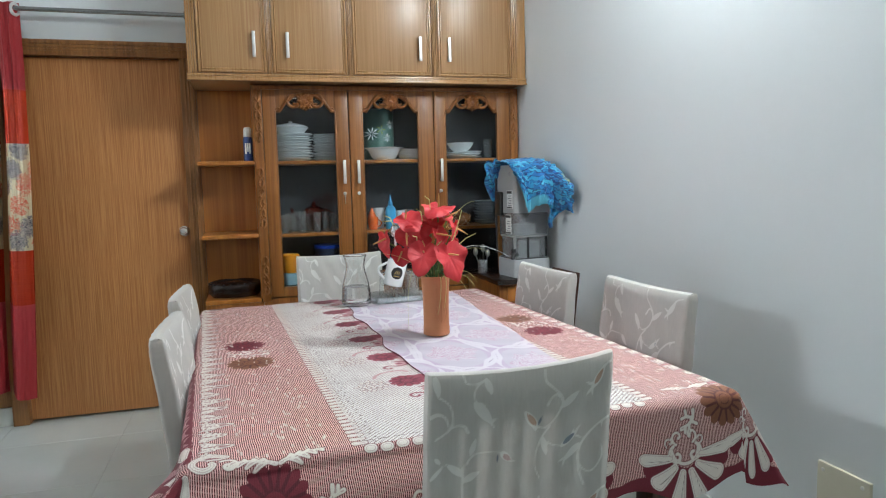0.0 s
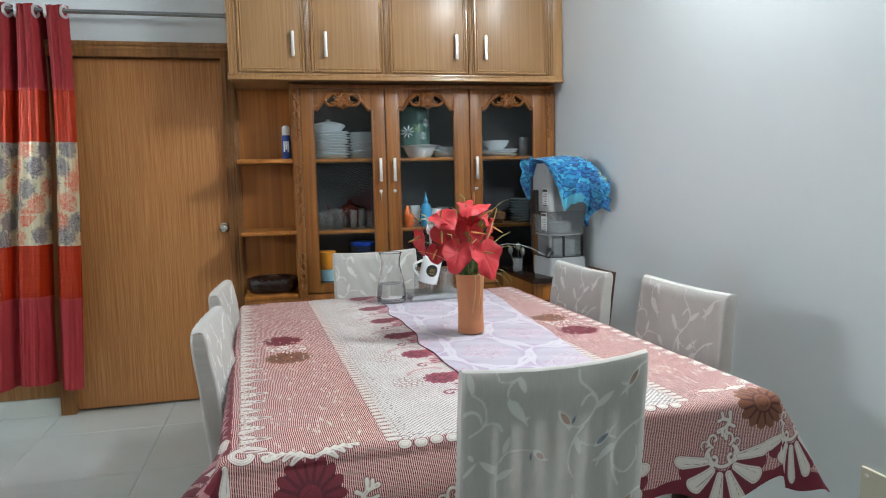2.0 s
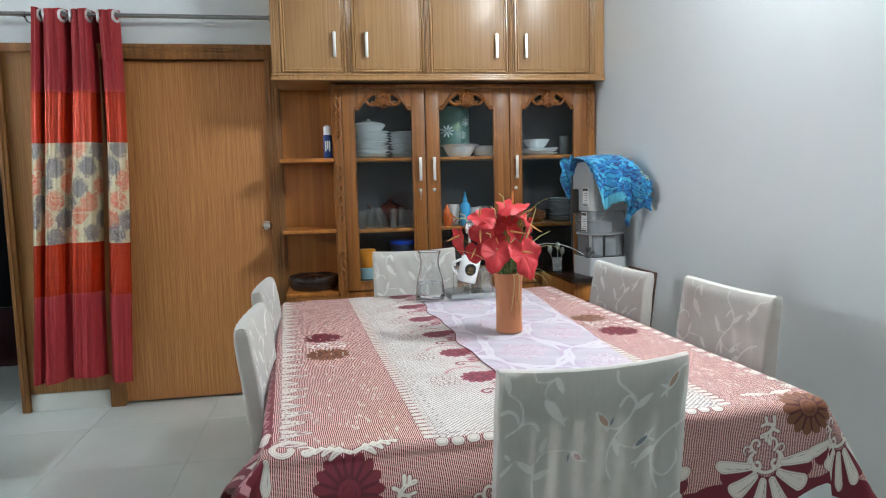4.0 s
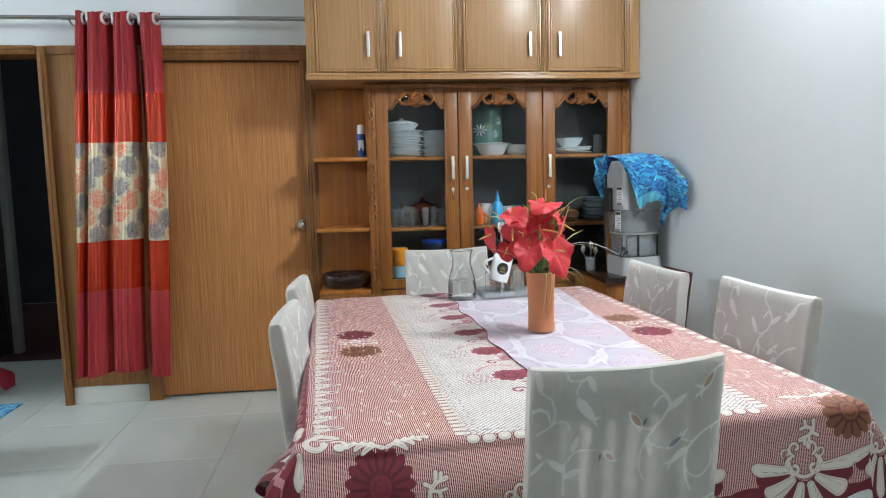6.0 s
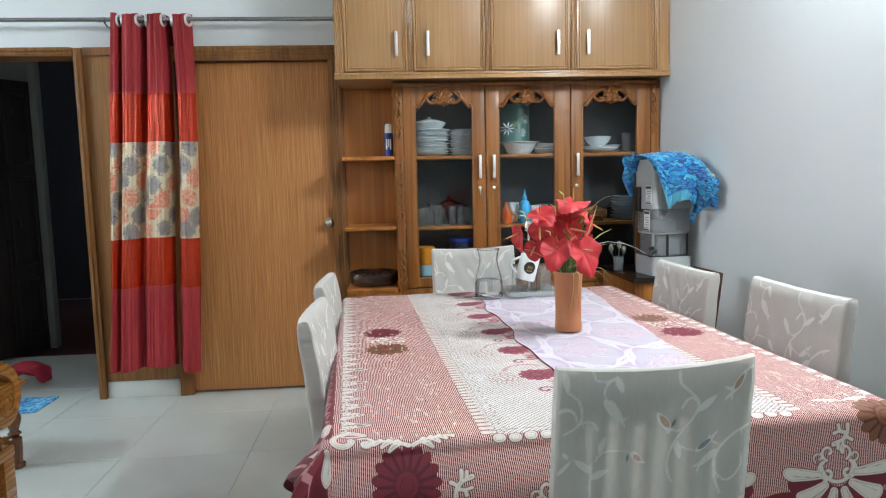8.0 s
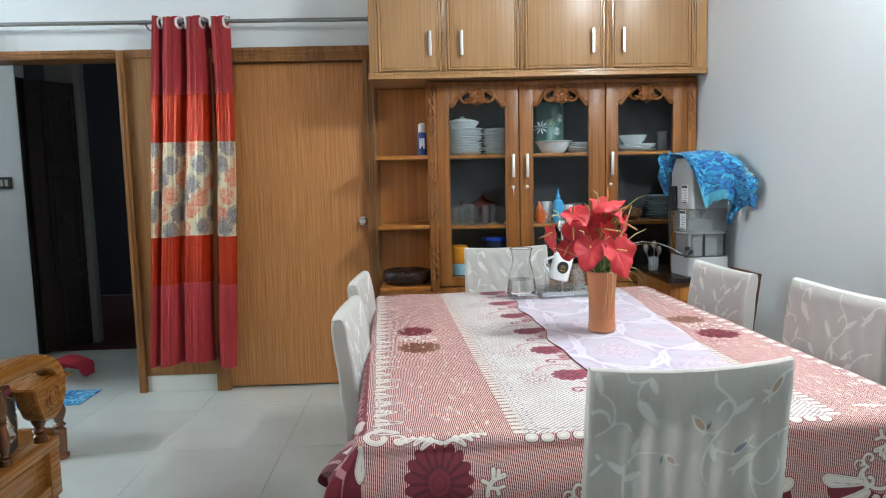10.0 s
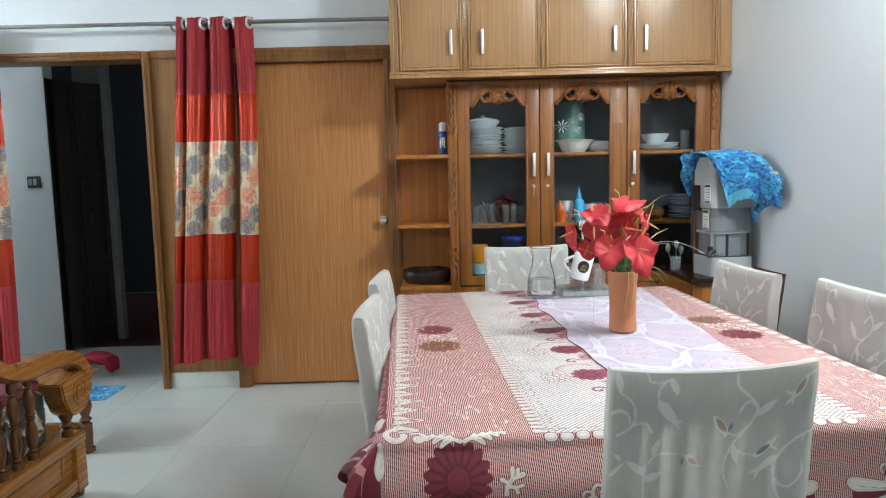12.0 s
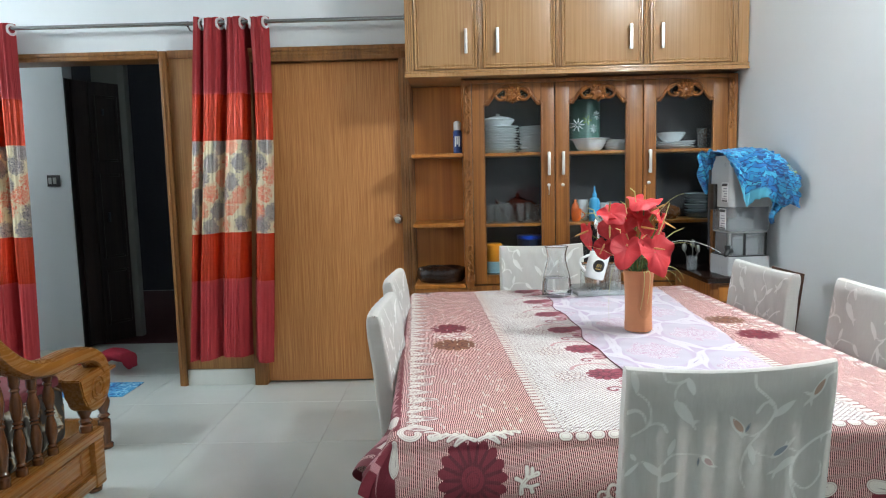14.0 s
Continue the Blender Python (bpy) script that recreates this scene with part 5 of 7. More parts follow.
def runner():
    """A narrow cloth down the table's middle; p across, q along, in the table's own axes."""
    q = np.arange(-0.58, 0.89, 0.006)
    w0 = -0.055 + 0.010 * np.sin(q * 11) + 0.006 * np.sin(q * 23 + 1)
    w1 = 0.434 + 0.098 * q + 0.004 * np.sin(q * 9 + 2)
    t = np.linspace(0, 1, 84)
    Qr = np.repeat(q[:, None], 84, 1)
    Pr = w0[:, None] * (1 - t) + w1[:, None] * t
    pos = drape(Pr, Qr, 0.002)
    pos[..., 2] += 0.002 * np.sin(Qr * 31 + Pr * 12) ** 2 + 0.001 * np.exp(-((Pr - w0[:, None]) / 0.012) ** 2)
    f = {k: np.full(Pr.shape, -0.02) for k in ("leaf", "rose", "vein", "ground")}
    # medallions in an ogee net of swelling, leaf-shaped bands
    for row, (cx, q0) in enumerate(((0.115, -0.69), (0.325, -0.49), (-0.095, -0.49), (0.535, -0.69))):
        for k in range(5):
            u, v = Pr - cx, Qr - q0 - 0.4 * k
            a = np.arctan2(v / 1.75, u)
            ring = (np.hypot(u, v / 1.75) - 0.116) * 1.1
            swell = 0.0022 + 0.015 * np.abs(np.sin(a * 2.5 + 0.4 + row)) ** 1.6
            band = swell - np.abs(ring + 0.006 * np.sin(a * 5 + row))
            np.maximum(f["leaf"], band, out=f["leaf"])
            np.maximum(f["vein"], np.minimum(0.0016 - np.abs(ring + 0.006 * np.sin(a * 5 + row)), swell - 0.015), out=f["vein"])
            r = np.hypot(u, v / 1.2)
            np.maximum(f["rose"], 0.078 - r + 0.012 * np.sin(a * 6 + 1) + 0.007 * np.sin(a * 13), out=f["rose"])
            np.maximum(f["ground"], 0.10 - np.hypot(u, v / 1.75), out=f["ground"])
    f["edge"] = np.maximum(0.0016 - (Pr - w0[:, None]), -0.02)
    return sheet(pos, f)


run = lay_cloth("table_runner", runner(), runner_material(), "lilac damask table runner with a dark stitched edge", "table runner")

qs = np.linspace(-0.57, 0.88, 120)
edge = drape(-0.055 + 0.010 * np.sin(qs * 11) + 0.006 * np.sin(qs * 23 + 1), qs, 0.0035)
cord = new("edging", finish(tube([tuple(v) for v in edge], 0.0015, 6)))
cord.data.materials.append(plain("dark_cord", (0.15, 0.03, 0.05), 0.7))
cord.parent = run
tagged(cord, "dark stitched edging")

TOP = TZ + 0.006


# terracotta vase
M["terracotta"] = plain("terracotta", (0.48, 0.185, 0.080), 0.58, vary=0.14, scale=22, bump=0.2)
vx, vy = 0.958, 2.265
vase = thing("vase", (vx, vy, TOP), "tall cylindrical terracotta vase with carved leaf lines", "vase")
prof = [(0.044, 0.0), (0.0485, 0.004), (0.0475, 0.02), (0.0485, 0.026), (0.047, 0.03), (0.0465, 0.09), (0.048, 0.15), (0.051, 0.196), (0.053, 0.214), (0.051, 0.217), (0.047, 0.214), (0.044, 0.18), (0.042, 0.012), (0.001, 0.01)]
bm = lathe(prof, vx, vy, TOP, 40)
part("body", bm, M["terracotta"], vase)
bm = bmesh.new()
for s in (-1, 0, 1):
    for k in range(4):
        pts = []
        for i in range(9):
            u = i / 8
            a = radians(-90 + 10) + s * (0.15 + 0.35 * math.sin(math.pi * u) * (1 - k * 0.2))
            r = 0.0478 + 0.004 * max(0, u - 0.5)
            pts.append((vx + r * math.cos(a), vy + r * math.sin(a), TOP + 0.05 + 0.03 * k + 0.085 * u))
        tube(pts, 0.0012, 5, bm)
part("carving", bm, M["terracotta"], vase)

# flowers
def petal_material():
    n = Nodes("red_waxy_petal")
    v = n.noise(14.0, 3)
    fine = n.noise(120.0, 2)
    n.put("Base Color", n.mix(v, (0.32, 0.006, 0.012), (0.62, 0.036, 0.046)))
    n.put("Roughness", n.span(fine, 0.3, 0.7, 0.52, 0.66))
    n.put("Sheen Weight", 0.0)
    n.bump(fine, 0.2, 0.001)
    tr = n.add("ShaderNodeBsdfTranslucent")
    tr.inputs[0].default_value = (0.75, 0.03, 0.03, 1)
    mx = n.add("ShaderNodeMixShader")
    mx.inputs[0].default_value = 0.14
    n.link(n.b.outputs[0], mx.inputs[1])
    n.link(tr.outputs[0], mx.inputs[2])
    n.link(mx.outputs[0], n.t.nodes["Material Output"].inputs[0])
    return n.m


M["petal"] = petal_material()
M["stem"] = plain("plant_stem", (0.10, 0.17, 0.035), 0.5, vary=0.25)
M["straw"] = plain("straw_blade", (0.52, 0.49, 0.19), 0.6, vary=0.25)
M["spadix"] = plain("spadix", (0.55, 0.30, 0.09), 0.6, vary=0.25, scale=160, bump=0.5)
M["leafgreen"] = plain("leaf_green", (0.035, 0.11, 0.028), 0.45, vary=0.3)
M["leafpale"] = plain("leaf_pale_green", (0.13, 0.26, 0.07), 0.45, vary=0.3)


def petal(size, cup, wave, curl, seed):
    """A heart-shaped spathe with pleated veins and a rolled, wavy rim; tip along -v, its bowl along +z."""
    r, c = 26, 56
    A, Rr = np.meshgrid(np.linspace(0, 2 * math.pi, c), np.linspace(0.02, 1, r))
    heart = 0.74 + 0.18 * np.sin(A) ** 2 + 0.10 * np.cos(2 * A) - 0.30 * np.exp(-((A - math.pi / 2) / 0.30) ** 2) + 0.26 * np.exp(-((A - 1.5 * math.pi) / 0.42) ** 2)
    heart = heart * (1 + 0.05 * np.sin(A * 3 + seed) + 0.035 * np.sin(A * 8 + 2 * seed))
    rad = Rr * heart * size
    u, v = rad * np.cos(A), rad * np.sin(A) * 1.05
    z = cup * size * Rr ** 1.8 - curl * size * np.maximum(-np.sin(A), 0) ** 1.5 * Rr ** 2.4
    z += wave * size * (np.sin(A * 4 + seed) + 0.7 * np.sin(A * 7 + 2 * seed)) * Rr ** 2.2
    z -= 0.05 * size * np.clip((Rr - 0.72) / 0.28, 0, 1) ** 2 * (1 + 0.5 * np.sin(A * 3 + seed))
    z -= 0.07 * size * np.exp(-(u / (0.06 * size)) ** 2) * np.sqrt(Rr)
    z += 0.022 * size * np.sin(A * 20 + 1.5 * np.sin(A)) * Rr * (1 - 0.4 * Rr)
    return sheet(np.stack([u, v, z], -1))


flowers = thing("artificial_flowers", (vx, vy, TOP + 0.2), "bunch of red artificial anthurium flowers in the vase", "flowers")
# centre, facing, size, hollow and spin of each bloom
BLOOMS = ((0.965, 2.230, 1.222, (0.10, -0.12, 0.99), 0.082, 0.06, 115), (0.850, 2.215, 1.182, (-0.30, -0.42, 0.86), 0.068, 0.16, 235),
          (0.848, 2.205, 1.132, (-0.32, -0.70, -0.30), 0.064, 0.14, 200), (0.782, 2.260, 1.108, (-0.93, -0.30, 0.15), 0.060, 0.22, 185),
          (0.945, 2.245, 1.172, (0.05, -0.45, 0.88), 0.062, 0.16, 150), (0.952, 2.205, 1.122, (0.55, -0.70, 0.30), 0.056, 0.34, 200),
          (1.028, 2.255, 1.140, (0.78, -0.40, -0.05), 0.062, 0.16, 170), (0.890, 2.168, 1.062, (-0.12, -0.78, 0.60), 0.074, 0.20, 165),
          (0.985, 2.160, 1.052, (0.22, -0.86, 0.44), 0.086, 0.16, 195), (0.836, 2.262, 1.060, (-0.40, -0.80, -0.10), 0.052, 0.16, 170),
          (0.955, 2.330, 1.165, (0.10, 0.50, 0.85), 0.066, 0.16, 20), (1.020, 2.320, 1.090, (0.60, 0.60, 0.50), 0.066, 0.16, 60),
          (0.900, 2.235, 1.150, (-0.10, -0.75, 0.50), 0.056, 0.24, 150), (1.000, 2.235, 1.178, (0.45, -0.50, 0.70), 0.058, 0.20, 230), (0.905, 2.240, 1.098, (0.10, -0.90, -0.30), 0.052, 0.16, 180))
for k, (x, y, z, d, size, cup, spin) in enumerate(BLOOMS):
    m = Matrix.Translation((x, y, z)) @ Vector(d).to_track_quat("Z", "Y").to_matrix().to_4x4() @ Matrix.Rotation(radians(spin - 180), 4, "Z")
    me = petal(size * 0.86, cup + 0.09, 0.075, 0.46, k * 1.7)
    me.transform(Matrix.Translation(-base_of(flowers)) @ m)
    me.materials.append(M["petal"])
    fl = new("flower", me)
    fl.parent = flowers
    sp = [m @ Vector((0, 0.012 - 0.005 * i, 0.004 + 0.010 * i)) for i in range(6)]
    part("spadix", tube(sp, [0.0028, 0.0034, 0.0034, 0.003, 0.0025, 0.0012], 8), M["spadix"], fl, "yellow-orange spike")
    foot = Vector((vx + 0.02 * math.cos(k * 2.1), vy + 0.02 * math.sin(k * 2.1), TOP + 0.19))
    tip = Vector((x, y, z)) - Vector(d).normalized() * 0.002
    mid = (foot + tip) / 2 + Vector((0, 0, 0.02)) - Vector(d) * 0.02
    pts = [foot * (1 - t) ** 2 + mid * 2 * t * (1 - t) + tip * t * t for t in [i / 8 for i in range(9)]]
    part("stem", tube(pts, 0.0028, 6), M["stem"], fl)
rng = random.Random(3)
for k in range(64):
    a = rng.uniform(0, 2 * math.pi)
    l = rng.uniform(0.035, 0.10)
    r0 = 0.03
    p0 = Vector((vx + r0 * math.cos(a), vy + r0 * math.sin(a), TOP + 0.205))
    p1 = p0 + Vector((math.cos(a) * l * 0.35, math.sin(a) * l * 0.35, l * 0.7))
    turn = a + rng.uniform(-1.2, 1.2)
    p2 = p1 + Vector((math.cos(turn) * l * 0.45, math.sin(turn) * l * 0.45, l * rng.uniform(-0.25, 0.3)))
    part("leaf", tube([p0, (p0 + p1) / 2, p1, p2], [0.0012, 0.0022, 0.0030, 0.0006], 5, flat=0.4), M["leafgreen"] if k % 3 else M["leafpale"], flowers)


def blade(points, r=0.0016):
    r *= 0.95
    p = [Vector(q) for q in points]
    out = []
    n = 14
    for i in range(n + 1):
        t = i / n
        if len(p) == 3:
            out.append(p[0] * (1 - t) ** 2 + p[1] * 2 * t * (1 - t) + p[2] * t * t)
        else:
            out.append(p[0] * (1 - t) ** 3 + p[1] * 3 * t * (1 - t) ** 2 + p[2] * 3 * t * t * (1 - t) + p[3] * t ** 3)
    part("grass_blade", tube(out, [r * (1 - 0.7 * i / n) for i in range(n + 1)], 5), M["straw"], flowers, "thin straw-coloured blade")


rim_z = TOP + 0.213
blade(((0.962, 2.215, rim_z), (0.962, 2.20, rim_z + 0.02), (0.965, 2.198, rim_z - 0.06), (0.944, 2.192, 0.845)), 0.0022)
blade(((0.970, 2.214, rim_z), (0.985, 2.19, rim_z + 0.03), (0.98, 2.196, 0.93), (0.972, 2.20, 0.868)), 0.0022)
blade(((0.990, 2.23, rim_z), (1.02, 2.19, rim_z + 0.02), (1.045, 2.17, 0.935)), 0.002)
blade(((0.995, 2.24, rim_z), (1.05, 2.19, rim_z + 0.03), (1.075, 2.17, 0.945)), 0.002)
blade(((0.998, 2.25, rim_z), (1.06, 2.20, rim_z + 0.05), (1.09, 2.18, 0.955)), 0.002)
blade(((0.93, 2.24, rim_z), (0.86, 2.2, 1.06), (0.83, 2.19, 1.0), (0.835, 2.18, 0.80)), 0.0012)
blade(((0.93, 2.24, rim_z), (0.86, 2.2, 1.05), (0.80, 2.2, 1.07), (0.745, 2.2, 1.075)), 0.0012)
blade(((1.0, 2.25, 1.15), (1.04, 2.24, 1.21), (1.07, 2.24, 1.24), (1.105, 2.24, 1.243)), 0.0013)
blade(((1.0, 2.25, 1.02), (1.05, 2.22, 1.08), (1.10, 2.22, 1.09), (1.15, 2.22, 1.055)), 0.0011)
for a, b in (((0.99, 2.2, 1.06), (1.035, 2.17, 1.215)), ((0.985, 2.2, 1.06), (1.02, 2.17, 1.165)), ((1.01, 2.19, 1.08), (1.082, 2.16, 1.132)),
             ((0.80, 2.22, 1.165), (0.765, 2.2, 1.205)), ((0.81, 2.22, 1.165), (0.755, 2.2, 1.185)), ((0.90, 2.2, 1.18), (0.872, 2.18, 1.225)), ((0.93, 2.2, 1.22), (0.905, 2.18, 1.268)),
             ((0.93, 2.19, 1.07), (0.945, 2.12, 1.115)), ((0.88, 2.2, 1.10), (0.85, 2.15, 1.135))):
    a, b = Vector(a), Vector(b)
    m = (a + b) / 2 + Vector((0.006, 0, 0.01))
    part("spike", tube([a, m, b], [0.0014, 0.0021, 0.0012], 6), M["straw"], flowers, "greenish-yellow flower spike")

# glass jug half filled with water
jx, jy = 0.775, 2.985
jug = thing("water_jug", (jx, jy, TOP), "clear glass jug half full of water", "jug")
out = [(0.060, 0.0), (0.066, 0.004), (0.068, 0.02), (0.066, 0.06), (0.060, 0.10), (0.049, 0.14), (0.043, 0.17), (0.043, 0.19), (0.049, 0.218), (0.053, 0.228)]
inn = [(r - 0.003, h) for r, h in out[::-1] if h > 0.008] + [(0.057, 0.010), (0.001, 0.009)]
part("body", lathe(out + inn, jx, jy, TOP + 0.001, 40, cap=False), M["glass"], jug)
part("water", lathe([(0.001, 0.0105), (0.0565, 0.0105), (0.0635, 0.02), (0.0622, 0.06), (0.058, 0.085), (0.001, 0.085)], jx, jy, TOP + 0.001, 40, cap=False), clear_glass("water", (0.95, 0.97, 0.97)), jug)
part("rim", tube([(jx + 0.052 * math.cos(a), jy + 0.052 * math.sin(a), TOP + 0.229) for a in [2 * math.pi * i / 30 for i in range(30)]], 0.0022, 6, closed=True), M["glass"], jug)

# mug stand with a tray of upturned glasses
M["porcelain"] = plain("porcelain", (0.78, 0.79, 0.78), 0.18, vary=0.03)
M["black"] = plain("black_print", (0.015, 0.015, 0.015), 0.35)
M["gold"] = plain("gold_print", (0.55, 0.38, 0.12), 0.35, 0.6)
M["tray"] = smoky("clear_tray", (0.86, 0.88, 0.89))
tray = thing("serving_tray", (0.99, 3.06, TOP), "clear plastic serving tray", "tray")
part("base", moved(box(-0.12, 0.12, -0.10, 0.10, 0.0, 0.008, 0.003), pose(0.99, 3.06, TOP, 0, 0, 4)), M["tray"], tray)
for x0, x1, y0, y1 in ((-0.13, 0.13, -0.11, -0.10), (-0.13, 0.13, 0.10, 0.11), (-0.13, -0.12, -0.10, 0.10), (0.12, 0.13, -0.10, 0.10)):
    part("rim", moved(box(x0, x1, y0, y1, 0.0, 0.026, 0.003), pose(0.99, 3.06, TOP, 0, 0, 4)), M["tray"], tray)
stand = thing("mug_stand", (0.985, 3.07, TOP + 0.008), "chrome mug stand on the tray", "stand")
part("foot", lathe([(0.05, 0), (0.05, 0.006), (0.01, 0.012), (0.01, 0.014)], 0.985, 3.07, TOP + 0.008, 24), M["chrome"], stand)
part("pole", tube([(0.985, 3.07, TOP + 0.02), (0.985, 3.07, TOP + 0.30)], 0.0065, 10), M["chrome"], stand)
part("finial", lathe([(0.001, 0), (0.016, 0.006), (0.024, 0.03), (0.016, 0.055), (0.001, 0.06)], 0.985, 3.07, TOP + 0.295, 20), M["chrome"], stand)
for a in (-2.6, -0.6, 1.5):
    pts = [(0.985 + u * 0.06 * math.cos(a), 3.07 + u * 0.06 * math.sin(a), TOP + 0.19 + 0.03 * u * u) for u in (0, 0.5, 1)]
    part("hook", tube(pts, 0.004, 8), M["chrome"], stand)
mx_, my_, mz_ = 0.945, 2.985, TOP + 0.078
mug = thing("mug", (mx_, my_, mz_), "white mug with a round black emblem, hanging tilted", "mug")
MT = pose(mx_, my_, mz_, 0, 15, 0) @ Matrix.Scale(1.1, 4)
part("body", moved(lathe([(0.036, 0.0), (0.041, 0.003), (0.042, 0.01), (0.042, 0.108), (0.0405, 0.11), (0.039, 0.108), (0.039, 0.008), (0.001, 0.006)], segs=36), MT), M["porcelain"], mug)
bm = tube([(-0.041 - 0.034 * math.sin(math.pi * u), -0.004, 0.022 + 0.07 * u) for u in [i / 12 for i in range(13)]], 0.0055, 8)
part("handle", moved(bm, MT), M["porcelain"], mug)
bm = bmesh.new()
rows = []
for r in (0.0, 0.0085, 0.017, 0.0255):
    rows.append([bm.verts.new((0.0424 * math.sin(r * math.cos(a) / 0.0424), -0.0424 * math.cos(r * math.cos(a) / 0.0424), 0.058 + r * math.sin(a))) for a in [2 * math.pi * i / 28 for i in range(28)]])
for a, b in zip(rows[1:], rows[2:]):
    for i in range(28):
        bm.faces.new((a[i], a[(i + 1) % 28], b[(i + 1) % 28], b[i]))
bm.faces.new(rows[1])
bmesh.ops.delete(bm, geom=rows[0], context="VERTS")
part("emblem", moved(bm, MT), M["black"], mug, "round black emblem")
bm = bmesh.new()
for x0, z0, x1, z1 in ((-0.010, 0.052, -0.006, 0.067), (-0.002, 0.053, 0.001, 0.068), (0.006, 0.052, 0.009, 0.066), (-0.013, 0.045, 0.012, 0.045)):
    tube([(x0, -0.0432, z0), (x1, -0.0432, z1)], 0.0014, 5, bm)
part("emblem_mark", moved(bm, MT), M["gold"], mug, "gold strokes of the emblem")


M["tumbler"] = clear_glass("pressed_glass", (0.95, 0.97, 0.96), 0.03, 1.5)
M["tumbler"].node_tree.nodes["Principled BSDF"].inputs["Transmission Weight"].default_value = 0.94


def tumbler(x, y, z, r, h, label="clear glass tumbler", upside=False, group="tumblers"):
    pr = [(r * 0.82, 0.0), (r * 0.84, 0.003), (r, h), (r - 0.002, h), (r * 0.80, 0.010), (0.001, 0.009)]
    if upside:
        pr = [(a, h - b) for a, b in pr]
    g = solid("tumbler", lathe(pr, x, y, z, 20, cap=False), M["tumbler"], label, "glass", (x, y, z), group=group)
    return g


for x, y in ((1.055, 3.03), (1.06, 3.10), (1.005, 3.135), (0.94, 3.12)):
    tumbler(x, y, TOP + 0.009, 0.032, 0.125, "clear glass tumbler on the tray", True, "glasses on the tray")

# ---- inside the china cabinet ----
M["dish"] = plain("white_dish", (0.82, 0.85, 0.85), 0.2, vary=0.05)
M["dish_green"] = plain("pale_green_dish", (0.26, 0.30, 0.31), 0.2, vary=0.06)


def plate_profile(r, h=0.016):
    return [(r * 0.55, 0.0), (r * 0.6, 0.001), (r * 0.72, 0.004), (r, h), (r * 0.995, h + 0.002), (r * 0.7, 0.008), (0.001, 0.005)]


def plate_stack(x, y, z, r, n, label, step=0.0155, material=None):
    """Plates one on another; each is a thing of its own."""
    me = finish(lathe(plate_profile(r), segs=36, cap=False))
    me.materials.append(material or M["dish"])
    for k in range(n):
        o = new("plate", me)
        o.location = (x + 0.005 * math.sin(k * 2.3 + x * 40), y + 0.004 * math.cos(k * 3.1), z + k * step)
        o.rotation_euler = (0.02 * math.sin(k * 1.7 + x * 9), 0.025 * math.cos(k * 2.9), k)
        tagged(o, label, "plate", "plates in the china cabinet")
    return z + (n - 1) * step + 0.018


def bowl(x, y, z, r, h, label, material=None):
    pr = [(r * 0.45, 0.0), (r * 0.5, 0.003), (r * 0.8, h * 0.45), (r, h), (r * 1.03, h + 0.002), (r * 0.98, h + 0.003), (r * 0.77, h * 0.5), (0.001, 0.008)]
    return solid("bowl", lathe(pr, x, y, z, 36, cap=False), material or M["dish"], label, "bowl", (x, y, z))


S1, S2, S3 = 1.4555, 1.0405, 0.7005
top = plate_stack(0.594, 4.0, S1, 0.108, 10, "white dinner plate in a tall stack behind glass")
bowl(0.580, 4.0, top - 0.008, 0.098, 0.042, "white bowl on top of the plate stack")
lid = solid("lid", lathe([(0.098, 0), (0.102, 0.003), (0.080, 0.014), (0.040, 0.024), (0.012, 0.028), (0.009, 0.032), (0.015, 0.038), (0.001, 0.041)], 0.580, 4.0, top + 0.038, 32), M["dish"], "white domed lid with a knob on the bowl", "lid", (0.580, 4.0, top + 0.038))
plate_stack(0.780, 4.02, S1, 0.080, 10, "small white plate in a stack behind glass")
pr = [(0.058, 0.0), (0.062, 0.003), (0.078, 0.020), (0.094, 0.052), (0.104, 0.066), (0.118, 0.070), (0.119, 0.0725), (0.104, 0.070), (0.090, 0.052), (0.072, 0.020), (0.001, 0.010)]
solid("bowl", lathe(pr, 1.122, 3.96, S1, 44, cap=False), M["dish"], "wide white porcelain bowl with a flat rim", "bowl", (1.122, 3.96, S1))
plate_stack(1.29, 3.99, S1, 0.078, 4, "small white plate in a low stack")
plate_stack(1.635, 3.98, S1, 0.115, 3, "white plate under a bowl on the shelf", 0.012)
bowl(1.612, 3.98, S1 + 0.040, 0.082, 0.055, "white bowl resting on plates")
tumbler(1.80, 4.0, S1, 0.03, 0.12, "clear glass tumbler behind the cabinet pane")
plate_stack(1.785, 4.0, S2, 0.082, 9, "pale green plate in a stack behind glass", 0.0165, M["dish_green"])
# green flowered canister behind the bowl
can = thing("canister", (1.115, 4.10, S1), "green canister printed with white flowers", "canister")
# green paled so that the haze over it is in the colour
part("body", lathe([(0.092, 0.0), (0.096, 0.004), (0.096, 0.30), (0.09, 0.31), (0.001, 0.31)], 1.115, 4.095, S1, 36), plain("hazed_green_canister", (0.09, 0.19, 0.15), 0.35, vary=0.35, scale=8), can)


def daisy(cx, cz, r, material, petals=8):
    bm = bmesh.new()
    for k in range(petals):
        a = 2 * math.pi * k / petals
        pts = []
        for u in (0.15, 0.5, 0.85, 1.0):
            x, z = cx + r * u * math.cos(a), cz + r * u * math.sin(a)
            t = (x - 1.115) / 0.0975
            pts.append((x, 4.095 - 0.0972 * math.sqrt(max(0.05, 1 - t * t)), z))
        tube(pts, [0.002, r * 0.2, r * 0.18, 0.002], 6, bm, 0.5)
    part("printed_flower", bm, material, can)


daisy(1.06, S1 + 0.16, 0.040, M["dish"], 9)
daisy(1.155, S1 + 0.135, 0.026, M["dish"], 8)
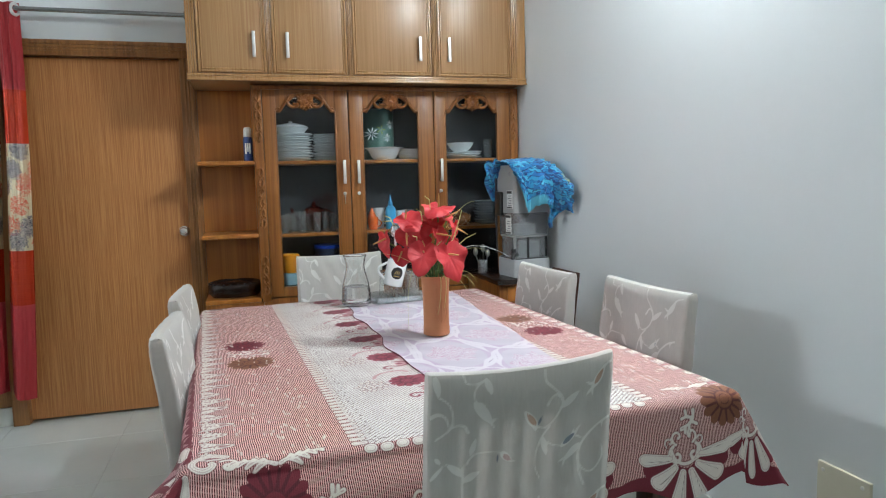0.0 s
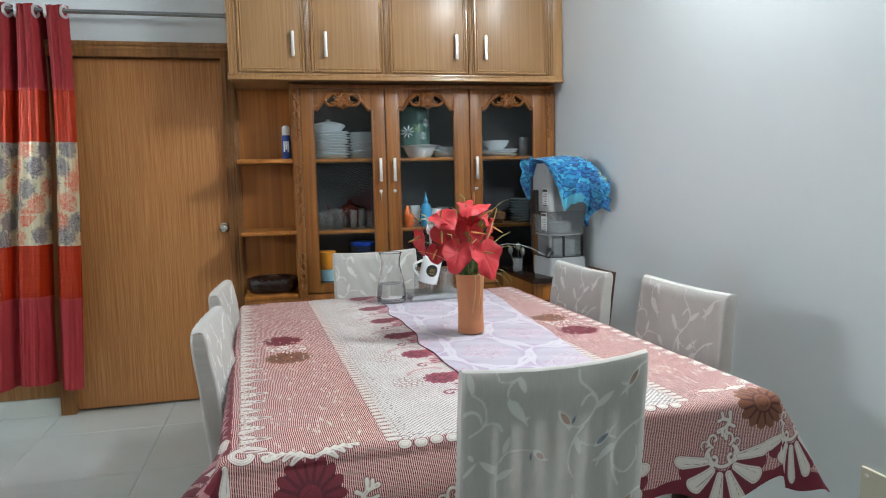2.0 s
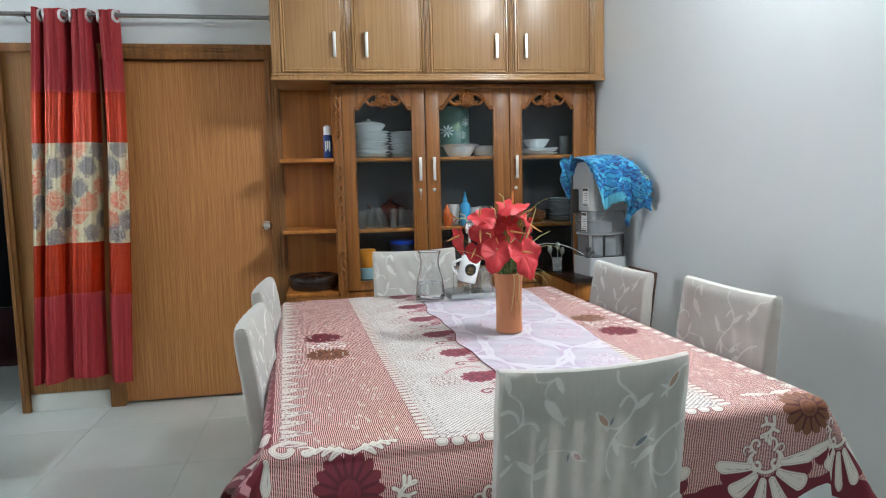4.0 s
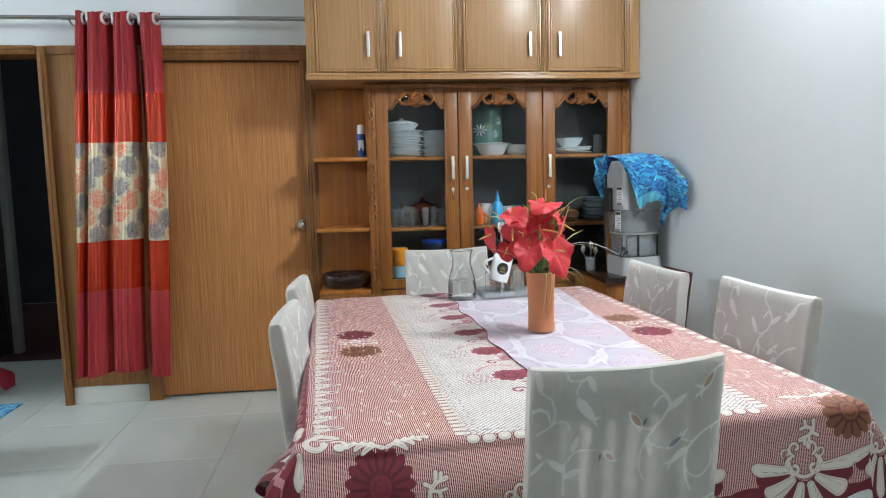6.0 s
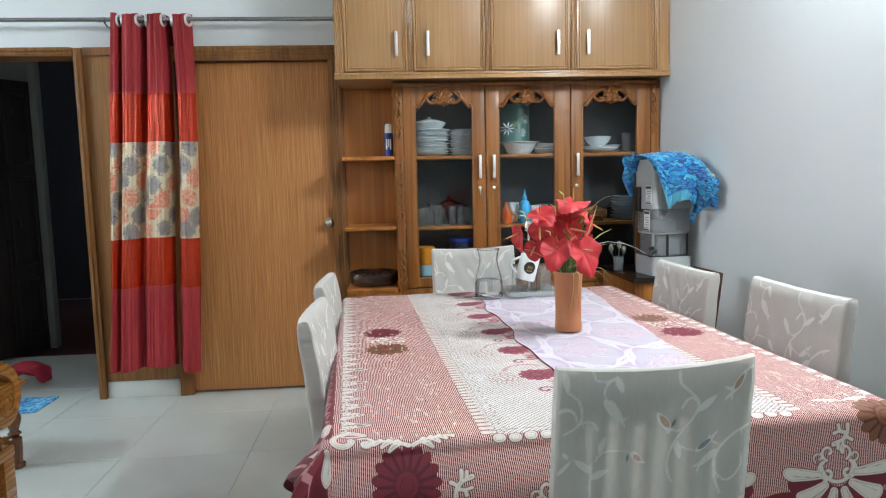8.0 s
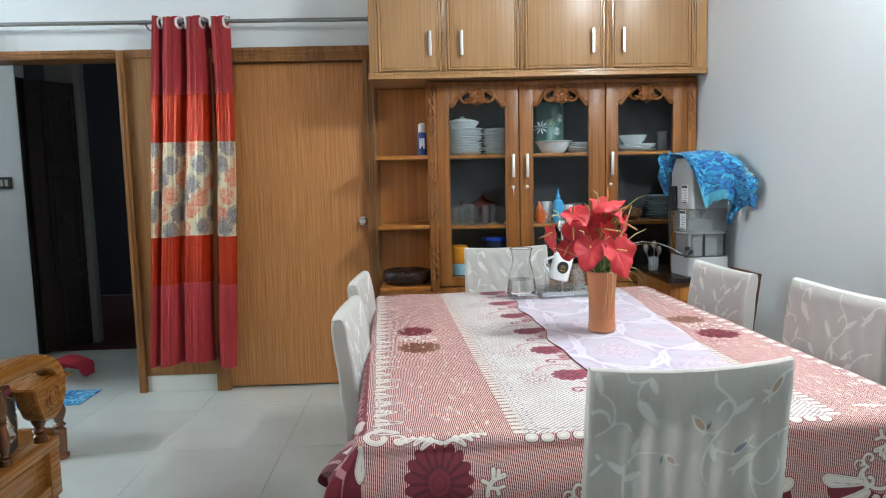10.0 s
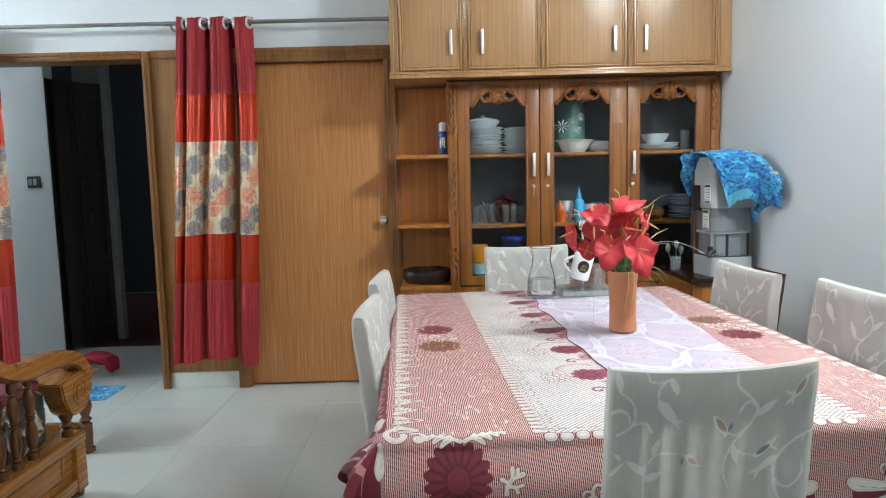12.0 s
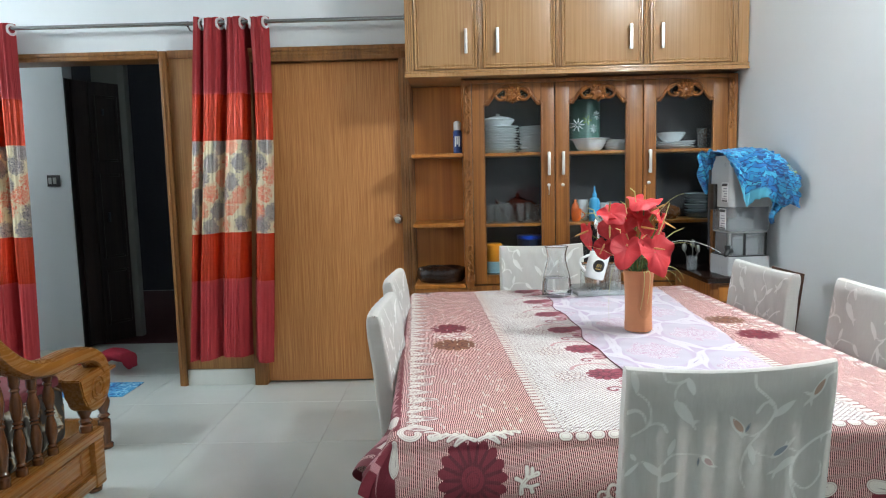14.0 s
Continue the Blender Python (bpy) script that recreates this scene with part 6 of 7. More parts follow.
daisy(1.115, S1 + 0.185, 0.030, plain("lime_print", (0.33, 0.45, 0.05), 0.4), 5)
daisy(1.175, S1 + 0.215, 0.028, M["dish"], 8)
# tumblers and a brown teapot on the middle shelf
for k, (x, y) in enumerate(((0.52, 3.95), (0.57, 3.98), (0.62, 3.94), (0.66, 4.02), (0.705, 3.95), (0.755, 3.96), (0.80, 3.98), (0.545, 4.06), (0.60, 4.07))):
    tumbler(x, y, S2, 0.023, 0.105 + 0.008 * (k % 3), "clear glass tumbler behind the cabinet pane", k % 2 == 1, "tumblers in the cabinet")
pot = thing("teapot", (0.70, 4.10, S2), "dark red-brown glazed teapot", "teapot")
M["glaze"] = plain("brown_glaze", (0.075, 0.018, 0.012), 0.2, vary=0.25)
part("body", lathe([(0.045, 0), (0.05, 0.004), (0.085, 0.05), (0.09, 0.085), (0.07, 0.125), (0.04, 0.14), (0.03, 0.145), (0.012, 0.155), (0.012, 0.17), (0.001, 0.175)], 0.70, 4.08, S2, 32), M["glaze"], pot)
part("spout", tube([(0.63, 4.08, S2 + 0.06), (0.585, 4.08, S2 + 0.09), (0.565, 4.08, S2 + 0.14)], [0.018, 0.013, 0.009], 10), M["glaze"], pot)
part("handle", tube([(0.77 + 0.045 * math.sin(math.pi * u), 4.08, S2 + 0.045 + 0.08 * u) for u in [i / 8 for i in range(9)]], 0.008, 8), M["glaze"], pot)


def cup(x, y, z, r, h, material, label, side=1):
    c = thing("cup", (x, y, z), label, "cup", "cups in the cabinet")
    part("body", lathe([(r * 0.7, 0), (r * 0.75, 0.003), (r * 0.95, h * 0.4), (r, h), (r - 0.003, h), (r * 0.9, h * 0.4), (0.001, 0.006)], x, y, z, 28, cap=False), material, c)
    part("handle", tube([(x + side * (r * 0.93 + 0.022 * math.sin(math.pi * u)), y, z + h * (0.2 + 0.6 * u)) for u in [i / 8 for i in range(9)]], 0.004, 6), material, c)


M["orange"] = plain("orange_plastic", (0.72, 0.13, 0.015), 0.35, vary=0.08)
M["skyblue"] = plain("sky_blue_plastic", (0.06, 0.42, 0.72), 0.35, vary=0.1)
cup(1.035, 3.93, S2, 0.032, 0.075, M["orange"], "orange cup behind glass")
part("spout", lathe([(0.024, 0), (0.02, 0.02), (0.008, 0.04), (0.006, 0.055), (0.001, 0.056)], 1.03, 3.93, S2 + 0.075, 20), M["orange"], bpy.data.objects["cup"], "tapered orange spout")
bottle = thing("sauce_bottle", (1.142, 3.92, S2), "sky-blue squeeze bottle with a pointed nozzle", "bottle")
part("body", lathe([(0.03, 0), (0.032, 0.004), (0.032, 0.11), (0.026, 0.13), (0.014, 0.14), (0.001, 0.141)], 1.142, 3.92, S2, 28), M["skyblue"], bottle)
part("nozzle", lathe([(0.013, 0), (0.013, 0.02), (0.006, 0.035), (0.003, 0.065), (0.001, 0.066)], 1.142, 3.92, S2 + 0.14, 20), M["skyblue"], bottle)
cup(1.09, 4.02, S2, 0.035, 0.125, M["dish"], "tall white cup behind glass")
cup(1.215, 3.96, S2, 0.038, 0.105, M["dish"], "white cup behind glass")
cup(1.275, 4.03, S2, 0.036, 0.11, plain("grey_dish", (0.35, 0.37, 0.36), 0.3), "grey cup behind glass")
part_pot = thing("cooking_pot", (1.60, 4.0, S2), "small brown glazed pot behind glass", "pot")
part("body", lathe([(0.05, 0), (0.055, 0.003), (0.075, 0.03), (0.072, 0.065), (0.055, 0.075), (0.02, 0.085), (0.01, 0.10), (0.001, 0.102)], 1.60, 4.0, S2, 32), plain("tan_glaze", (0.16, 0.07, 0.03), 0.25), part_pot)
cup(1.50, 4.0, S2, 0.04, 0.07, plain("dark_green_dish", (0.05, 0.10, 0.07), 0.3), "dark green cup behind glass", -1)
# boxes on the low shelf
box1 = thing("food_container", (0.543, 3.96, S3), "orange lidded container stacked on a blue and white tub", "container")
part("tub", lathe([(0.05, 0), (0.052, 0.003), (0.053, 0.105), (0.001, 0.106)], 0.543, 3.96, S3, 32), plain("blue_white_tub", (0.42, 0.66, 0.74), 0.35, vary=0.2, scale=10), box1)
part("label", lathe([(0.0535, 0.0), (0.0535, 0.035)], 0.543, 3.96, S3 + 0.005, 32, cap=False), plain("tub_print", (0.07, 0.10, 0.09), 0.4, vary=0.8, scale=60), box1)
part("lid", lathe([(0.05, 0), (0.052, 0.003), (0.053, 0.10), (0.045, 0.108), (0.001, 0.109)], 0.541, 3.96, S3 + 0.108, 32), plain("amber_plastic", (0.85, 0.30, 0.02), 0.3, vary=0.08), box1)
tub = thing("storage_tub", (0.76, 3.97, S3), "dark plastic tub with a bright blue lid", "container")
part("body", lathe([(0.07, 0), (0.074, 0.003), (0.08, 0.24), (0.001, 0.241)], 0.765, 3.97, S3, 32), plain("dark_tub", (0.02, 0.03, 0.06), 0.35), tub)
part("lid", lathe([(0.083, 0), (0.084, 0.004), (0.083, 0.02), (0.001, 0.022)], 0.765, 3.97, S3 + 0.24, 32), plain("blue_lid", (0.01, 0.06, 0.42), 0.3), tub)

# ---- on the open shelf ----
spray = thing("spray_can", (0.335, 3.93, 1.459), "white-capped blue aerosol spray can", "spray can")
part("body", lathe([(0.024, 0), (0.026, 0.002), (0.026, 0.125), (0.021, 0.136), (0.001, 0.137)], 0.335, 3.93, 1.4595, 28), plain("blue_can", (0.015, 0.05, 0.24), 0.3, vary=0.3, scale=50), spray)
part("cap", lathe([(0.022, 0), (0.023, 0.003), (0.022, 0.045), (0.012, 0.055), (0.001, 0.056)], 0.335, 3.93, 1.4595 + 0.136, 28), M["white_plastic"], spray, "white cap")
bm = bmesh.new()
for k in range(3):
    box(0.318 + 0.011 * k, 0.326 + 0.011 * k, 3.9035, 3.906, 1.50 + 0.012 * (k % 2), 1.56, 0.0, bm)
part("print", bm, M["dish"], spray, "white printed bars")
tray2 = thing("carved_dish", (0.22, 3.97, 0.684), "dark carved wooden dish with a glossy rim", "dish")
bm = lathe([(0.10, 0.0), (0.13, 0.004), (0.150, 0.03), (0.152, 0.06), (0.145, 0.078), (0.12, 0.090), (0.06, 0.094), (0.001, 0.094)], 0.22, 3.99, 0.685, 44)
bmesh.ops.scale(bm, verts=bm.verts, vec=(1.0, 0.8, 1.0), space=Matrix.Translation((-0.22, -3.99, 0)))
for v in bm.verts:
    a = math.atan2(v.co.y - 3.99, v.co.x - 0.22)
    v.co.z += 0.004 * math.sin(a * 18) * (v.co.z > 0.74)
M["lacquer"] = plain("dark_lacquer", (0.018, 0.009, 0.007), 0.18, vary=0.5, scale=70, bump=0.6)
part("body", bm, M["lacquer"], tray2)
bm = bmesh.new()
for k in range(22):
    a = 2 * math.pi * k / 22
    x, y = 0.22 + 0.137 * math.cos(a), 3.99 + 0.11 * math.sin(a)
    lathe([(0.001, 0), (0.010, 0.004), (0.008, 0.012), (0.001, 0.014)], x, y, 0.758, 8, bm)
part("carved_rim", bm, M["lacquer"], tray2)

# ---- water purifier on its side table ----
side = thing("side_table", (1.78, 3.6, 0), "low brown wooden side table with a dark top", "side table")
part("top", box(1.575, 1.945, 3.262, 3.83, 0.755, 0.782, 0.004), M["lacquer"], side)
part("apron", box(1.595, 1.945, 3.290, 3.825, 0.645, 0.754, 0.003), M["carved"], side)
for x in (1.615, 1.92):
    for y in (3.312, 3.80):
        part("leg", box(x - 0.022, x + 0.022, y - 0.022, y + 0.022, 0, 0.645, 0.003), M["carved"], side)
part("drawer_front", box(1.64, 1.90, 3.283, 3.291, 0.66, 0.742, 0.003), M["shelfwood"], side)

M["grey_plastic"] = plain("grey_plastic", (0.37, 0.37, 0.365), 0.34, vary=0.04)
M["pale_plastic"] = plain("pale_plastic", (0.43, 0.44, 0.45), 0.32, vary=0.04)


M["tank"] = smoky("clear_tank", (0.60, 0.62, 0.64))
PM = pose(1.793, 3.414, 0.783, 0, 0, 6)
pur = thing("water_purifier", (1.793, 3.414, 0.783), "grey countertop water purifier with clear tanks", "water purifier")


def rounded(w, d, z0, z1, r, bm=None):
    """A rounded-corner block standing on z0."""
    pts = []
    for cx, cy, a0 in ((w - r, d - r, 0), (-w + r, d - r, 90), (-w + r, -d + r, 180), (w - r, -d + r, 270)):
        for i in range(6):
            a = radians(a0 + 18 * i)
            pts.append((cx + r * math.cos(a), cy + r * math.sin(a)))
    bm = prism(pts, z0, z1, bm, "z")
    es = [e for e in bm.edges if abs(e.verts[0].co.z - e.verts[1].co.z) < 1e-6]
    bmesh.ops.bevel(bm, geom=es, offset=0.004, segments=2, affect="EDGES")
    return bm


def ring_wall(w, d, z0, z1, r, thick, bm=None):
    """A rounded-corner open tube, its wall of some thickness."""
    bm = bm or bmesh.new()
    rows = []
    for ww, dd, rr, z in ((w, d, r, z0), (w, d, r, z1), (w - thick, d - thick, r - thick, z1), (w - thick, d - thick, r - thick, z0)):
        row = []
        for cx, cy, a0 in ((ww - rr, dd - rr, 0), (-ww + rr, dd - rr, 90), (-ww + rr, -dd + rr, 180), (ww - rr, -dd + rr, 270)):
            for i in range(6):
                a = radians(a0 + 18 * i)
                row.append(bm.verts.new((cx + rr * math.cos(a), cy + rr * math.sin(a), z)))
        rows.append(row)
    rows.append(rows[0])
    for a, b in zip(rows, rows[1:]):
        for i in range(len(a)):
            bm.faces.new((a[i], a[(i + 1) % len(a)], b[(i + 1) % len(a)], b[i]))
    return bm


part("base", moved(rounded(0.112, 0.112, 0.0, 0.100, 0.03), PM), M["pale_plastic"], pur)
part("drip_rim", moved(ring_wall(0.106, 0.106, 0.100, 0.106, 0.028, 0.012), PM), M["black"], pur, "dark rim of the base")
part("lower_tank", moved(ring_wall(0.098, 0.098, 0.104, 0.220, 0.034, 0.004), PM), M["tank"], pur, "clear plastic tank")
part("filter_core", moved(lathe([(0.058, 0), (0.060, 0.004), (0.060, 0.078), (0.052, 0.086), (0.001, 0.087)], 0.022, -0.015, 0.107, 32), PM), M["dish"], pur, "white filter block in the tank")
for x, y in ((-0.028, -0.094), (0.088, -0.086)):
    part("strut", moved(box(x - 0.006, x + 0.006, y - 0.008, y + 0.004, 0.104, 0.222, 0.002), PM), M["black"], pur)
part("strut", moved(box(-0.098, -0.088, -0.08, -0.06, 0.104, 0.222, 0.002), PM), M["grey_plastic"], pur)
part("collar", moved(rounded(0.106, 0.106, 0.220, 0.228, 0.032), PM), M["grey_plastic"], pur)
part("upper_tank", moved(ring_wall(0.108, 0.108, 0.228, 0.352, 0.034, 0.004), PM), M["tank"], pur, "clear plastic tank")
part("inner_bowl", moved(lathe([(0.062, 0.0), (0.066, 0.004), (0.066, 0.055), (0.050, 0.060), (0.016, 0.066), (0.012, 0.085), (0.045, 0.118), (0.001, 0.119)], 0.0, 0.0, 0.230, 32), PM), M["dish"], pur, "white ceramic candle and funnel")
part("cable_bar", moved(tube([(-0.118, 0.10, 0.12), (-0.120, 0.10, 0.30), (-0.117, 0.096, 0.58)], 0.007, 8), PM), plain("charcoal_plastic", (0.045, 0.045, 0.05), 0.4), pur)
# the tapered lid: a rounded block that narrows upwards, with a sloped top
bm = rounded(0.114, 0.112, 0.352, 0.612, 0.026)
for v in bm.verts:
    k = (v.co.z - 0.352) / 0.26
    v.co.x = v.co.x * (1 - 0.035 * k) - 0.004 * k
    v.co.y *= 1 - 0.06 * k
    if v.co.z > 0.58:
        v.co.z -= 0.16 * max(0.0, v.co.x + 0.02)
part("head", moved(bm, PM), M["grey_plastic"], pur, "pale grey lid")
part("emblem", moved(lathe([(0.011, 0), (0.011, 0.001), (0.001, 0.0012)], segs=18), PM @ pose(-0.113, -0.055, 0.565, 0, -90, 0)), plain("silver_print", (0.30, 0.30, 0.31), 0.3), pur, "round printed emblem")
part("tap", moved(tube([(-0.100, -0.10, 0.13), (-0.132, -0.128, 0.130), (-0.150, -0.140, 0.112)], [0.014, 0.014, 0.009], 12), PM), M["black"], pur, "black tap")
part("tap_lever", moved(box(-0.140, -0.118, -0.128, -0.108, 0.138, 0.162, 0.004), PM), M["black"], pur)
part("switch_box", moved(box(-0.136, -0.114, 0.02, 0.085, 0.335, 0.470, 0.008), PM), M["black"], pur, "black clip on the lid's side")
for y0, z0, h, deep in ((-0.088, 0.378, 0.098, -0.1145), (-0.060, 0.238, 0.105, -0.1085)):
    st = part("sticker", moved(box(deep - 0.0018, deep, y0, y0 + 0.062, z0, z0 + h, 0.0), PM), M["porcelain"], pur, "white sticker with printed lines")
    bm = bmesh.new()
    for k in range(5):
        box(deep - 0.003, deep - 0.0017, y0 + 0.008, y0 + 0.050 - 0.008 * (k % 3), z0 + 0.014 + 0.013 * k, z0 + 0.018 + 0.013 * k, 0.0, bm)
    part("printed_bars", moved(bm, PM), plain("grey_print", (0.2, 0.2, 0.22), 0.5), st)
    part("printed_block", moved(box(deep - 0.003, deep - 0.0017, y0 + 0.004, y0 + 0.058, z0 + h - 0.018, z0 + h - 0.004), PM), M["black"], st)
    part("printed_block", moved(box(deep - 0.003, deep - 0.0017, y0 + 0.004, y0 + 0.058, z0 + 0.002, z0 + 0.009), PM), M["black"], st)
solid("power_cable", tube([(1.655, 3.30, 0.905), (1.61, 3.34, 0.935), (1.56, 3.40, 0.955), (1.50, 3.46, 0.958), (1.45, 3.52, 0.94), (1.42, 3.60, 0.88), (1.40, 3.68, 0.80)], 0.0013, 6), M["white_plastic"], "thin pale cable looping from the purifier", "cable", (1.655, 3.30, 0.905))

# the blue tie-dyed cloth thrown over the purifier
def towel_material():
    n = Nodes("blue_dyed_cloth")
    uv = n.add("ShaderNodeCombineXYZ")
    warp = n.math("MULTIPLY", n.math("SUBTRACT", n.noise(26.0, 3), 0.5), 0.040)
    n.link(n.math("ADD", n.attr("tu"), warp), uv.inputs[0])
    n.link(n.math("MULTIPLY", n.math("ADD", n.attr("tv"), warp), 2.3), uv.inputs[1])

    def cells(feature):
        v = n.add("ShaderNodeTexVoronoi")
        v.feature = feature
        v.inputs["Scale"].default_value = 24.0
        n.link(uv.outputs[0], v.inputs["Vector"])
        return v
    edge = cells("DISTANCE_TO_EDGE").outputs["Distance"]
    pick = cells("F1").outputs["Color"]
    fine = n.noise(300.0, 2)
    wash = n.noise(14.0, 3)
    sep = n.add("ShaderNodeSeparateColor")
    n.link(pick, sep.inputs[0])
    col = n.ramp(n.math("ADD", n.math("MULTIPLY", sep.outputs[0], 0.6), n.math("MULTIPLY", wash, 0.4)), (0.2, (0.006, 0.12, 0.34)), (0.5, (0.016, 0.25, 0.48)), (0.8, (0.06, 0.38, 0.55)))
    rim_ = n.span(n.math("ADD", edge, n.math("MULTIPLY", n.math("SUBTRACT", wash, 0.5), 0.10)), 0.035, 0.100, 1.0, 0.0)
    col = n.mix(n.math("MULTIPLY", rim_, 0.95), col, (0.004, 0.028, 0.13))
    col = n.mix(n.span(n.attr("border"), 0.0, 0.006), col, n.mix(n.span(n.noise(60.0, 2), 0.45, 0.55), (0.02, 0.10, 0.16), (0.36, 0.38, 0.17)))
    col = n.mix(n.span(n.attr("turned"), -0.004, 0.004), col, n.mix(wash, (0.04, 0.30, 0.45), (0.13, 0.46, 0.56)))
    n.put("Base Color", col)
    n.put("Roughness", 0.8)
    n.put("Sheen Weight", 0.2)
    n.bump(fine, 0.3, 0.001)
    return n.m


def towel():
    """A cloth thrown over the purifier's lid: a ridge that slides off towards the wall, and a loose hem hanging from it."""
    A, B = np.meshgrid(np.linspace(0, 1, 190), np.linspace(-0.35, 1, 130))
    k = [0, 0.22, 0.42, 0.60, 0.80, 1.0]
    ridge = [np.interp(A, k, v) for v in ([1.625, 1.715, 1.80, 1.862, 1.905, 1.928], [3.40, 3.40, 3.385, 3.30, 3.19, 3.10], [1.418, 1.428, 1.432, 1.420, 1.365, 1.275])]
    hem = [np.interp(A, k, v) for v in ([1.685, 1.712, 1.752, 1.835, 1.890, 1.918], [3.285, 3.262, 3.235, 3.200, 3.140, 3.045], [1.395, 1.285, 1.165, 1.185, 1.165, 1.135])]
    b, w = np.clip(B, 0, 1), np.maximum(-B, 0)
    # the cloth bows outwards over the lid's edge before it falls
    over = b ** 0.75
    P3 = [r + (h - r) * (over if i < 2 else b ** 1.35) for i, (r, h) in enumerate(zip(ridge, hem))]
    swell = np.sin(math.pi * b) ** 0.8
    fold = 0.020 * np.sin(A * 21 + 2.2 * np.sin(b * 2.6) + 0.5) * b ** 1.2 + 0.010 * np.sin(A * 43 + b * 5) * b ** 1.5
    crumple = 0.006 * np.sin(A * 47 + 5 * np.sin(B * 5)) * np.sin(B * 11 + 3 * np.sin(A * 23)) + 0.0035 * np.sin(A * 95 + B * 26)
    X = P3[0] - 0.022 * swell - 0.35 * fold + 0.7 * crumple + 0.05 * w
    Y = P3[1] - 0.045 * swell - 0.9 * fold - crumple + 0.22 * w
    Z = P3[2] + 0.030 * swell * np.clip(A * 2, 0, 1) + 0.5 * np.abs(crumple) - 0.35 * w ** 1.5 - 0.03 * np.maximum(np.sin(A * 17 + 1), 0) * b ** 4
    X = np.minimum(X, 1.942 + 0.003 * np.sin(A * 70))
    roll = np.minimum(B - 0.92 - 0.04 * np.sin(A * 9), np.minimum(A - 0.22, 0.62 - A))
    return sheet(np.stack([X, Y, Z], -1), {"border": np.minimum(np.minimum(A - 0.83, 0.97 - A), np.minimum(B - 0.05, 0.40 - B)) * 0.4, "tu": A * 0.40, "tv": B * 0.30, "turned": roll * 0.3})


def towel_tail():
    """The corner of the cloth that hangs free below the hem, twisted to a point."""
    U, V = np.meshgrid(np.linspace(-1, 1, 24), np.linspace(0, 1, 50))
    half = 0.040 * (1 - V) ** 0.8 + 0.003
    X = 1.875 + half * U * 0.8 + 0.012 * np.sin(V * 6)
    Y = 3.195 - 0.5 * half * U + 0.016 * np.sin(U * 4 + V * 5) + 0.02 * V
    Z = 1.215 - 0.155 * V - 0.012 * U * U
    return sheet(np.stack([X, Y, Z], -1), {"border": U * 0 - 0.03, "tu": U * 0.05, "tv": V * 0.15, "turned": U * 0 - 1})


def towel_flap():
    """The cloth's end that hangs behind the lid's far side."""
    U, V = np.meshgrid(np.linspace(0, 1, 40), np.linspace(0, 1, 70))
    X = 1.668 - 0.060 * U + 0.010 * np.sin(V * 8 + U * 6) * V + 0.02 * V
    Y = 3.470 + 0.060 * U + 0.012 * np.sin(V * 7 + U * 9) + 0.02 * V
    Z = 1.428 - 0.020 * U ** 2 - (0.13 + 0.09 * np.sin(U * 3.0)) * V + 0.010 * np.sin(U * 11)
    return sheet(np.stack([X, Y, Z], -1), {"border": U * 0 - 0.03, "tu": U * 0.12, "tv": V * 0.24, "turned": V * 0 - 1})


cloth_ob = thing("cloth", (1.80, 3.45, 1.43), "crumpled blue dyed cloth thrown over the water purifier", "cloth")
M["towel"] = towel_material()
for name, me in (("drape", towel()), ("tail", towel_tail()), ("flap", towel_flap())):
    me.transform(Matrix.Translation((-1.80, -3.45, -1.43)))
    me.materials.append(M["towel"])
    ob = new(name, me)
    ob.parent = cloth_ob

# small cup with utensils beside the purifier
M["dull_steel"] = plain("dull_steel", (0.20, 0.21, 0.20), 0.4, 0.7, vary=0.2)
hx, hy, hz = 1.603, 3.575, 0.784
hold = thing("utensil_holder", (hx, hy, hz), "small glass holder with steel spoons", "utensil holder")
part("jar", lathe([(0.024, 0), (0.026, 0.003), (0.029, 0.075), (0.027, 0.075), (0.024, 0.006), (0.001, 0.005)], hx, hy, hz, 24, cap=False), M["tank"], hold)
for k, (dx, dy, h) in enumerate(((-0.03, 0.0, 0.11), (0.0, -0.012, 0.13), (0.022, 0.0, 0.10))):
    tip = Vector((hx + dx * 1.4, hy + dy, hz + h))
    bm = tube([(hx + dx * 0.3, hy, hz + 0.01), tip], 0.0022, 6)
    lathe([(0.001, -0.022), (0.010, -0.012), (0.014, 0.004), (0.009, 0.02), (0.001, 0.026)], tip.x, tip.y, tip.z + 0.012, 12, bm)
    part("spoon", bm, M["dull_steel"], hold)

# ---- cover plate low on the east wall ----
plate = thing("wall_box", (1.95, 1.36, 0.2), "beige cover plate of a box low on the wall", "box")
M["beige"] = plain("beige_metal", (0.55, 0.51, 0.40), 0.45, vary=0.06)
part("cover", box(1.938, 1.95, 1.327, 1.507, 0.10, 0.447, 0.003), M["beige"], plate)
for y, z in ((1.485, 0.425), (1.35, 0.425), (1.485, 0.125)):
    part("screw", moved(lathe([(0.006, 0), (0.006, 0.002), (0.001, 0.003)], segs=12), pose(1.938, y, z, 0, -90, 0)), M["steel"], plate)

# ---- carved sofa end ----
M["sofa"] = wood("polished_sofa_wood", (0.225, 0.082, 0.012), (0.262, 0.100, 0.017), 0.25, 34, axis=1, lines=0.3, coat=0.4)
M["sofa_dark"] = wood("turned_wood", (0.065, 0.020, 0.006), (0.15, 0.052, 0.015), 0.20, 20, coat=0.9, gloss=0.14)
sofa = thing("sofa", (-2.0, 2.3, 0), "carved wooden sofa with turned spindles under its arm", "sofa")
SX = -1.282
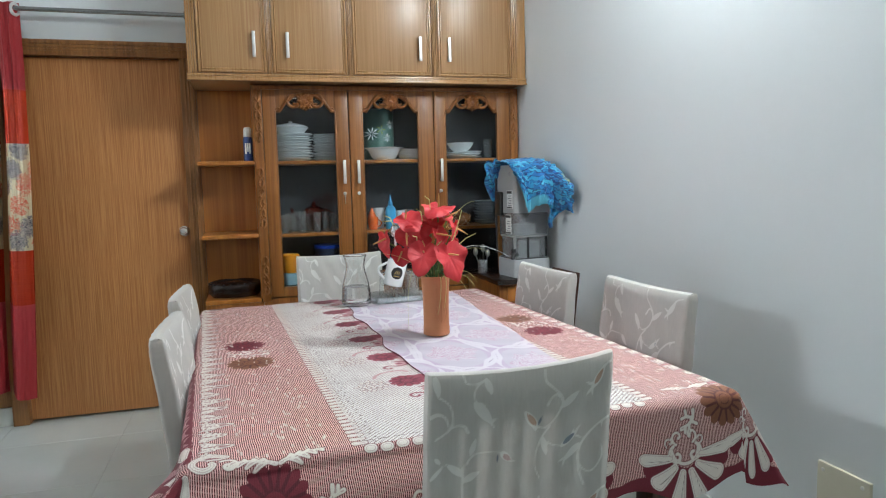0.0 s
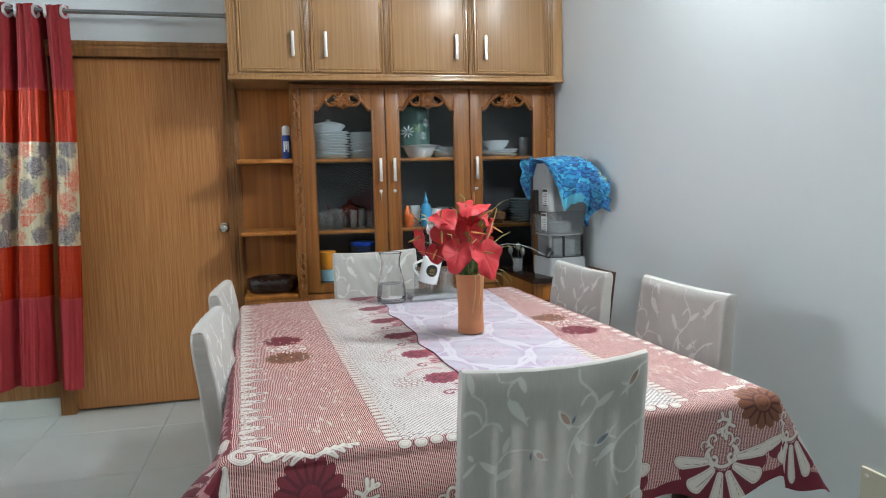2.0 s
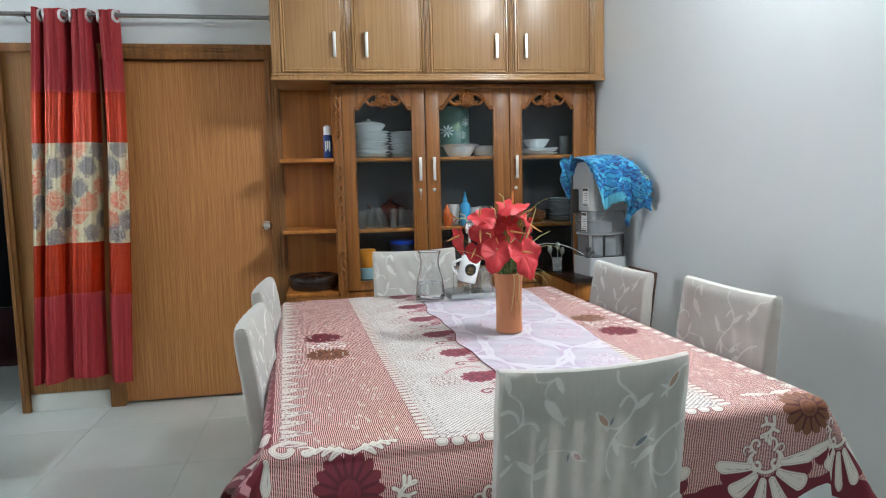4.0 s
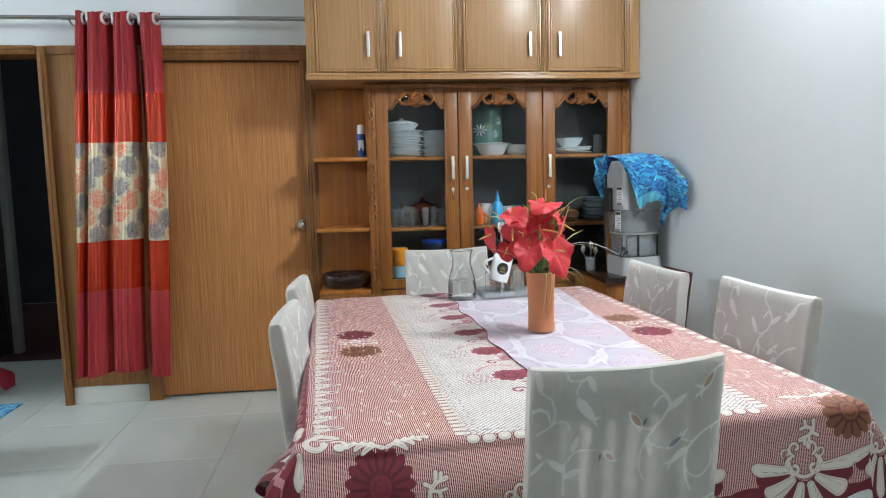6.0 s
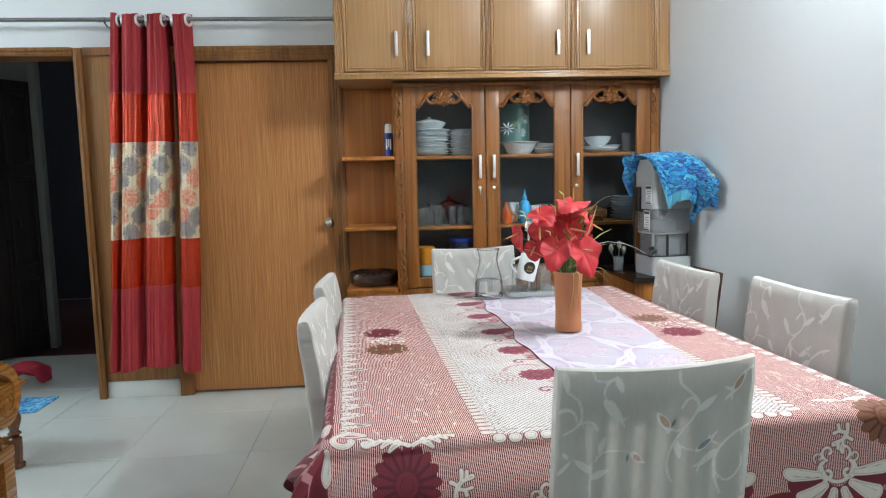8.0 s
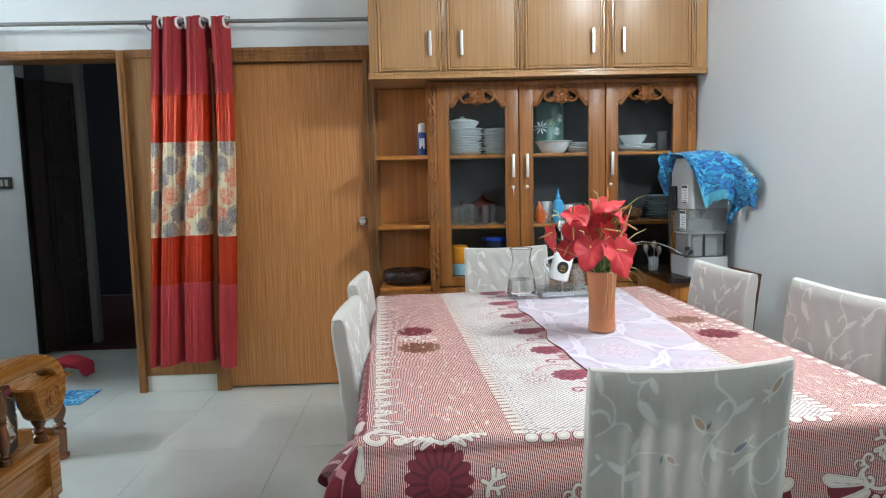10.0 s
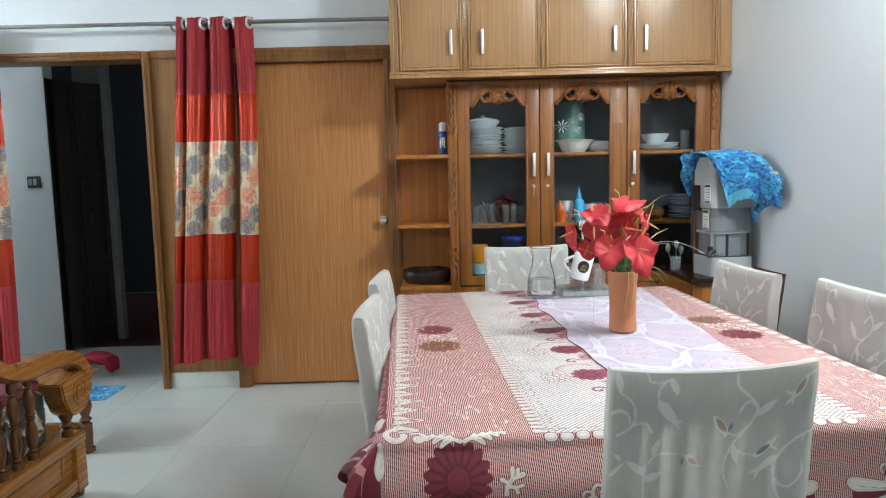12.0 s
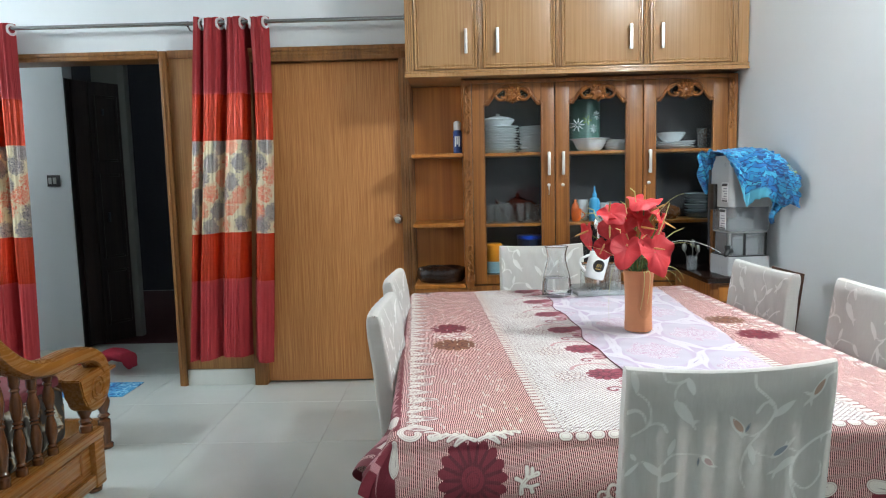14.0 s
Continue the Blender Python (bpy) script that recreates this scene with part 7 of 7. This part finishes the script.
arm = [(1.90, 0.95), (2.02, 0.86), (2.10, 0.775), (2.18, 0.705), (2.25, 0.662), (2.31, 0.642), (2.40, 0.628), (2.51, 0.628), (2.60, 0.620), (2.69, 0.594), (2.745, 0.545), (2.760, 0.485), (2.745, 0.430), (2.70, 0.392), (2.65, 0.386), (2.61, 0.408), (2.61, 0.453), (2.64, 0.478)]


def bar(points, w, t, x, bm=None):
    """A flat band of timber following (y, z) points: w its width in x, t its thickness."""
    bm = bm or bmesh.new()
    pts = [Vector((0, a, b)) for a, b in points]
    rings = []
    for i, p in enumerate(pts):
        d = (pts[min(i + 1, len(pts) - 1)] - pts[max(i - 1, 0)]).normalized()
        nrm = Vector((0, -d.z, d.y))
        tt = t[i] if isinstance(t, list) else t
        ring = []
        for k in range(12):
            a = 2 * math.pi * k / 12
            ca, sa = math.cos(a), math.sin(a)
            ca, sa = math.copysign(abs(ca) ** 0.6, ca), math.copysign(abs(sa) ** 0.6, sa)
            ring.append(bm.verts.new(p + nrm * (tt / 2 * sa) + Vector((x + w / 2 * ca, 0, 0))))
        rings.append(ring)
    for a, b in zip(rings, rings[1:]):
        for k in range(12):
            bm.faces.new((a[k], a[(k + 1) % 12], b[(k + 1) % 12], b[k]))
    bm.faces.new(rings[0][::-1])
    bm.faces.new(rings[-1])
    return bm


def fine_path(pts, n=6):
    """A smooth run through the points."""
    P_ = [Vector((a, b)) for a, b in pts]
    out = []
    for i in range(len(P_) - 1):
        p0, p1, p2, p3 = P_[max(i - 1, 0)], P_[i], P_[i + 1], P_[min(i + 2, len(P_) - 1)]
        for k in range(n):
            t = k / n
            q = 0.5 * ((2 * p1) + (p2 - p0) * t + (2 * p0 - 5 * p1 + 4 * p2 - p3) * t * t + (3 * p1 - p0 - 3 * p2 + p3) * t ** 3)
            out.append((q.x, q.y))
    out.append(pts[-1])
    return out


path = fine_path(arm)
m_ = len(path)
part("arm", bar(path, 0.095, [0.070 if i < m_ * 0.55 else 0.070 - 0.034 * (i / m_ - 0.55) / 0.45 for i in range(m_)], SX), M["sofa"], sofa, "polished curling arm rest")
SPIN = [(0.020, 0.0), (0.020, 0.03), (0.013, 0.036), (0.019, 0.045), (0.013, 0.054), (0.017, 0.075), (0.022, 0.11), (0.021, 0.14), (0.014, 0.18), (0.012, 0.19), (0.019, 0.198), (0.012, 0.206), (0.019, 0.215), (0.013, 0.222), (0.018, 0.24), (0.023, 0.275), (0.020, 0.305), (0.013, 0.335), (0.018, 0.345), (0.013, 0.353), (0.019, 0.365), (0.019, 0.41)]
for y in (2.02, 2.115, 2.21, 2.305, 2.40):
    zt = 0.62 if y > 2.3 else 0.66 if y > 2.2 else 0.73 if y > 2.1 else 0.83
    k = (zt - 0.28) / 0.41
    part("spindle", lathe([(r, h * k) for r, h in SPIN], SX, y, 0.277, 14), M["sofa_dark"], sofa)
block = [(2.545, 0.525), (2.62, 0.533), (2.71, 0.540), (2.753, 0.495), (2.745, 0.435), (2.705, 0.393), (2.645, 0.373), (2.60, 0.390), (2.565, 0.445)]
bm = bmesh.new()
faces = [[bm.verts.new((x, y, z)) for y, z in block] for x in (SX - 0.042, SX + 0.044)]
bm.faces.new(faces[0][::-1])
bm.faces.new(faces[1])
for i in range(len(block)):
    j = (i + 1) % len(block)
    bm.faces.new((faces[0][i], faces[0][j], faces[1][j], faces[1][i]))
bmesh.ops.bevel(bm, geom=list(bm.edges), offset=0.006, segments=2, affect="EDGES")
scroll = part("arm_scroll", bm, M["sofa"], sofa, "solid carved scroll under the arm's end")
turn = [(SX + 0.045, 2.678 + (0.062 - 0.045 * i / 40) * math.cos(i * 0.30 + 0.6), 0.462 + (0.062 - 0.045 * i / 40) * math.sin(-i * 0.30 - 0.6)) for i in range(41)]
part("spiral_ridge", tube(turn, 0.0045, 6), M["sofa"], scroll)
part("front_post", lathe([(0.026, 0), (0.026, 0.03), (0.018, 0.036), (0.027, 0.05), (0.018, 0.062), (0.03, 0.09), (0.03, 0.115)], SX, 2.635, 0.277, 16), M["sofa_dark"], sofa)
part("rail", box(SX - 0.04, SX + 0.04, 1.85, 2.705, 0.236, 0.279, 0.006), M["sofa"], sofa)
part("post", box(SX - 0.038, SX + 0.038, 2.625, 2.70, 0.03, 0.236, 0.006), M["sofa"], sofa)
part("post", box(SX - 0.038, SX + 0.038, 1.85, 1.93, 0.0, 1.05, 0.006), M["sofa"], sofa)
part("side_panel", box(SX - 0.012, SX + 0.014, 1.93, 2.625, 0.09, 0.236, 0.002), M["sofa"], sofa)
bm = rim(0.0, 0.56, 0.0, 0.105, 0.012, -0.004, 0.004, None, 0.003)
part("panel_field", moved(bm, pose(SX + 0.015, 2.0, 0.112, 0, 0, 90)), M["sofa"], sofa)
part("low_rail", box(SX - 0.034, SX + 0.034, 1.93, 2.625, 0.04, 0.092, 0.005), M["sofa"], sofa)
part("foot", lathe([(0.02, 0), (0.032, 0.006), (0.034, 0.02), (0.024, 0.03)], SX, 2.662, 0.0, 16), M["sofa_dark"], sofa)
part("seat_frame", box(-3.0, SX - 0.045, 1.88, 2.62, 0.18, 0.26, 0.006), M["sofa"], sofa)
part("back_frame", box(-3.0, SX - 0.04, 1.80, 1.86, 0.1, 1.05, 0.008), M["sofa"], sofa)
part("far_arm", box(-3.08, -3.0, 1.85, 2.65, 0.0, 0.66, 0.01), M["sofa"], sofa)
n = Nodes("seat_fabric")
n.put("Base Color", n.ramp(n.noise(7.0, 3, None, 0.5, 1.5), (0.42, (0.03, 0.025, 0.02)), (0.47, (0.22, 0.12, 0.04)), (0.52, (0.55, 0.53, 0.45)), (0.58, (0.05, 0.04, 0.03))))
n.put("Roughness", 0.8)
part("cushion", box(-2.98, SX - 0.05, 1.88, 2.60, 0.262, 0.50, 0.05, seg=4), n.m, sofa, "dark patterned seat cushion")
part("bolster", box(-2.9, SX - 0.06, 2.20, 2.58, 0.499, 0.545, 0.02, seg=4), plain("maroon_fabric", (0.16, 0.02, 0.03), 0.7, vary=0.25), sofa, "maroon folded throw on the seat")
pillow = bmesh.new()
r = bmesh.ops.create_uvsphere(pillow, u_segments=24, v_segments=16, radius=1.0)["verts"]
for v in r:
    v.co = Vector((math.copysign(abs(v.co.x) ** 0.7, v.co.x) * 0.16, math.copysign(abs(v.co.y) ** 0.8, v.co.y) * 0.10, v.co.z * 0.12))
solid("pillow", moved(pillow, pose(-1.52, 2.06, 0.61, 12, 8, 20)), plain("silver_fabric", (0.55, 0.56, 0.58), 0.4, vary=0.2), "small silvery cushion on the sofa seat", "pillow", (-1.52, 2.06, 0.50))

stool = thing("low_stool", (-1.62, 3.2, 0), "low wooden stool on turned legs", "stool")
LEG = [(0.028, 0.0), (0.036, 0.006), (0.036, 0.022), (0.026, 0.03), (0.030, 0.10), (0.030, 0.145), (0.018, 0.155), (0.030, 0.17), (0.018, 0.185), (0.032, 0.225), (0.034, 0.245), (0.02, 0.285), (0.027, 0.295), (0.02, 0.305), (0.026, 0.33), (0.02, 0.36)]
for x, y in ((-1.480, 3.14), (-1.86, 3.15), (-1.86, 3.38)):
    part("leg", lathe(LEG, x, y, 0, 18), M["sofa_dark"], stool)
part("stretcher", box(-1.86, -1.50, 3.125, 3.165, 0.06, 0.15, 0.006), M["sofa"], stool)
part("brace", box(-1.86, -1.49, 3.14, 3.16, 0.335, 0.358, 0.004), M["sofa_dark"], stool)
part("seat", box(-1.90, -1.535, 3.13, 3.40, 0.345, 0.362, 0.006), M["sofa"], stool)

# ---- in the opening ----
mat_ = bmesh.new()
box(-2.45, -1.80, 3.95, 4.24, 0.001, 0.009, 0.003, mat_)
n = Nodes("blue_mat")
n.put("Base Color", n.ramp(n.noise(34.0, 4, None, 0.6, 1.0), (0.36, (0.01, 0.07, 0.25)), (0.5, (0.04, 0.30, 0.58)), (0.64, (0.30, 0.58, 0.72))))
n.put("Roughness", 0.9)
n.bump(n.noise(260.0, 2), 0.4, 0.003)
solid("door_mat", mat_, n.m, "blue mottled door mat on the floor", "mat", (-2.1, 4.1, 0))
# a red cloth bunched over like a bent roll
uu, vv = np.meshgrid(np.linspace(0, 1, 70), np.linspace(0, 2 * math.pi, 40))
kx = np.interp(uu, [0, 0.3, 0.6, 0.8, 1.0], [-2.45, -2.29, -2.15, -2.05, -2.03])
kz = np.interp(uu, [0, 0.3, 0.6, 0.8, 1.0], [0.05, 0.085, 0.135, 0.105, 0.030])
thick = np.interp(uu, [0, 0.05, 0.3, 0.6, 0.85, 0.97, 1.0], [0.01, 0.042, 0.050, 0.050, 0.044, 0.036, 0.006]) * (1 + 0.14 * np.sin(vv * 3 + uu * 9) + 0.08 * np.sin(vv * 5 - uu * 21))
cx, cy, cz = kx + 0.5 * thick * np.cos(vv), 4.46 + 0.10 * uu + 1.3 * thick * np.cos(vv), np.maximum(0.003, kz + thick * np.sin(vv) * 0.8)
me = sheet(np.stack([cx, cy, cz], -1))
me.materials.append(plain("crimson_cloth", (0.40, 0.018, 0.045), 0.75, vary=0.35, scale=60))
tagged(new("dropped_cloth", me), "crumpled crimson cloth lying on the floor", "cloth")
# the rug is widened and darkened to give the floor its gloom
bm = box(-4.40, -0.62, 5.36, 8.1, 0.0, 0.008, 0.003)
solid("rug", bm, plain("gloom_red_rug", (0.045, 0.007, 0.009), 0.95, vary=0.4, scale=50, bump=0.3), "dark red rug beyond the passage doorway, widened to stand for unlit floor", "rug", (-2.0, 5.6, 0))
bed = thing("bench", (-1.9, 6.6, 0), "dark bench hardly visible in the unlit room", "bench")
part("top", box(-2.3, -1.4, 6.3, 6.8, 0.52, 0.58, 0.01), M["dark_wood"], bed)
for x in (-2.25, -1.45):
    part("leg", box(x - 0.03, x + 0.03, 6.32, 6.38, 0, 0.52, 0.004), M["dark_wood"], bed)
    part("leg", box(x - 0.03, x + 0.03, 6.72, 6.78, 0, 0.52, 0.004), M["dark_wood"], bed)

# ---- floor tiles, laid last ----
tiles = tile_mesh()
cells = []
for i in range(-8, 8):
    for j in range(-10, 11):
        x, y = -0.71 + TILE * i, 3.18 - TILE / 2 + TILE * j
        if x - TILE / 2 > X1 or x + TILE / 2 < X0 or y + TILE / 2 < Y0 or y - TILE / 2 > 8.2:
            continue
        cells.append((x, y))
for x, y in cells:
    t = new("tile", tiles)
    t.location = (x, y, 0)
    t.parent = slab
